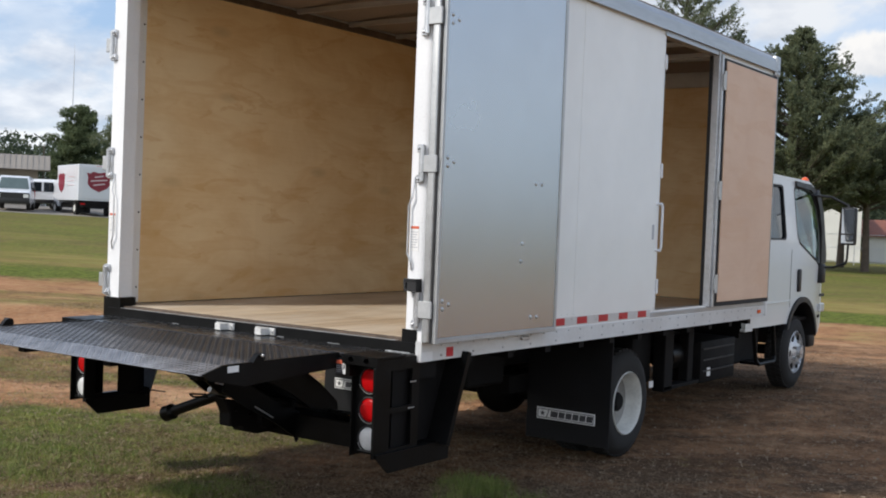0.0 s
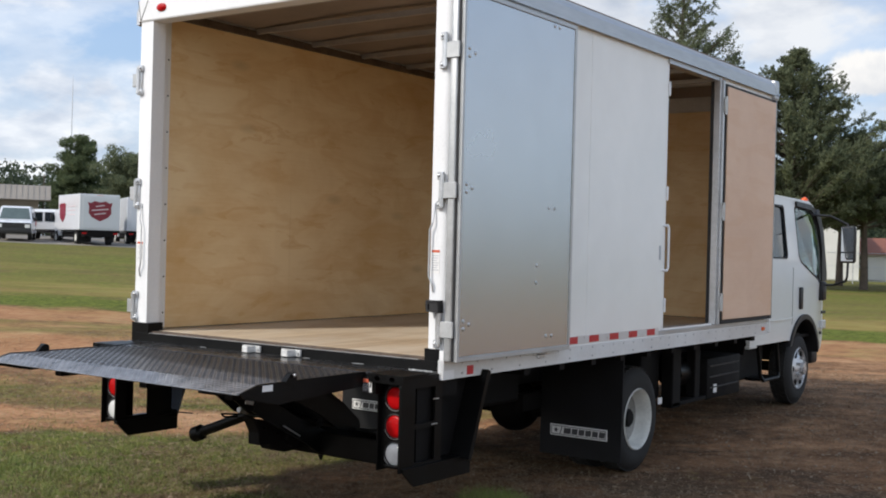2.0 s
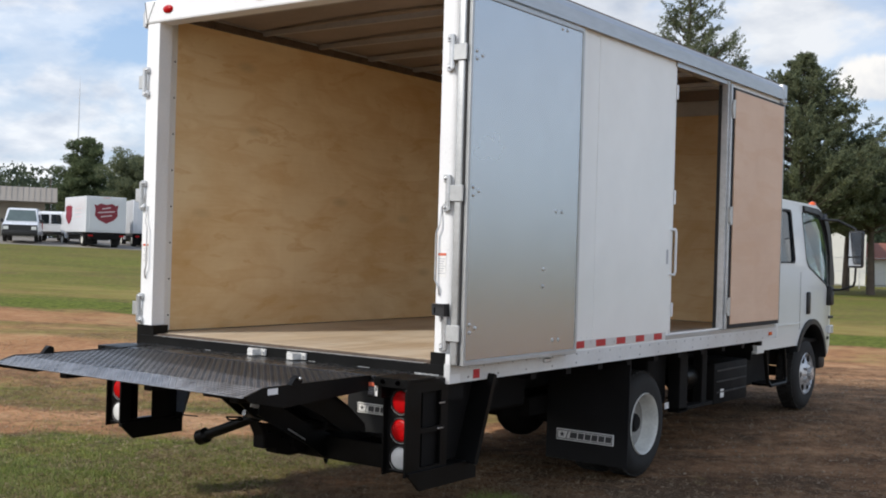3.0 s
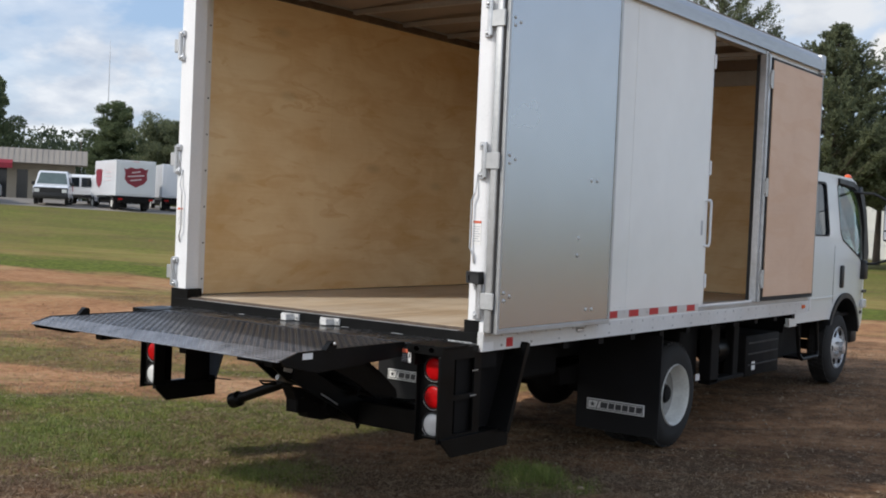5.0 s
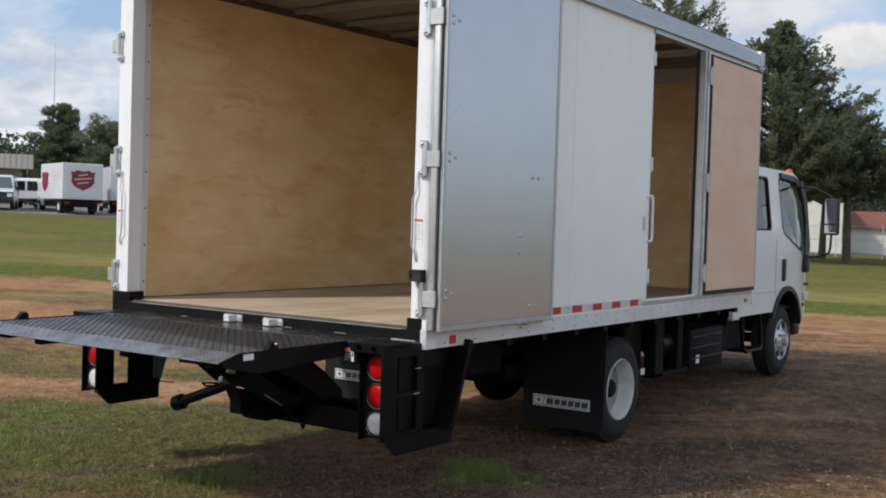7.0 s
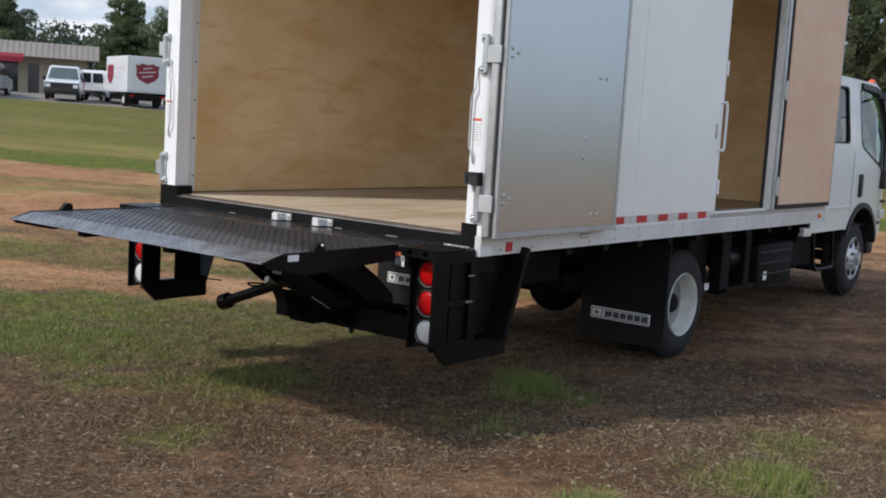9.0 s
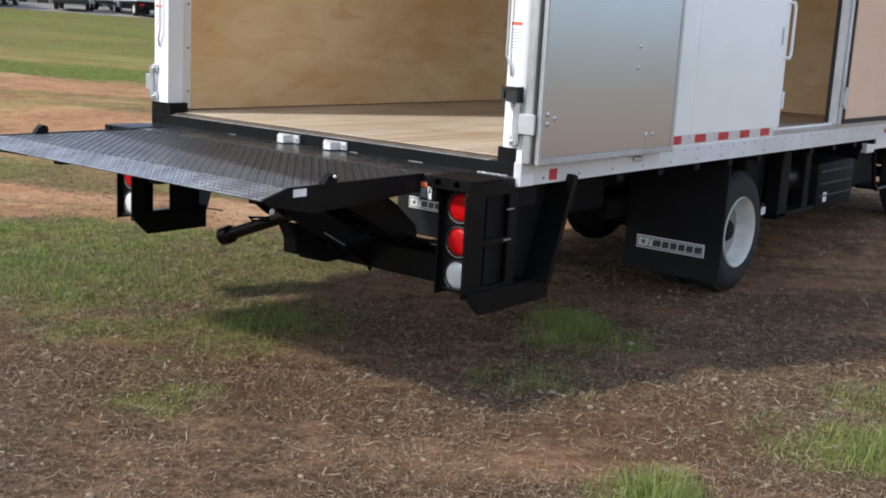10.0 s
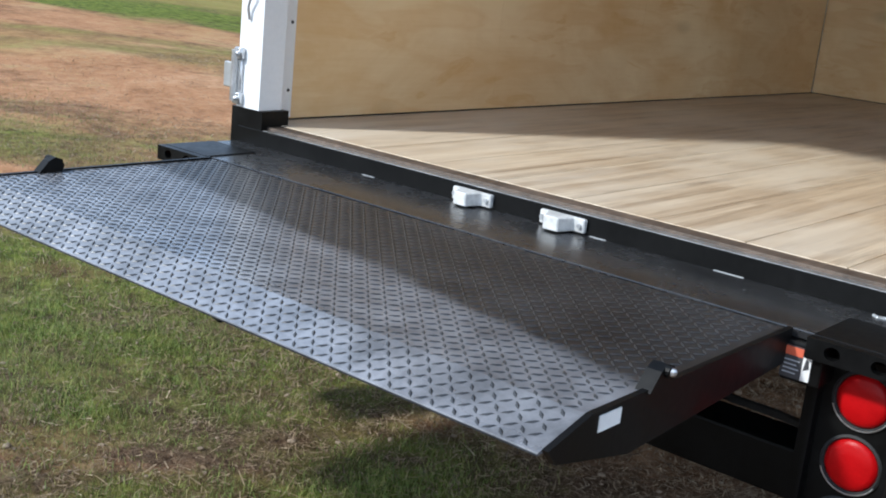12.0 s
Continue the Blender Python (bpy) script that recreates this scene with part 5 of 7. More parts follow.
before = set(TRUCK.children)
build_cab()
for ob in set(TRUCK.children) - before:  # the cab sits low on its springs
    ob.location.z -= 0.045

# ---- ground ----


def away(x, y):
    """Distance out across the field to the north-west."""
    return 7.0 + 1.13 * (-0.5 * x + 0.866 * y)


TUFTS = [(1.0, 0.98, 0.3), (0.78, 1.2, 0.22), (1.22, 0.2, 0.26), (2.45, 1.15, 0.24), (2.5, 0.45, 0.3), (2.2, -0.55, 0.2), (-1.35, 0.05, 0.9), (-0.5, -0.25, 0.7), (-0.15, -0.2, 0.45), (0.35, -0.95, 0.3), (-1.7, -0.45, 0.7), (-2.4, -0.6, 1.0), (3.2, 1.8, 0.7)]

# bands of the field, going out: distance, grass, bare clay, dry yellowed turf
BANDS = [(6.6, 0.0, 0.12, 0.0), (7.3, 0.55, 0.1, 0.05), (9.4, 0.6, 0.1, 0.1), (9.9, 0.1, 0.85, 0.0), (11.0, 0.05, 0.9, 0.0), (11.5, 0.34, 0.4, 0.25), (13.0, 0.3, 0.45, 0.25), (13.6, 0.1, 0.55, 0.2), (14.6, 0.05, 0.85, 0.1), (17.0, 0.05, 0.95, 0.1), (18.0, 0.22, 0.6, 0.45), (20.0, 0.28, 0.6, 0.3), (21.0, 0.12, 0.85, 0.15), (23.2, 0.1, 0.8, 0.2), (24.1, 0.9, 0.05, 0.0), (26.2, 0.85, 0.05, 0.1), (27.6, 0.3, 0.3, 0.75), (31.0, 0.3, 0.25, 0.8), (34.0, 0.55, 0.0, 0.55), (60.0, 0.6, 0.0, 0.45), (72.0, 0.5, 0.0, 0.3)]


def band_at(x, y):
    e = away(x, y)
    s = 0.557 * x + 0.83 * y
    e += (0.5 * noise.noise((s * 0.5, e * 0.35, 3.0)) + 0.3 * noise.noise((s * 1.7, e * 1.2, 8.0))) * min(1.0, e / 10) * (1 + 0.03 * e)
    e = min(max(e, BANDS[0][0]), BANDS[-1][0])
    for p, q in zip(BANDS, BANDS[1:]):
        if e <= q[0]:
            f = (e - p[0]) / (q[0] - p[0])
            return [u + (v - u) * f for u, v in zip(p[1:], q[1:])]
    return BANDS[-1][1:]


def open_field(x, y):
    """0 beside and under the truck, 1 out on the field on its far side."""
    return max(smooth_step(0.3, 1.0, -x), smooth_step(11.0, 13.5, y)) * smooth_step(6.4, 7.4, away(x, y))


def grass_at(x, y):
    """How much green grass covers a place, 0 to 1."""
    n = noise.noise((x * 0.55, y * 0.55, 4.0)) * 0.5 + noise.noise((x * 1.9, y * 1.9, 9.0)) * 0.35
    g = 0.0
    for cx, cy, r in TUFTS:
        q = ((x - cx) ** 2 + (y - cy) ** 2) / (r * r)
        if q < 2.2:
            g = max(g, 1 - q / 2.2)
    fine = noise.noise((x * 5.0, y * 5.0, 14.0))
    g *= 0.62 + 1.1 * n + 0.5 * fine
    o = open_field(x, y)
    if o > 0:
        far = min(1.0, away(x, y) / 40)
        wide = noise.noise((x * 0.12 - y * 0.05, y * 0.2 + x * 0.1, 1.0))
        g = max(g * (1 - 0.5 * o), o * (band_at(x, y)[0] * (1 + 1.5 * (n + 0.4 * fine) * (1 - far)) + 0.25 * far * wide))
    east = smooth_step(10.0, 14.0, x)  # unseen meadow out on the truck's near side, added for the door's reflection
    g = max(g, east * (0.6 + 0.5 * n))
    return min(1.0, max(0.0, g))


def clay_at(x, y):
    """How much bare red clay shows, 0 to 1."""
    n = noise.noise((x * 0.22, y * 0.4, 31.0)) * 0.6 + noise.noise((x * 0.9, y * 1.3, 33.0)) * 0.3
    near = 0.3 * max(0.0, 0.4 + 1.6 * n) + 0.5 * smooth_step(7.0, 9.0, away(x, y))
    near *= 1 - 0.5 * smooth_step(0.3, 1.6, y) * smooth_step(-0.8, 0.4, x) * (1 - smooth_step(9.0, 11.0, y))  # less clay beside the truck: its shade deepened in the soil colour
    o = open_field(x, y)
    out = band_at(x, y)[1] * (1 + 0.5 * n) if o > 0 else 0.0
    near = max(near, 0.8 * smooth_step(4.6, 6.5, x) * (1 - smooth_step(10.0, 14.0, x)) * (1 + n))  # unseen bare yard on the near side, added for the door's reflection
    return min(1.0, max(0.0, near + (out - near) * o))


def dry_at(x, y):
    """How much yellowed turf shows, 0 to 1."""
    o = open_field(x, y)
    n = noise.noise((x * 0.25, y * 0.3, 71.0))
    return min(1.0, max(0.0, o * (band_at(x, y)[2] + 0.3 * n))) if o > 0 else 0.0


def axis_points(lo, hi, step, grow, end):
    pts = list(np.arange(lo, hi + step / 2, step))
    s, v = step, hi
    while v < end:
        s *= grow
        v += s
        pts.append(v)
    s, v = step, lo
    while v > -end:
        s *= grow
        v -= s
        pts.insert(0, v)
    return pts


def ground_material():
    m = bpy.data.materials.new("field_soil")
    m.use_nodes = True
    nt = m.node_tree
    b = nt.nodes["Principled BSDF"]
    geo = nt.nodes.new("ShaderNodeNewGeometry")
    pos = geo.outputs["Position"]

    def noise_at(scale, detail=5.0, rough=0.6):
        n = node(nt, "ShaderNodeTexNoise", Scale=scale, Detail=detail, Roughness=rough)
        link(nt, pos, n.inputs["Vector"])
        return n.outputs["Fac"]

    n1, n2, n3 = noise_at(0.8), noise_at(7.0, 6.0, 0.7), noise_at(36.0, 5.0, 0.75)
    soil = ramp(nt, n2, [(0.32, (0.03, 0.018, 0.011)), (0.5, (0.112, 0.069, 0.04)), (0.68, (0.235, 0.158, 0.098))])
    soil = mix(nt, 0.68, soil, ramp(nt, n3, [(0.36, (0.03, 0.019, 0.012)), (0.5, (0.12, 0.078, 0.049)), (0.64, (0.26, 0.185, 0.125))]))
    soil = mix(nt, ramp(nt, n1, [(0.44, 0.0), (0.66, 0.5)]), soil, (0.14, 0.062, 0.028))
    clay = ramp(nt, n1, [(0.34, (0.3, 0.135, 0.062)), (0.5, (0.5, 0.25, 0.125)), (0.66, (0.62, 0.385, 0.225))])
    clay = mix(nt, 0.38, clay, ramp(nt, n2, [(0.34, (0.14, 0.065, 0.033)), (0.5, (0.42, 0.215, 0.105)), (0.66, (0.64, 0.42, 0.25))]))
    clay = mix(nt, 0.22, clay, ramp(nt, n3, [(0.32, (0.1, 0.045, 0.02)), (0.5, (0.32, 0.18, 0.09)), (0.68, (0.54, 0.36, 0.22))]))
    green = ramp(nt, n2, [(0.34, (0.035, 0.05, 0.008)), (0.5, (0.125, 0.16, 0.025)), (0.66, (0.22, 0.245, 0.048))])
    dry = ramp(nt, n1, [(0.3, (0.235, 0.185, 0.055)), (0.55, (0.32, 0.25, 0.085)), (0.75, (0.31, 0.275, 0.095))])
    names = ("grass", "clay", "dry")
    atts = []
    for nm in names:
        a = nt.nodes.new("ShaderNodeAttribute")
        a.attribute_name = nm
        atts.append(a.outputs["Fac"])
    broad = noise_at(1.6, 4.0, 0.6)
    # long patches drawn out along the old wheel tracks
    turn, stretch = nt.nodes.new("ShaderNodeMapping"), nt.nodes.new("ShaderNodeMapping")
    turn.inputs["Rotation"].default_value = (0, 0, radians(-40))
    stretch.inputs["Scale"].default_value = (0.35, 1.2, 1)
    link(nt, pos, turn.inputs["Vector"]), link(nt, turn.outputs[0], stretch.inputs["Vector"])
    streaks = node(nt, "ShaderNodeTexNoise", Scale=1.1, Detail=6.0, Roughness=0.62)
    link(nt, stretch.outputs[0], streaks.inputs["Vector"])
    drift = math_node(nt, "SUBTRACT", streaks.outputs["Fac"], 0.5)
    jitter = math_node(nt, "MULTIPLY", math_node(nt, "SUBTRACT", math_node(nt, "ADD", math_node(nt, "MULTIPLY", n2, 0.5), math_node(nt, "MULTIPLY", broad, 0.5)), 0.5), 1.5)
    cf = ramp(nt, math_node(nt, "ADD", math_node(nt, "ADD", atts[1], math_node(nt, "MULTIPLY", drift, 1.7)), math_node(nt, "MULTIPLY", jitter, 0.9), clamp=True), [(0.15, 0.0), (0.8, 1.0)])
    df = ramp(nt, math_node(nt, "ADD", atts[2], math_node(nt, "MULTIPLY", jitter, 0.6), clamp=True), [(0.15, 0.0), (0.85, 0.9)])
    gf = ramp(nt, math_node(nt, "ADD", math_node(nt, "SUBTRACT", atts[0], math_node(nt, "MULTIPLY", drift, 1.1)), jitter, clamp=True), [(0.2, 0.0), (0.85, 0.92)])
    col = mix(nt, gf, mix(nt, df, mix(nt, cf, soil, clay), dry), green)
    link(nt, mix(nt, 0.1, col, (0.02, 0.012, 0.006)), b.inputs["Base Color"])
    b.inputs["Roughness"].default_value = 0.95
    b.inputs["Specular IOR Level"].default_value = 0.08
    bp = node(nt, "ShaderNodeBump", Strength=1.0, Distance=0.03)
    link(nt, math_node(nt, "ADD", n2, math_node(nt, "MULTIPLY", n3, 0.5)), bp.inputs["Height"])
    link(nt, bp.outputs[0], b.inputs["Normal"])
    return m


def relief(x, y):
    r = max(0.0, 1 - (abs(x) + abs(y)) / 60)
    return r * (0.022 * noise.noise((x * 0.8, y * 0.8, 2.0)) + 0.012 * noise.noise((x * 3.1, y * 3.1, 5.0)) + 0.006 * noise.noise((x * 9.0, y * 9.0, 7.0)))


def build_ground():
    xs, ys = axis_points(-7, 5, 0.09, 1.09, 1500), axis_points(-6, 9, 0.09, 1.09, 1500)
    verts = [(x, y, ground_z(x, y) + relief(x, y) - 0.012) for y in ys for x in xs]
    w = len(xs)
    faces = [(j * w + i, j * w + i + 1, (j + 1) * w + i + 1, (j + 1) * w + i) for j in range(len(ys) - 1) for i in range(w - 1)]
    me = bpy.data.meshes.new("ground")
    me.from_pydata(verts, [], faces)
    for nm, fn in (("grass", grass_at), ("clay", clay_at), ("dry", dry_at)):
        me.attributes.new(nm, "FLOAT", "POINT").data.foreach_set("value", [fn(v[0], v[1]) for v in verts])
    for p in me.polygons:
        p.use_smooth = True
    me.materials.append(ground_material())
    tagged(new("ground", me), "rough field of brown soil, red clay and patchy grass", "ground", kind="structure")


build_ground()

# ---- distance: car park, building, vehicles, trees ----
AWAY = Vector((-0.83, 0.557))   # from the truck towards the car park
ACROSS = Vector((0.557, 0.83))  # along the front of the building


def lot_point(a, d):
    """a metres along the building front, d metres out from the camera's side."""
    p = Vector((4.6, -4.7)) + AWAY * d + ACROSS * a
    return p.x, p.y


def build_lot():
    verts, faces = [], []
    na, nd = 50, 8
    for j in range(nd + 1):
        for i in range(na + 1):
            x, y = lot_point(-70 + i * 1.7, 68.3 + j * 2.3)
            verts.append((x, y, ground_z(x, y) + (0.05 if j > 1 else 0.03 if j else -0.05)))
    w = na + 1
    faces = [(j * w + i, j * w + i + 1, (j + 1) * w + i + 1, (j + 1) * w + i) for j in range(nd) for i in range(na)]
    me = bpy.data.meshes.new("car_park")
    me.from_pydata(verts, [], faces)
    me.materials.append(surface("grey_asphalt", (0.21, 0.19, 0.165), 0.9, 0, 0.2, 0.6, 20, 0.2))
    tagged(new("road", me), "grey asphalt car park beyond the grass", "road", kind="structure")


def build_store():
    wall_m = surface("tan_block_wall", (0.34, 0.3, 0.235), 0.8, 0, 0.1, 0.8, 12, 0.1)
    roof_m = surface("tan_metal_roof", (0.29, 0.26, 0.225), 0.55, 0.1, 0.08, 0.6, 10)
    dark_m = surface("dark_store_glass", (0.02, 0.022, 0.025), 0.15, 0, 0.2, 2, 20)
    red_m = surface("dark_red_awning", (0.25, 0.015, 0.03), 0.7, 0, 0.1, 3, 30)
    e = thing("store_building", (0, 0, 0), "low tan store building with ribbed metal mansard roof", "building")
    # local: x along the front (right end at 0), y depth behind it
    bm = plate(B(), rect(-40, 0, -0.5, 2.9), 0.0, 0.25, "y", [rect(-8.6, -4.6, -0.4, 2.3), rect(-3.95, -3.2, -0.4, 2.1), rect(-13.5, -9.5, -0.4, 2.3), rect(-19, -15, 0.4, 2.2)])
    wall = part("wall", bm, wall_m, e, "tan block front wall")
    part("side_wall", box(B(), -0.25, 0.0, 0.25, 16, -0.5, 2.9), wall_m, e)
    part("back_wall", box(B(), -40, 0, 15.8, 16, -0.5, 2.9), wall_m, e)
    for a, b, t in ((-8.6, -4.6, 2.3), (-3.95, -3.2, 2.1), (-13.5, -9.5, 2.3), (-19, -15, 2.2)):
        part("door" if b - a < 1 else "window", box(B(), a, b, 0.1, 0.16, -0.4, t), dark_m, e, "dark recessed opening")
    for x in (-9.05, -13.8, -14.6):
        part("column", box(B(), x - 0.2, x + 0.2, -1.0, -0.6, -0.5, 2.8), wall_m, e)
    # mansard roof with standing ribs
    bm = plate(B(), [(-1.5, 2.55), (-1.42, 2.5), (-0.2, 3.5), (-0.2, 3.6), (-0.32, 3.6)], -40.5, 0.8, "x")
    box(bm, -40.5, 0.8, -0.3, 16.5, 3.45, 3.55)
    plate(bm, [(-1.42, 2.5), (0.0, 2.5), (0.0, 3.5), (-0.2, 3.5)], 0.72, 0.8, "x")
    roof = part("roof", bm, roof_m, e, "ribbed tan metal mansard roof")
    for k in range(96):
        x = 0.75 - k * 0.38
        part("rib", plate(B(), [(-1.53, 2.56), (-1.5, 2.55), (-0.32, 3.6), (-0.36, 3.63)], x - 0.025, x + 0.025, "x"), roof_m, roof)
    part("soffit", box(B(), -40.4, 0.7, -1.42, 0.0, 2.5, 2.56), wall_m, e)
    part("awning", plate(B(), [(-1.9, 2.1), (-1.84, 2.1), (-1.56, 2.5), (-1.56, 2.7), (-1.9, 2.45)], -8.8, -4.2, "x"), red_m, e, "dark red cloth awning")
    x, y = lot_point(1.3, 86)
    place(e, (x, y, ground_z(x, y)), math.degrees(math.atan2(ACROSS.y, ACROSS.x)))


def vehicle(name, label, category, pos, heading, prof, glass, width, paint, wheels, bumper=PLASTIC, grille=True, extra=None):
    """A parked vehicle. prof: side outline (y forward, z up); glass: outline of the side windows; wheels: their y and radius."""
    e = thing(name, (0, 0, 0), label, category, "parked vehicles")
    w = width / 2
    bm = plate(B(), prof, -w, w, "x")
    for v in bm.verts:
        t = smooth_step(0.9, 2.0, v.co.z)
        v.co.x *= 1 - 0.16 * t
    bmesh.ops.bevel(bm, geom=[ed for ed in bm.edges if abs((ed.verts[0].co - ed.verts[1].co).x) < 0.5 * w], offset=0.05, segments=2, affect="EDGES")
    part("body", bm, paint, e, "", 40)
    top = max(z for _, z in prof)
    for s in (-1, 1):
        bm = plate(B(), glass, s * w * 1.01, s * (w - 0.03), "x")
        for v in bm.verts:
            v.co.x *= 1 - 0.16 * smooth_step(0.9, 2.0, v.co.z)
        part("side_window", bm, DARK_GLASS, e)
        bm = box(B(), s * (w + 0.02), s * (w + 0.2), glass[1][0] - 0.15, glass[1][0] - 0.02, 1.15, 1.35, 0.02)
        part("door_mirror", bm, PLASTIC, e)
        for y, r in wheels:
            bm = lathe(B(), [(s * (w - 0.24), r), (s * (w - 0.04), r), (s * (w - 0.01), r * 0.9), (s * (w - 0.03), r * 0.6), (s * (w - 0.05), 0.01)], (0, y, r), "x", 20)
            wh = part("wheel", bm, RUBBER, e, "black tyre", 40)
            part("rim", lathe(B(), [(s * (w - 0.03), r * 0.6), (s * (w - 0.005), r * 0.5), (s * (w - 0.01), 0.01)], (0, y, r), "x", 16), HUBCAP, wh)
    # front and rear glass follow the outline
    gf, gr = extra["front_glass"], extra["rear_glass"]
    for nm, (a, b) in (("windscreen", gf), ("rear_window", gr)):
        (y0, z0), (y1, z1) = a, b
        out = 0.025 if nm == "windscreen" else -0.025
        for s0, s1 in ((-1, -0.1), (0.1, 1)) if extra.get("split") and nm == "rear_window" else ((-1, 1),):
            bm = B()
            vs = []
            for y, z, k in ((y0, z0, 0.9), (y1, z1, 0.86)):
                kk = k * (1 - 0.16 * smooth_step(0.9, 2.0, z))
                vs += [bm.verts.new((s0 * w * kk, y + out, z)), bm.verts.new((s1 * w * kk, y + out, z))]
            f = bm.faces.new((vs[0], vs[1], vs[3], vs[2]))
            r = bmesh.ops.extrude_face_region(bm, geom=[f])
            bmesh.ops.translate(bm, verts=[v for v in r["geom"] if isinstance(v, bmesh.types.BMVert)], vec=(0, -out * 2, 0))
            part(nm, bm, extra.get("screen", DARK_GLASS) if nm == "windscreen" else DARK_GLASS, e)
    yf, yr = max(y for y, _ in prof), min(y for y, _ in prof)
    part("front_bumper", box(B(), -w * 0.98, w * 0.98, yf - 0.15, yf + 0.1, 0.35, 0.68, 0.04, 2), bumper, e, "", 40)
    part("rear_bumper", box(B(), -w * 0.98, w * 0.98, yr - 0.08, yr + 0.12, 0.4, 0.62, 0.04, 2), bumper, e, "", 40)
    if grille:
        part("grille", box(B(), -w * (0.95 if extra.get("dark_front") else 0.62), w * (0.95 if extra.get("dark_front") else 0.62), yf - 0.1, yf + 0.02, 0.66, 1.0, 0.02), PLASTIC, e, "dark front grille")
    for s in (-1, 1):
        part("headlamp", box(B(), s * w * 0.62, s * w * 0.92, yf - 0.1, yf + 0.03, 0.7, 0.92, 0.02), CLEAR_LENS, e)
        part("tail_lamp", box(B(), s * w * 0.84, s * w * 0.97, yr - 0.02, yr + 0.1, 0.8, 1.25, 0.02), RED_LENS, e)
    x, y = pos
    return place(e, (x, y, ground_z(x, y) + 0.05), heading)


def build_vehicles():
    facing = math.degrees(math.atan2(-AWAY.y, -AWAY.x)) - 90  # +y of the model towards the field
    van = dict(prof=[(-2.6, 0.4), (2.55, 0.4), (2.7, 0.55), (2.7, 0.98), (2.5, 1.08), (1.65, 1.2), (1.0, 1.95), (0.7, 2.02), (-2.45, 2.02), (-2.6, 1.9)],
               glass=[(0.2, 1.25), (1.35, 1.25), (0.95, 1.82), (0.2, 1.82)], width=2.0, wheels=[(1.75, 0.37), (-1.6, 0.37)])
    vehicle("passenger_van", "white van with dark lower front and grille", "van", lot_point(-0.1, 73), facing - 4, paint=CAR_WHITE, extra=dict(front_glass=((1.62, 1.24), (1.03, 1.9)), rear_glass=((-2.6, 1.3), (-2.6, 1.85)), dark_front=True, screen=VAN_GLASS), **van)
    cargo = dict(prof=[(-2.7, 0.45), (2.55, 0.45), (2.7, 0.6), (2.7, 1.0), (2.5, 1.1), (1.55, 1.22), (0.95, 1.9), (0.6, 1.95), (-0.5, 1.95), (-0.62, 1.3), (-2.7, 1.3)],
                 glass=[(-0.2, 1.28), (1.25, 1.28), (0.9, 1.8), (-0.2, 1.8)], width=2.0, wheels=[(1.75, 0.38), (-1.7, 0.38)])
    small = dict(prof=[(-2.1, 0.4), (2.1, 0.4), (2.3, 0.55), (2.25, 0.95), (1.5, 1.1), (0.9, 1.8), (0.6, 1.9), (-2.0, 1.9), (-2.15, 1.75)],
                 glass=[(-1.7, 1.15), (1.1, 1.15), (0.75, 1.66), (-1.7, 1.66)], width=1.8, wheels=[(1.4, 0.33), (-1.3, 0.33)])
    vehicle("compact_van", "small white van with twin rear windows", "van", lot_point(2.35, 78), facing + 180 - 24, paint=CAR_WHITE, extra=dict(front_glass=((1.46, 1.14), (0.95, 1.74)), rear_glass=((-2.13, 1.12), (-2.13, 1.7)), split=True), **small)
    suv = dict(prof=[(-2.4, 0.4), (2.4, 0.4), (2.55, 0.6), (2.5, 0.98), (1.35, 1.1), (0.65, 1.75), (0.4, 1.84), (-2.0, 1.84), (-2.4, 1.15)],
               glass=[(-1.9, 1.18), (1.15, 1.18), (0.65, 1.66), (-1.8, 1.66)], width=1.95, wheels=[(1.5, 0.38), (-1.45, 0.38)])
    vehicle("sport_utility_car", "silver sport utility car with dark rear glass", "car", lot_point(-4.45, 72), facing + 180 - 8, paint=CAR_SILVER, extra=dict(front_glass=((1.3, 1.14), (0.7, 1.72)), rear_glass=((-2.37, 1.2), (-2.08, 1.72))), bumper=CAR_SILVER, **suv)
    vehicle("dark_car", "dark blue car parked before the store", "car", lot_point(-5.5, 76.5), facing + 180, paint=CAR_DARK, extra=dict(front_glass=((1.3, 1.14), (0.7, 1.72)), rear_glass=((-2.37, 1.2), (-2.08, 1.72))), bumper=CAR_DARK, **suv)
    vehicle("white_pickup", "white pickup truck parked at the lot's edge", "pickup", lot_point(-9.5, 71), facing + 150, paint=CAR_WHITE, extra=dict(front_glass=((1.52, 1.25), (0.98, 1.85)), rear_glass=((-0.56, 1.35), (-0.52, 1.85))), **cargo)


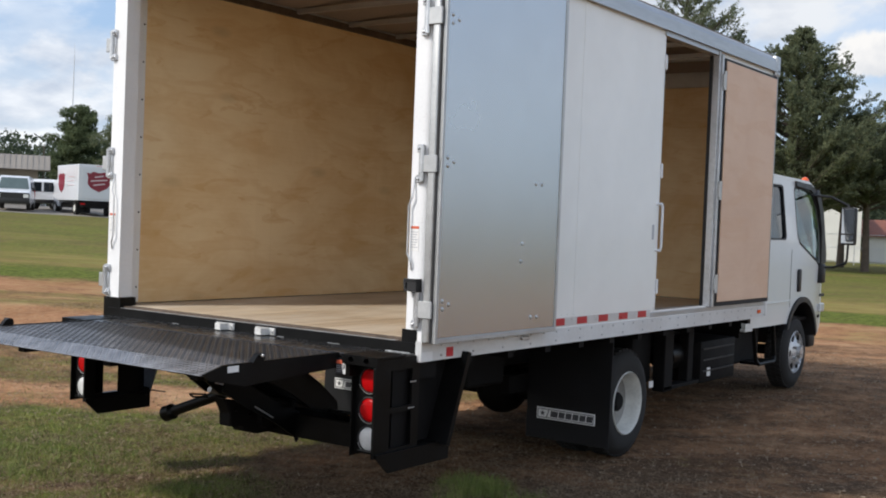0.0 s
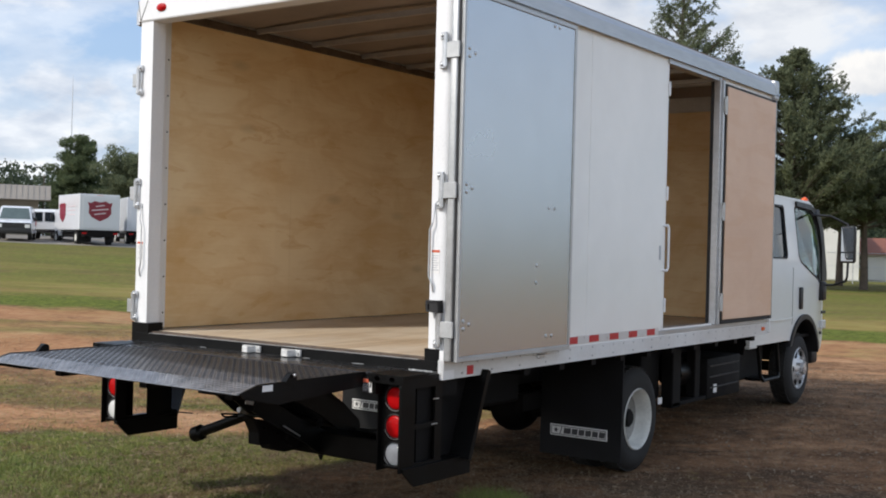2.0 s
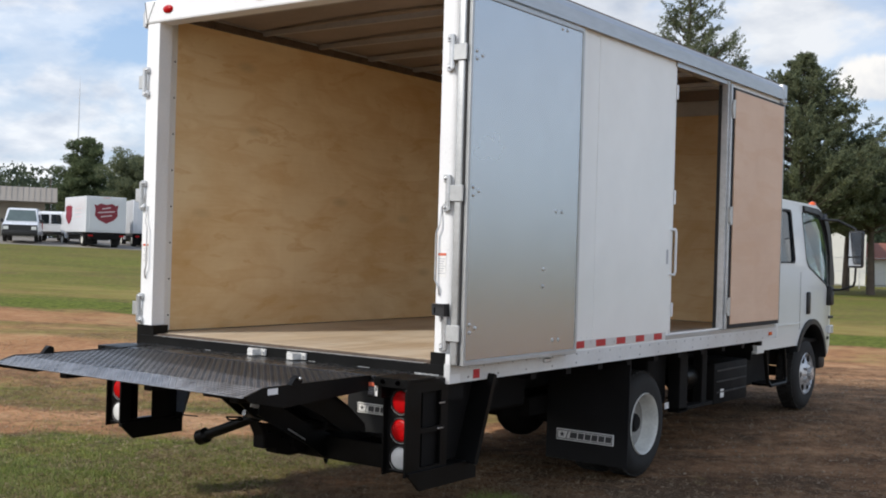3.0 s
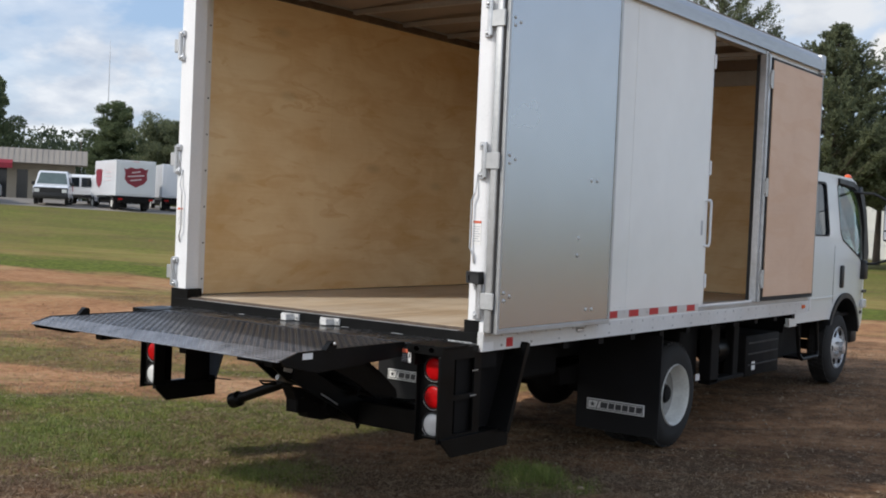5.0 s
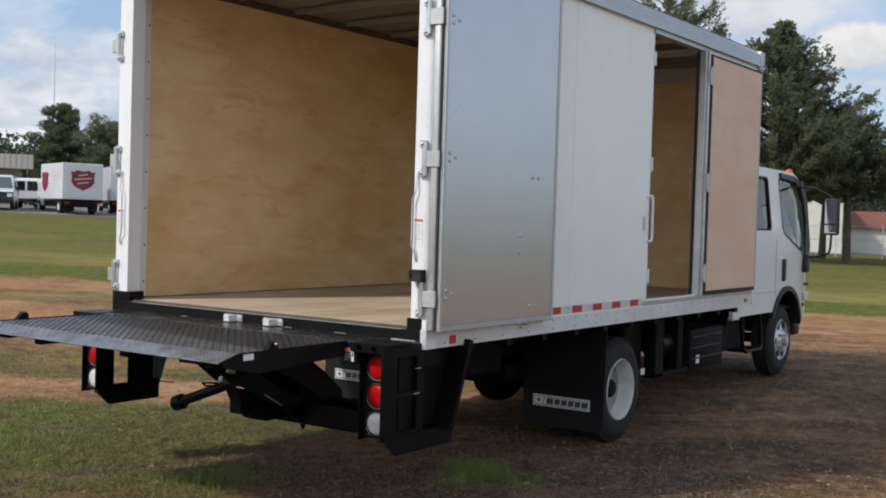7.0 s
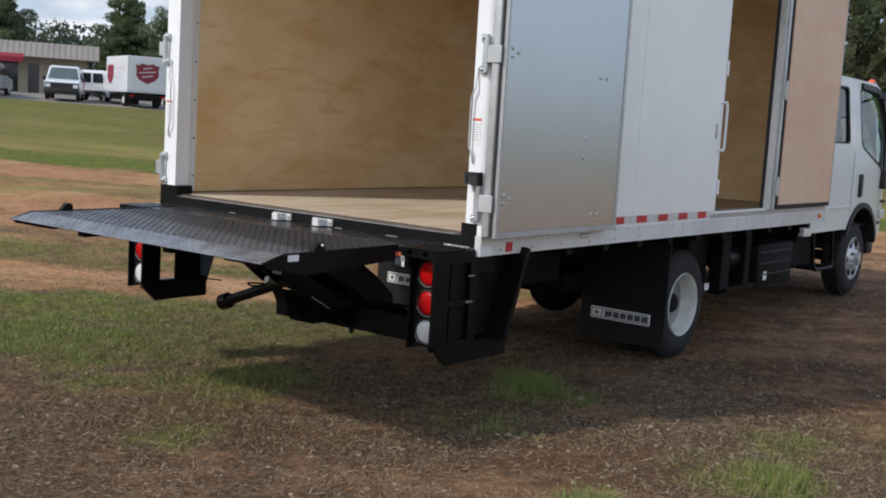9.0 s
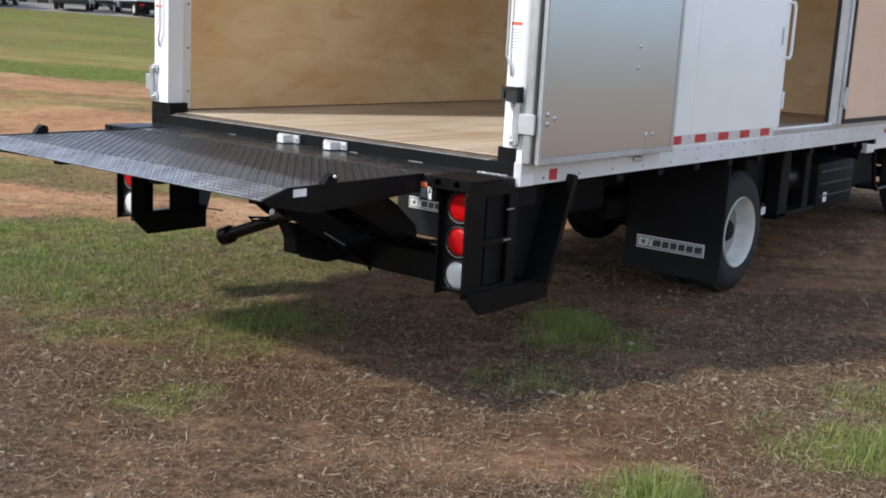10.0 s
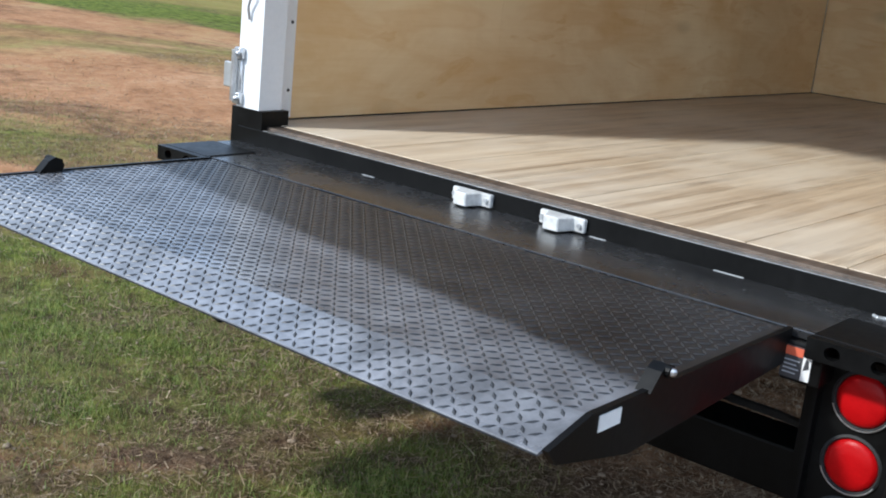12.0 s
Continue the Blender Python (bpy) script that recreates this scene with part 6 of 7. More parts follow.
def box_lorry(label, pos, heading, emblem):
    e = thing("delivery_truck", (0, 0, 0), label, "truck", "parked vehicles")
    part("cargo_box", box(B(), -1.2, 1.2, 0.0, 4.6, 0.86, 3.0, 0.03), CAR_WHITE, e, "white cargo box")
    part("rear_door", box(B(), -1.0, 1.0, -0.03, 0.0, 1.0, 2.86, 0.01), CAR_WHITE, e)
    part("rear_sill", box(B(), -1.2, 1.2, -0.06, 0.1, 0.72, 0.86, 0.01), BLACK_FLAT, e)
    part("chassis", box(B(), -0.9, 0.9, -0.1, 6.4, 0.45, 0.74, 0.02), BLACK_FLAT, e)
    part("cab", plate(B(), [(4.75, 0.5), (6.5, 0.5), (6.55, 1.2), (6.2, 2.1), (4.75, 2.2)], -1.0, 1.0, "x"), CAR_WHITE, e)
    for s in (-1, 1):
        for y in (1.2, 5.6):
            wh = part("wheel", lathe(B(), [(s * 0.8, 0.4), (s * 1.05, 0.4), (s * 1.08, 0.34), (s * 1.05, 0.2), (s * 0.98, 0.01)], (0, y, 0.4), "x", 22), RUBBER, e, "", 40)
            part("rim", lathe(B(), [(s * 1.05, 0.22), (s * 1.07, 0.18), (s * 1.03, 0.01)], (0, y, 0.4), "x", 16), RIM, wh)
        part("tail_lamp", box(B(), s * 0.8, s * 1.05, -0.14, -0.08, 0.62, 0.72), RED_LENS, e)
        part("mud_flap", box(B(), s * 0.55, s * 1.05, 0.6, 0.62, 0.15, 0.6), FLAP, e)
        part("mirror", box(B(), s * 1.15, s * 1.3, 6.0, 6.08, 1.5, 1.95, 0.02), PLASTIC, e)
    for x in (-0.12, 0.0, 0.12):
        part("clearance_lamp", box(B(), x - 0.03, x + 0.03, -0.05, -0.02, 2.92, 2.95), AMBER, e)
    if emblem:
        shield = [(1.3 * u, 1.25 * v) for u, v in ((-0.56, 0.4), (-0.42, 0.36), (-0.26, 0.46), (0.0, 0.4), (0.26, 0.46), (0.42, 0.36), (0.56, 0.4), (0.5, 0.18), (0.52, -0.12), (0.36, -0.32), (0.0, -0.5), (-0.36, -0.32), (-0.52, -0.12), (-0.5, 0.18))]
        em = part("emblem", plate(B(), [(0.0 + a, 2.02 + b) for a, b in shield], -0.045, -0.031, "y"), CRIMSON, e, "plain dark red shield")
        for k, (z, w) in enumerate(((2.33, 0.26), (2.1, 0.5), (1.86, 0.34))):
            part("pale_bar", plate(B(), [(-w, z - 0.10), (w, z - 0.0), (w, z + 0.07), (-w, z - 0.03)], -0.05, -0.0455, "y"), EMBLEM_PALE, em)
        part("side_emblem", plate(B(), [(3.6 + a, 1.95 + b) for a, b in shield], -1.215, -1.2005, "x"), CRIMSON, e, "plain dark red shield")
        for k in range(3):
            part("side_bar", box(B(), -1.215, -1.2005, 0.9, 2.2 + 0.2 * (k % 2), 2.25 - 0.25 * k, 2.31 - 0.25 * k), EMBLEM_PALE, e)
    x, y = pos
    return place(e, (x, y, ground_z(x, y) + 0.05), heading)


def foliage(name, colour, through=0.45):
    """Thin leaves: tone differs from leaf to leaf and from clump to clump, and some light comes through."""
    m = bpy.data.materials.new(name)
    m.use_nodes = True
    nt = m.node_tree
    nt.nodes.clear()
    geo = nt.nodes.new("ShaderNodeNewGeometry")
    broad = node(nt, "ShaderNodeTexNoise", Scale=0.9, Detail=3.0)
    link(nt, geo.outputs["Position"], broad.inputs["Vector"])
    f = math_node(nt, "ADD", math_node(nt, "MULTIPLY", geo.outputs["Random Per Island"], 0.45), math_node(nt, "MULTIPLY", broad.outputs["Fac"], 0.55))
    r, g, b = colour
    col = ramp(nt, f, [(0.2, (r * 0.62, g * 0.66, b * 0.7)), (0.5, colour), (0.8, (r * 1.5, g * 1.38, b * 1.2))])
    face, back, both, out = nt.nodes.new("ShaderNodeBsdfDiffuse"), nt.nodes.new("ShaderNodeBsdfTranslucent"), nt.nodes.new("ShaderNodeMixShader"), nt.nodes.new("ShaderNodeOutputMaterial")
    link(nt, col, face.inputs["Color"]), link(nt, col, back.inputs["Color"])
    both.inputs[0].default_value = through
    link(nt, face.outputs[0], both.inputs[1]), link(nt, back.outputs[0], both.inputs[2])
    link(nt, both.outputs[0], out.inputs["Surface"])
    return m


LEAF_DARK = foliage("dark_foliage", (0.165, 0.19, 0.118), 0.5)
# far and middle leaves are greyed, distance haze put into the colour
LEAF_FAR = foliage("far_foliage", (0.078, 0.1, 0.066))
LEAF_MID = foliage("green_foliage", (0.135, 0.17, 0.095), 0.5)
BARK = surface("tree_bark", (0.09, 0.07, 0.055), 0.9, 0, 0.3, 4, 40, 0.4)


def crown_mesh(rng, blobs, count, leaf):
    """Leaf blades scattered through many uneven clumps."""
    verts, faces = [], []
    weights = np.array([b[3] ** 2 for b in blobs])
    weights = weights / weights.sum()
    pick = rng.choice(len(blobs), count, p=weights)
    for k in pick:
        bx, by, bz, br = blobs[k]
        d = rng.normal(size=3)
        d /= np.linalg.norm(d)
        r = br * (0.55 + 0.5 * rng.random()) * (1 if rng.random() < 0.85 else 1.25)
        c = Vector((bx + d[0] * r, by + d[1] * r, bz + d[2] * r * 0.75))
        q = Euler((rng.random() * 6.3, rng.random() * 6.3, rng.random() * 6.3)).to_matrix()
        s = leaf * (0.6 + 0.9 * rng.random())
        n = len(verts)
        for a, b in ((-0.5, -0.2), (0.1, -0.32), (0.6, 0.05), (0.05, 0.34)):
            verts.append(c + q @ Vector((a * s, b * s, 0.08 * s * (a + b))))
        faces.append((n, n + 1, n + 2, n + 3))
    me = bpy.data.meshes.new("crown")
    me.from_pydata(verts, [], faces)
    return me


def build_tree(seed, height, spread, low, count, leaf, cone=0.6, material=None, label="", category="tree", taper=1.0, dense=0, girth=0.022):
    """A tree at the origin: a tapered trunk with limbs, and a crown of clumps on the limbs. cone: how much it narrows to the top."""
    rng = np.random.default_rng(seed)
    e = thing("tree", (0, 0, 0), label, category, "trees behind the field")
    bm = B()
    lean = rng.normal(size=2) * 0.03 * height
    at = lambda t: Vector((lean[0] * t * t, lean[1] * t * t, height * t))
    r0 = height * girth
    for k in range(8):
        a, b = k / 8 * 0.95, (k + 1) / 8 * 0.95
        rod(bm, at(a), at(b), r0 * (1 - 0.9 * a), r0 * (1 - 0.9 * b), 8, False)
    blobs = []
    n = int(16 + spread * 2.5)
    for k in range(n):
        t = low + (0.97 - low) * (k + 0.5 * rng.random()) / n
        u = ((t - low) / (1 - low)) ** taper
        reach = spread * ((1 - cone * u) * (0.55 + 0.6 * rng.random())) * (0.55 + 0.45 * min(1, u * 5 + 0.4))
        ang = k * 2.4 + rng.random()
        p0 = at(t)
        tip = p0 + Vector((math.cos(ang) * reach, math.sin(ang) * reach, reach * (0.15 + 0.35 * rng.random())))
        rod(bm, p0, tip, r0 * 0.35 * (1 - 0.7 * u), r0 * 0.08, 5, False)
        for f in (0.45, 0.75, 1.0):
            c = p0.lerp(tip, f)
            blobs.append((c.x + rng.normal() * 0.15 * spread * f, c.y + rng.normal() * 0.15 * spread * f, c.z + rng.normal() * 0.05 * spread, spread * (0.16 + 0.14 * rng.random()) * (1 - 0.65 * cone * u)))
    for k in range(dense):  # fill the body of the crown
        h = rng.random()
        u = h ** taper
        p0 = at(low + (1 - low) * h)
        r = spread * (1 - cone * u) * 0.9 * math.sqrt(rng.random())
        ang = rng.random() * 6.283
        blobs.append((p0.x + r * math.cos(ang), p0.y + r * math.sin(ang), p0.z, spread * (0.12 + 0.1 * rng.random()) * (1 - 0.7 * cone * u)))
    top = at(0.98)
    blobs.append((top.x, top.y, top.z, spread * 0.07))
    part("trunk", bm, BARK, e, "dark trunk and limbs", 60)
    me = crown_mesh(rng, blobs, count, leaf)
    me.materials.append(material)
    ob = new("crown", me)
    ob.parent = e
    return e


def build_feathered_tree(seed, height, spread, low, limbs, leaves, leaf, label, material, power=0.7, rise=0.4, girth=0.02, point=1.4):
    """A tree at the origin whose limbs end in upswept sprays of small leaves, so that its outline is fringed."""
    rng = np.random.default_rng(seed)
    e = thing("tree", (0, 0, 0), label, "tree", "trees behind the field")
    bm = B()
    lean = rng.normal(size=2) * 0.02 * height
    at = lambda t: Vector((lean[0] * t * t, lean[1] * t * t, height * t))
    r0 = height * girth
    for k in range(8):
        a, b = k / 8 * 0.97, (k + 1) / 8 * 0.97
        rod(bm, at(a), at(b), r0 * (1 - 0.93 * a), r0 * (1 - 0.93 * b), 8, False)
    sprays = []
    for k in range(limbs):
        u = (k + rng.random()) / limbs
        p0 = at(low + (0.985 - low) * u)
        reach = spread * min((1 - u) ** power, point * (1 - u)) * min(1.0, 0.62 + 3 * u) * (0.6 + 0.45 * rng.random()) + 0.08
        ang = k * 2.4 + 0.6 * rng.random()
        out = Vector((math.cos(ang), math.sin(ang), 0))
        tip = p0 + out * reach + Vector((0, 0, reach * (rise * (0.5 + rng.random()))))
        rod(bm, p0, tip, r0 * 0.28 * (1 - 0.85 * u), r0 * 0.04, 5, False)
        for j in range(int(5 + reach * 6)):
            f = 0.2 + 0.8 * rng.random() ** 0.7
            d = out * 0.7 + Vector(rng.normal(size=3) * 0.55) + Vector((0, 0, 0.55))
            long = (0.3 + 0.55 * rng.random()) * (0.45 + 0.11 * height * (1 - 0.6 * u)) * 0.5
            sprays.append((p0.lerp(tip, f), d.normalized(), long))
    sprays.append((at(0.95), Vector((0, 0, 1)), 0.05 * height))
    part("trunk", bm, BARK, e, "dark trunk and limbs", 60)
    starts, dirs = np.array([p for p, _, _ in sprays]), np.array([d for _, d, _ in sprays])
    longs = np.array([v for _, _, v in sprays])
    pick = rng.choice(len(sprays), leaves, p=longs / longs.sum())
    f = rng.random((leaves, 1)) ** 0.8
    c = starts[pick] + dirs[pick] * longs[pick][:, None] * f + rng.normal(size=(leaves, 3)) * (0.2 - 0.13 * f) * longs[pick][:, None] * 0.8
    d = dirs[pick] + rng.normal(size=(leaves, 3)) * 0.75
    d /= np.linalg.norm(d, axis=1)[:, None]
    w = np.cross(d, rng.normal(size=(leaves, 3)))
    w /= np.linalg.norm(w, axis=1)[:, None]
    size = leaf * (0.6 + 0.9 * rng.random((leaves, 1)))
    quad = np.stack([c - d * size * 0.5, c - w * size * 0.26, c + d * size * 0.6, c + w * size * 0.26], 1).reshape(-1, 3)
    me = bpy.data.meshes.new("crown")
    me.from_pydata(quad.tolist(), [], np.arange(leaves * 4).reshape(-1, 4).tolist())
    me.materials.append(material)
    ob = new("crown", me)
    ob.parent = e
    return e


def set_tree(e, x, y, turn, scale=1.0):
    c = copy_thing(e, Matrix.Translation((x, y, ground_z(x, y) - 0.05)) @ Matrix.Rotation(radians(turn), 4, "Z"))
    c.scale = (scale, scale, scale)
    return c


def build_trees():
    # large trees beyond the cab
    e = build_feathered_tree(3, 11.3, 5.7, 0.2, 320, 260000, 0.085, "tall dark green tree with a tapering feathery crown", LEAF_DARK)
    place(e, (-13.4, 48.4, 0.2), 20)
    e = build_feathered_tree(5, 15.4, 3.9, 0.2, 150, 95000, 0.08, "tall loose-crowned green tree", LEAF_DARK, 0.6, 0.7)
    place(e, (-18.0, 46.2, 0.2), 80)
    e = build_feathered_tree(6, 11.3, 2.6, 0.2, 80, 36000, 0.08, "slender green tree with upswept branches", LEAF_DARK, 0.7, 0.7)
    place(e, (-16.0, 47.4, 0.2), 10)
    e = build_feathered_tree(8, 7.4, 4.0, 0.4, 170, 110000, 0.09, "spreading dark green tree on a bare trunk", LEAF_DARK, 0.5, 0.3, 0.03)
    place(e, (-10.4, 51.3, 0.2), 0)
    set_tree(e, -6.8, 53.5, 130, 0.97)
    set_tree(e, -13.5, 58.0, 220, 1.0)
    set_tree(e, -3.0, 57.0, 40, 0.92)
    thin = build_feathered_tree(12, 4.6, 1.3, 0.45, 30, 2500, 0.14, "slim young tree with sparse crown", LEAF_MID, 0.5, 0.8)
    place(thin, (-9.3, 57.0, 0.2), 0)
    set_tree(thin, -7.8, 58.0, 70, 1.1)
    # trees behind the store
    a = build_tree(21, 9.7, 3.5, 0.2, 44000, 0.15, 0.6, LEAF_MID, dense=90, label="broad green tree behind the car park")
    place(a, (-88.0, 63.5, ground_z(-88, 63.5)), 0)
    b = build_tree(22, 8.2, 3.8, 0.15, 36000, 0.15, 0.45, LEAF_DARK, dense=120, label="round dark green tree behind the car park")
    place(b, (-80.5, 64.5, ground_z(-80.5, 64.5)), 0)
    c = build_tree(23, 12.5, 2.6, 0.3, 9000, 0.3, 0.6, LEAF_DARK, "tall narrow pine in the tree line")
    place(c, (-101, 58, ground_z(-101, 58)), 0)
    rng = np.random.default_rng(4)
    for al, d, s, src in ((-6.2, 100, 1.02, a), (-10.5, 103, 1.1, b), (-14, 99, 1.1, a), (-17, 104, 1.2, b), (-23, 100, 1.1, a), (-30, 104, 1.2, b), (13, 118, 0.85, b), (17, 116, 0.9, a), (23, 120, 0.9, b), (30, 118, 1.0, a)):
        x, y = lot_point(al, d)
        set_tree(src, x, y, rng.random() * 360, s)


def build_far_woods():
    """A deep belt of woods round the field, past counting."""
    rng = np.random.default_rng(77)
    blobs = []
    for k in range(1150):
        ang = radians(92 + 73 * rng.random())
        d = 125 + 45 * rng.random()
        x, y = 4.6 + d * math.cos(ang), -4.7 + d * math.sin(ang)
        h = 6.0 + 2.0 * noise.noise((ang * 14, 0, 3)) + 1.6 * rng.random()
        for z in (0.6, 1.8, 3.0, 4.2, 5.4, h):
            blobs.append((x + rng.normal() * 1.2, y + rng.normal() * 1.2, ground_z(x, y) + min(z, h), 1.1 + 0.7 * rng.random()))
    me = crown_mesh(rng, blobs, 240000, 0.38)
    me.materials.append(LEAF_FAR)
    tagged(new("far_woods", me), "dark green belt of woods on the horizon", "woods", kind="stuff")


def build_right_distance():
    cream = surface("white_siding", (0.62, 0.62, 0.58), 0.6, 0, 0.05, 1, 15, 0.05)
    rust = surface("rust_red_roof", (0.22, 0.08, 0.05), 0.8, 0, 0.15, 2, 20)
    e = thing("white_shed", (0, 0, 0), "plain white metal shed behind a fence", "shed")
    part("wall", box(B(), -1.6, 1.6, 0, 6, -0.3, 4.0), cream, e)
    part("roof_edge", box(B(), -1.7, 1.7, -0.1, 6.1, 4.0, 4.12), cream, e)
    part("eave_lamp", box(B(), 0.4, 0.6, -0.2, 0, 3.7, 3.85), PLASTIC, e)
    place(e, (-18.2, 73.0, 0.2), 16)
    e = thing("white_house", (0, 0, 0), "small white house with a rust-red roof", "house")
    part("wall", plate(B(), rect(-4.5, 4.5, -0.3, 1.9), 0, 0.2, "y", [rect(-0.9, 0.1, 0.5, 1.5), rect(2.0, 3.0, 0.5, 1.5)]), cream, e)
    for x in (-0.9, 2.0):
        part("window", box(B(), x, x + 1.0, 0.08, 0.12, 0.5, 1.5), DARK_GLASS, e)
    for x in (-4.5, 4.3):
        part("side_wall", box(B(), x, x + 0.2, 0.2, 7, -0.3, 1.9), cream, e)
    part("roof", plate(B(), [(-0.4, 1.85), (3.5, 2.95), (7.4, 1.85), (7.4, 2.0), (3.5, 3.1), (-0.4, 2.0)], -4.8, 4.8, "x"), rust, e, "rust-red pitched roof")
    place(e, (-13.0, 78.0, 0.2), 16)
    e = thing("chain_link_fence", (0, 0, 0), "grey chain-link fence with steel posts", "fence")
    for k in range(12):
        bm = rod(B(), (k * 2.6, 0, -0.2), (k * 2.6, 0, 1.9), 0.035, seg=6)
        part("post", bm, STEEL, e)
    for z in (0.15, 1.0, 1.8):
        part("rail", rod(B(), (0, 0, z), (28.6, 0, z), 0.02, seg=5), STEEL, e)
    bm = B()
    for k in range(143):
        beam(bm, (k * 0.2, 0.0, 0.1), (k * 0.2, 0.0, 1.8), 0.006, 0.006, (1, 0, 0))
    tagged(part("mesh_wire", bm, STEEL, e), kind="stuff")
    place(e, (-17.0, 63.5, 0.25), 14)


def build_mast():
    e = thing("radio_mast", (0, 0, 0), "thin grey radio mast on the skyline", "mast")
    bm = rod(B(), (0, 0, 0), (0, 0, 21), 0.12, 0.06, 6)
    part("pole", bm, STEEL, e)
    part("tip", rod(B(), (0, 0, 21), (0, 0, 22.5), 0.03, 0.02, 5), STEEL, e)
    place(e, (-124.6, 89.7, 1.4), 0)
    e = thing("street_lamp", (0, 0, 0), "pale lamp on a thin pole before the trees", "street lamp")
    part("pole", rod(B(), (0, 0, 0), (0, 0, 4.9), 0.06, 0.05, 6), BARK, e)
    part("lamp_head", ball(B(), (0, 0, 5.0), 0.17, 10, (1, 1, 0.8)), LABEL_WHITE, e, "pale lamp head", 60)
    x, y = lot_point(1.85, 97)
    place(e, (x, y, ground_z(x, y)), 0)


build_lot()
build_store()
build_vehicles()
face = math.degrees(math.atan2(AWAY.y, AWAY.x)) - 90
box_lorry("white delivery truck with a dark red shield emblem", lot_point(4.5, 70), face + 13, True)
box_lorry("plain white delivery truck", lot_point(7.6, 74), face + 4, False)
build_trees()
build_far_woods()
build_right_distance()
build_mast()

# ---- grass blades, straw and stones ----


def scatter_grass():
    rng = np.random.default_rng(11)
    verts, faces = [], []

    def blade(x, y, h, wide, bend):
        z = ground_z(x, y) + relief(x, y) - 0.016
        a = rng.random() * 6.283
        dx, dy = math.cos(a), math.sin(a)
        n = len(verts)
        b = rng.random() * 6.283
        lx, ly = math.cos(b) * bend * h, math.sin(b) * bend * h
        mx, my, u = x + lx * 0.35, y + ly * 0.35, wide * 0.8
        verts.extend(((x - dx * wide, y - dy * wide, z), (x + dx * wide, y + dy * wide, z), (mx + dx * u, my + dy * u, z + h * 0.62), (mx - dx * u, my - dy * u, z + h * 0.62), (x + lx, y + ly, z + h * (1 - 0.3 * bend))))
        faces.append((n, n + 1, n + 2, n + 3))
        faces.append((n + 3, n + 2, n + 4))

    for cx, cy, r in TUFTS:
        for k in range(int(24000 * r * r) + 1800):
            q, a = r * 1.25 * math.sqrt(rng.random()), rng.random() * 6.283
            x, y = cx + q * math.cos(a), cy + q * math.sin(a)
            g = grass_at(x, y)
            if rng.random() < g * g * (0.85 if cx > 0.5 else 1.1):
                blade(x, y, (0.010 + 0.03 * rng.random()) * (0.45 + 0.8 * g) * (3.0 if r <= 0.5 and cx > 0.5 else 1.5), 0.0006 + 0.0007 * rng.random(), 0.25 + 0.8 * rng.random())
    for k in range(60000):
        x, y = -9 + 13 * rng.random(), -5.5 + 14 * rng.random()
        if rng.random() < grass_at(x, y) * 0.9:
            blade(x, y, 0.01 + 0.03 * rng.random(), 0.0009 + 0.0008 * rng.random(), 0.3 + 0.6 * rng.random())
    for k in range(150000):
        x, y = -9 + 8 * rng.random(), -2.5 + 6 * rng.random()
        if rng.random() < grass_at(x, y):
            blade(x, y, 0.01 + 0.028 * rng.random(), 0.0009 + 0.0008 * rng.random(), 0.4 + 0.6 * rng.random())
    me = bpy.data.meshes.new("grass")
    me.from_pydata(verts, [], faces)
    m = bpy.data.materials.new("grass_blades")
    m.use_nodes = True
    nt = m.node_tree
    b = nt.nodes["Principled BSDF"]
    geo = nt.nodes.new("ShaderNodeNewGeometry")
    link(nt, ramp(nt, geo.outputs["Random Per Island"], [(0.0, (0.085, 0.13, 0.025)), (0.5, (0.155, 0.21, 0.04)), (0.8, (0.22, 0.25, 0.055)), (1.0, (0.33, 0.28, 0.11))]), b.inputs["Base Color"])
    b.inputs["Roughness"].default_value = 0.7
    me.materials.append(m)
    tagged(new("grass", me), "patchy green field grass in low tufts", "grass", kind="stuff")


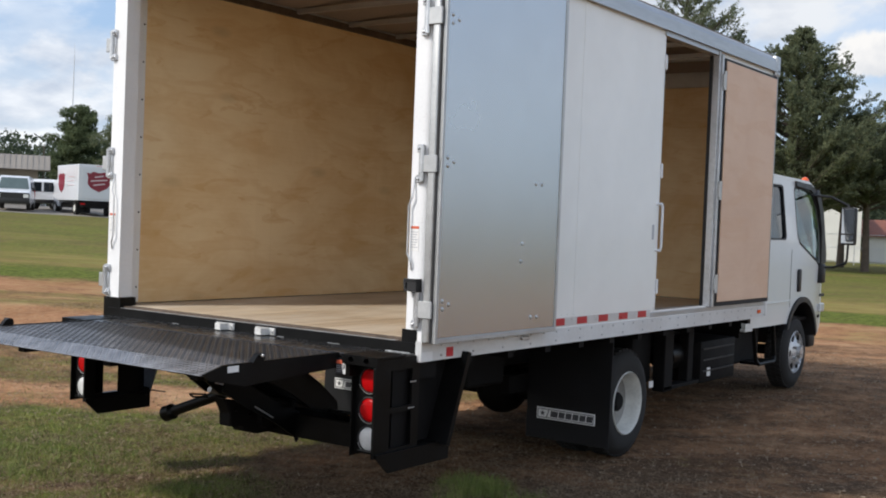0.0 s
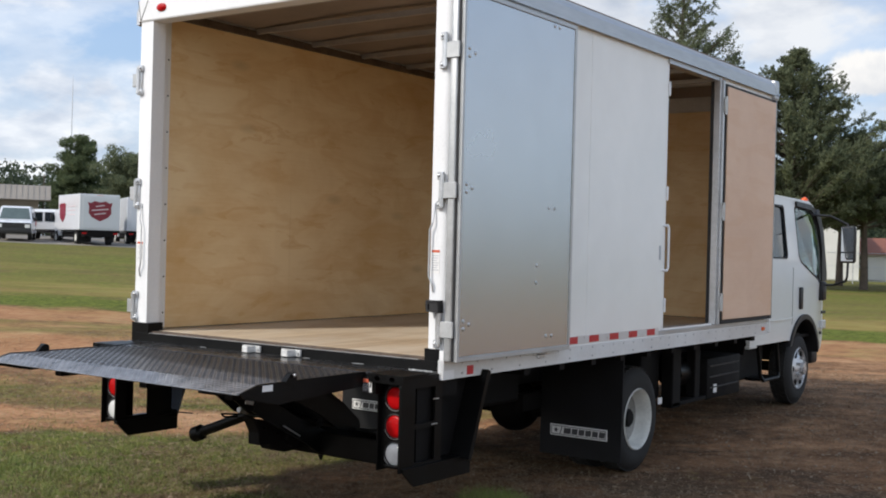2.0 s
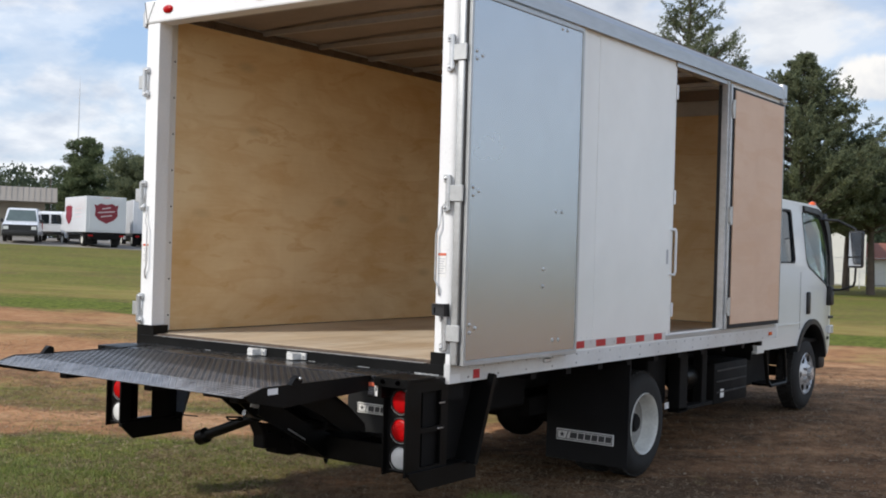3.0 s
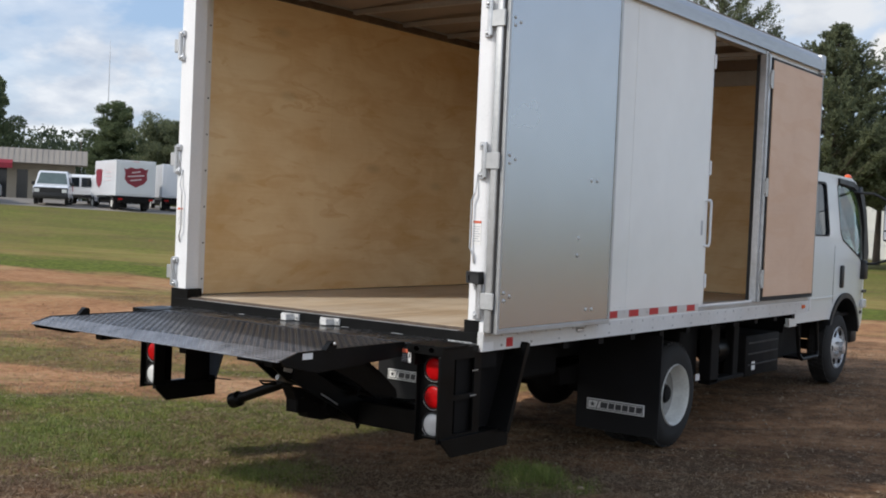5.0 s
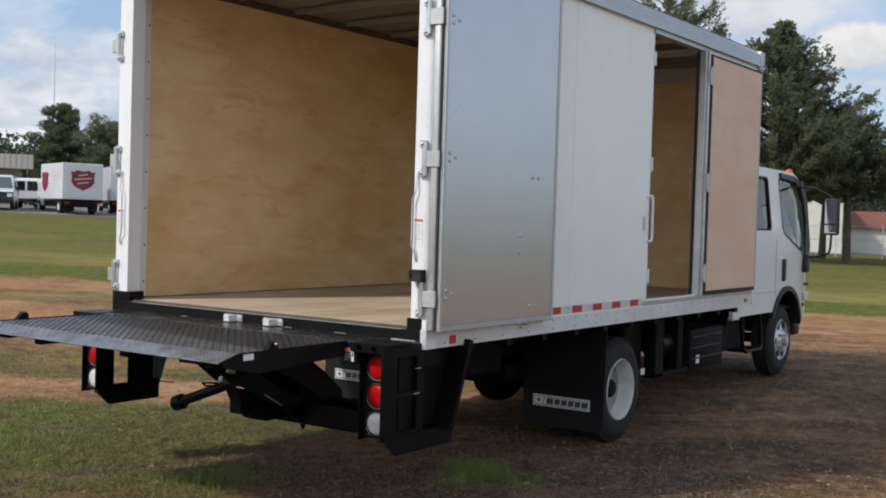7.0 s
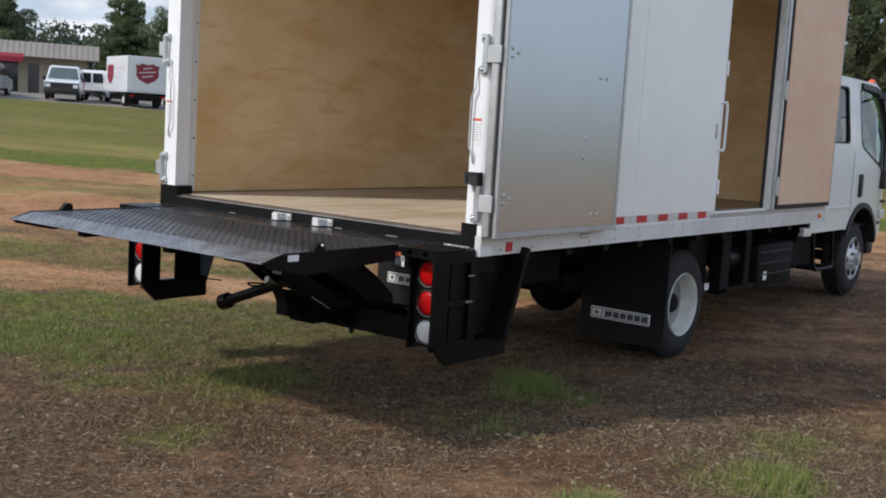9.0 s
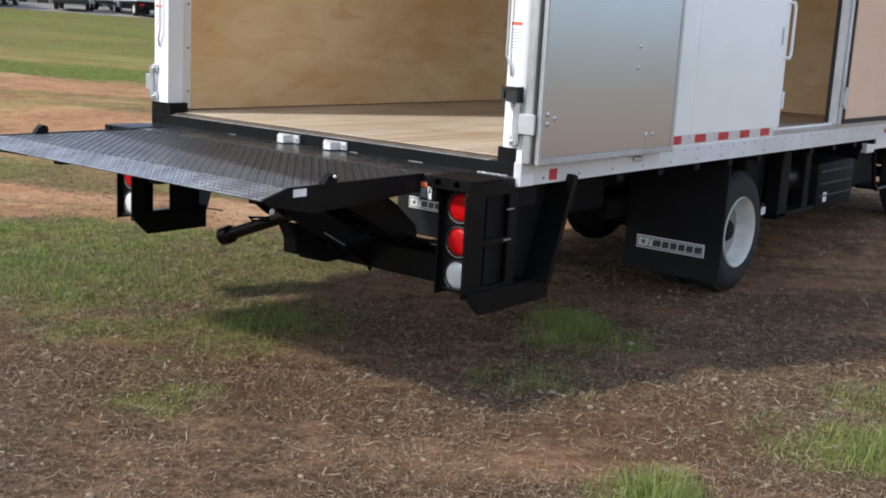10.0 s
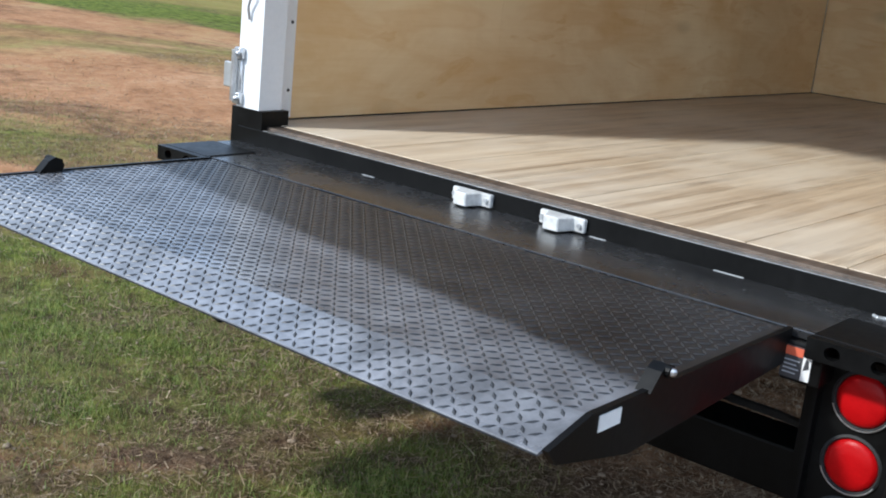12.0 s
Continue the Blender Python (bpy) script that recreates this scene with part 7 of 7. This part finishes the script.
def scatter_straw():
    rng = np.random.default_rng(12)
    verts, faces = [], []
    for k in range(400000):
        x, y = (-2.2 + 6.4 * rng.random(), -2.8 + 5.6 * rng.random()) if k < 260000 else (-10 + 14 * rng.random(), -1.5 + 12 * rng.random())
        if k < 260000 and rng.random() < 0.75 * smooth_step(0.9, 2.6, y) * smooth_step(-0.5, 0.5, x):
            continue
        if 0.5 * noise.noise((x * 1.4, y * 1.4, 50.0)) + 0.6 * noise.noise((x * 5.5, y * 5.5, 57.0)) + rng.random() * 0.9 < 0.3:
            continue
        if rng.random() < 0.7 and clay_at(x, y) > 0.75:
            continue
        z = ground_z(x, y) + relief(x, y) - 0.01 + 0.008 * rng.random()
        a, l, w = rng.random() * 6.283, 0.004 + 0.022 * rng.random() ** 2, 0.00035 + 0.0005 * rng.random()
        if k >= 260000:  # coarser litter and leaf bits farther out
            l, w = l * 1.5, w * 2.6
        dx, dy, t = math.cos(a) * l, math.sin(a) * l, rng.normal() * 0.008
        n = len(verts)
        verts.extend(((x - dx - dy / l * w, y - dy + dx / l * w, z - t), (x - dx + dy / l * w, y - dy - dx / l * w, z - t), (x + dx + dy / l * w, y + dy - dx / l * w, z + t), (x + dx - dy / l * w, y + dy + dx / l * w, z + t + 0.002)))
        faces.append((n, n + 1, n + 2, n + 3))
    me = bpy.data.meshes.new("straw")
    me.from_pydata(verts, [], faces)
    m = bpy.data.materials.new("dry_straw")
    m.use_nodes = True
    nt = m.node_tree
    b = nt.nodes["Principled BSDF"]
    geo = nt.nodes.new("ShaderNodeNewGeometry")
    link(nt, ramp(nt, geo.outputs["Random Per Island"], [(0.0, (0.058, 0.036, 0.021)), (0.35, (0.16, 0.107, 0.064)), (0.7, (0.265, 0.19, 0.118)), (0.93, (0.33, 0.25, 0.16)), (1.0, (0.44, 0.35, 0.24))]), b.inputs["Base Color"])
    b.inputs["Roughness"].default_value = 0.8
    me.materials.append(m)
    tagged(new("straw", me), "loose dry straw and mown stems on soil", "straw", kind="stuff")


def stone(name, x, y, r, seed, label, category, group):
    rng = np.random.default_rng(seed)
    bm = B()
    bmesh.ops.create_icosphere(bm, subdivisions=2, radius=r)
    for v in bm.verts:
        v.co *= 1 + 0.5 * noise.noise(v.co / r * 1.9 + Vector((seed, 0, 0)))
        v.co.z *= 0.6
    ob = mesh_object(name, bm, STONE, 60)
    ob.location = (x, y, ground_z(x, y) + relief(x, y) - 0.012 + r * 0.3)
    ob.rotation_euler = (0, 0, rng.random() * 6)
    return tagged(ob, label, category, group)


STONE = surface("pale_field_stone", (0.29, 0.22, 0.155), 0.9, 0, 0.2, 20, 90, 0.3)
for k, (x, y, r) in enumerate(((1.21, 1.1, 0.03), (1.59, 0.09, 0.02), (1.33, 0.1, 0.02), (1.38, 0.12, 0.026), (1.44, 0.12, 0.018), (1.80, 0.83, 0.022), (1.88, 0.87, 0.018), (1.98, -0.24, 0.016), (0.94, -1.87, 0.021), (-1.23, -0.81, 0.02), (2.05, 0.55, 0.014), (1.1, -0.45, 0.014), (0.3, -1.0, 0.016), (-0.3, -1.35, 0.02))):
    stone("stone", x, y, r * 0.72, 60 + k, "small pale stone lying on the soil", "stone", "stones on the soil")


def scatter_gravel():
    rng = np.random.default_rng(15)
    bm = B()
    for k in range(3400):
        x, y = -2 + 7 * rng.random(), -3 + 12 * rng.random()
        r = 0.003 + 0.011 * rng.random() ** 3
        m = Matrix.Translation((x, y, ground_z(x, y) + relief(x, y) - 0.01)) @ Matrix.Rotation(rng.random() * 6, 4, "Z") @ Matrix.Diagonal((r * 1.3, r, r * 0.7, 1))
        bmesh.ops.create_icosphere(bm, subdivisions=1, radius=1, matrix=m)
    tagged(mesh_object("gravel", bm, STONE), "fine pale gravel bits in the soil", "gravel", kind="stuff")


scatter_grass()
scatter_straw()
scatter_gravel()
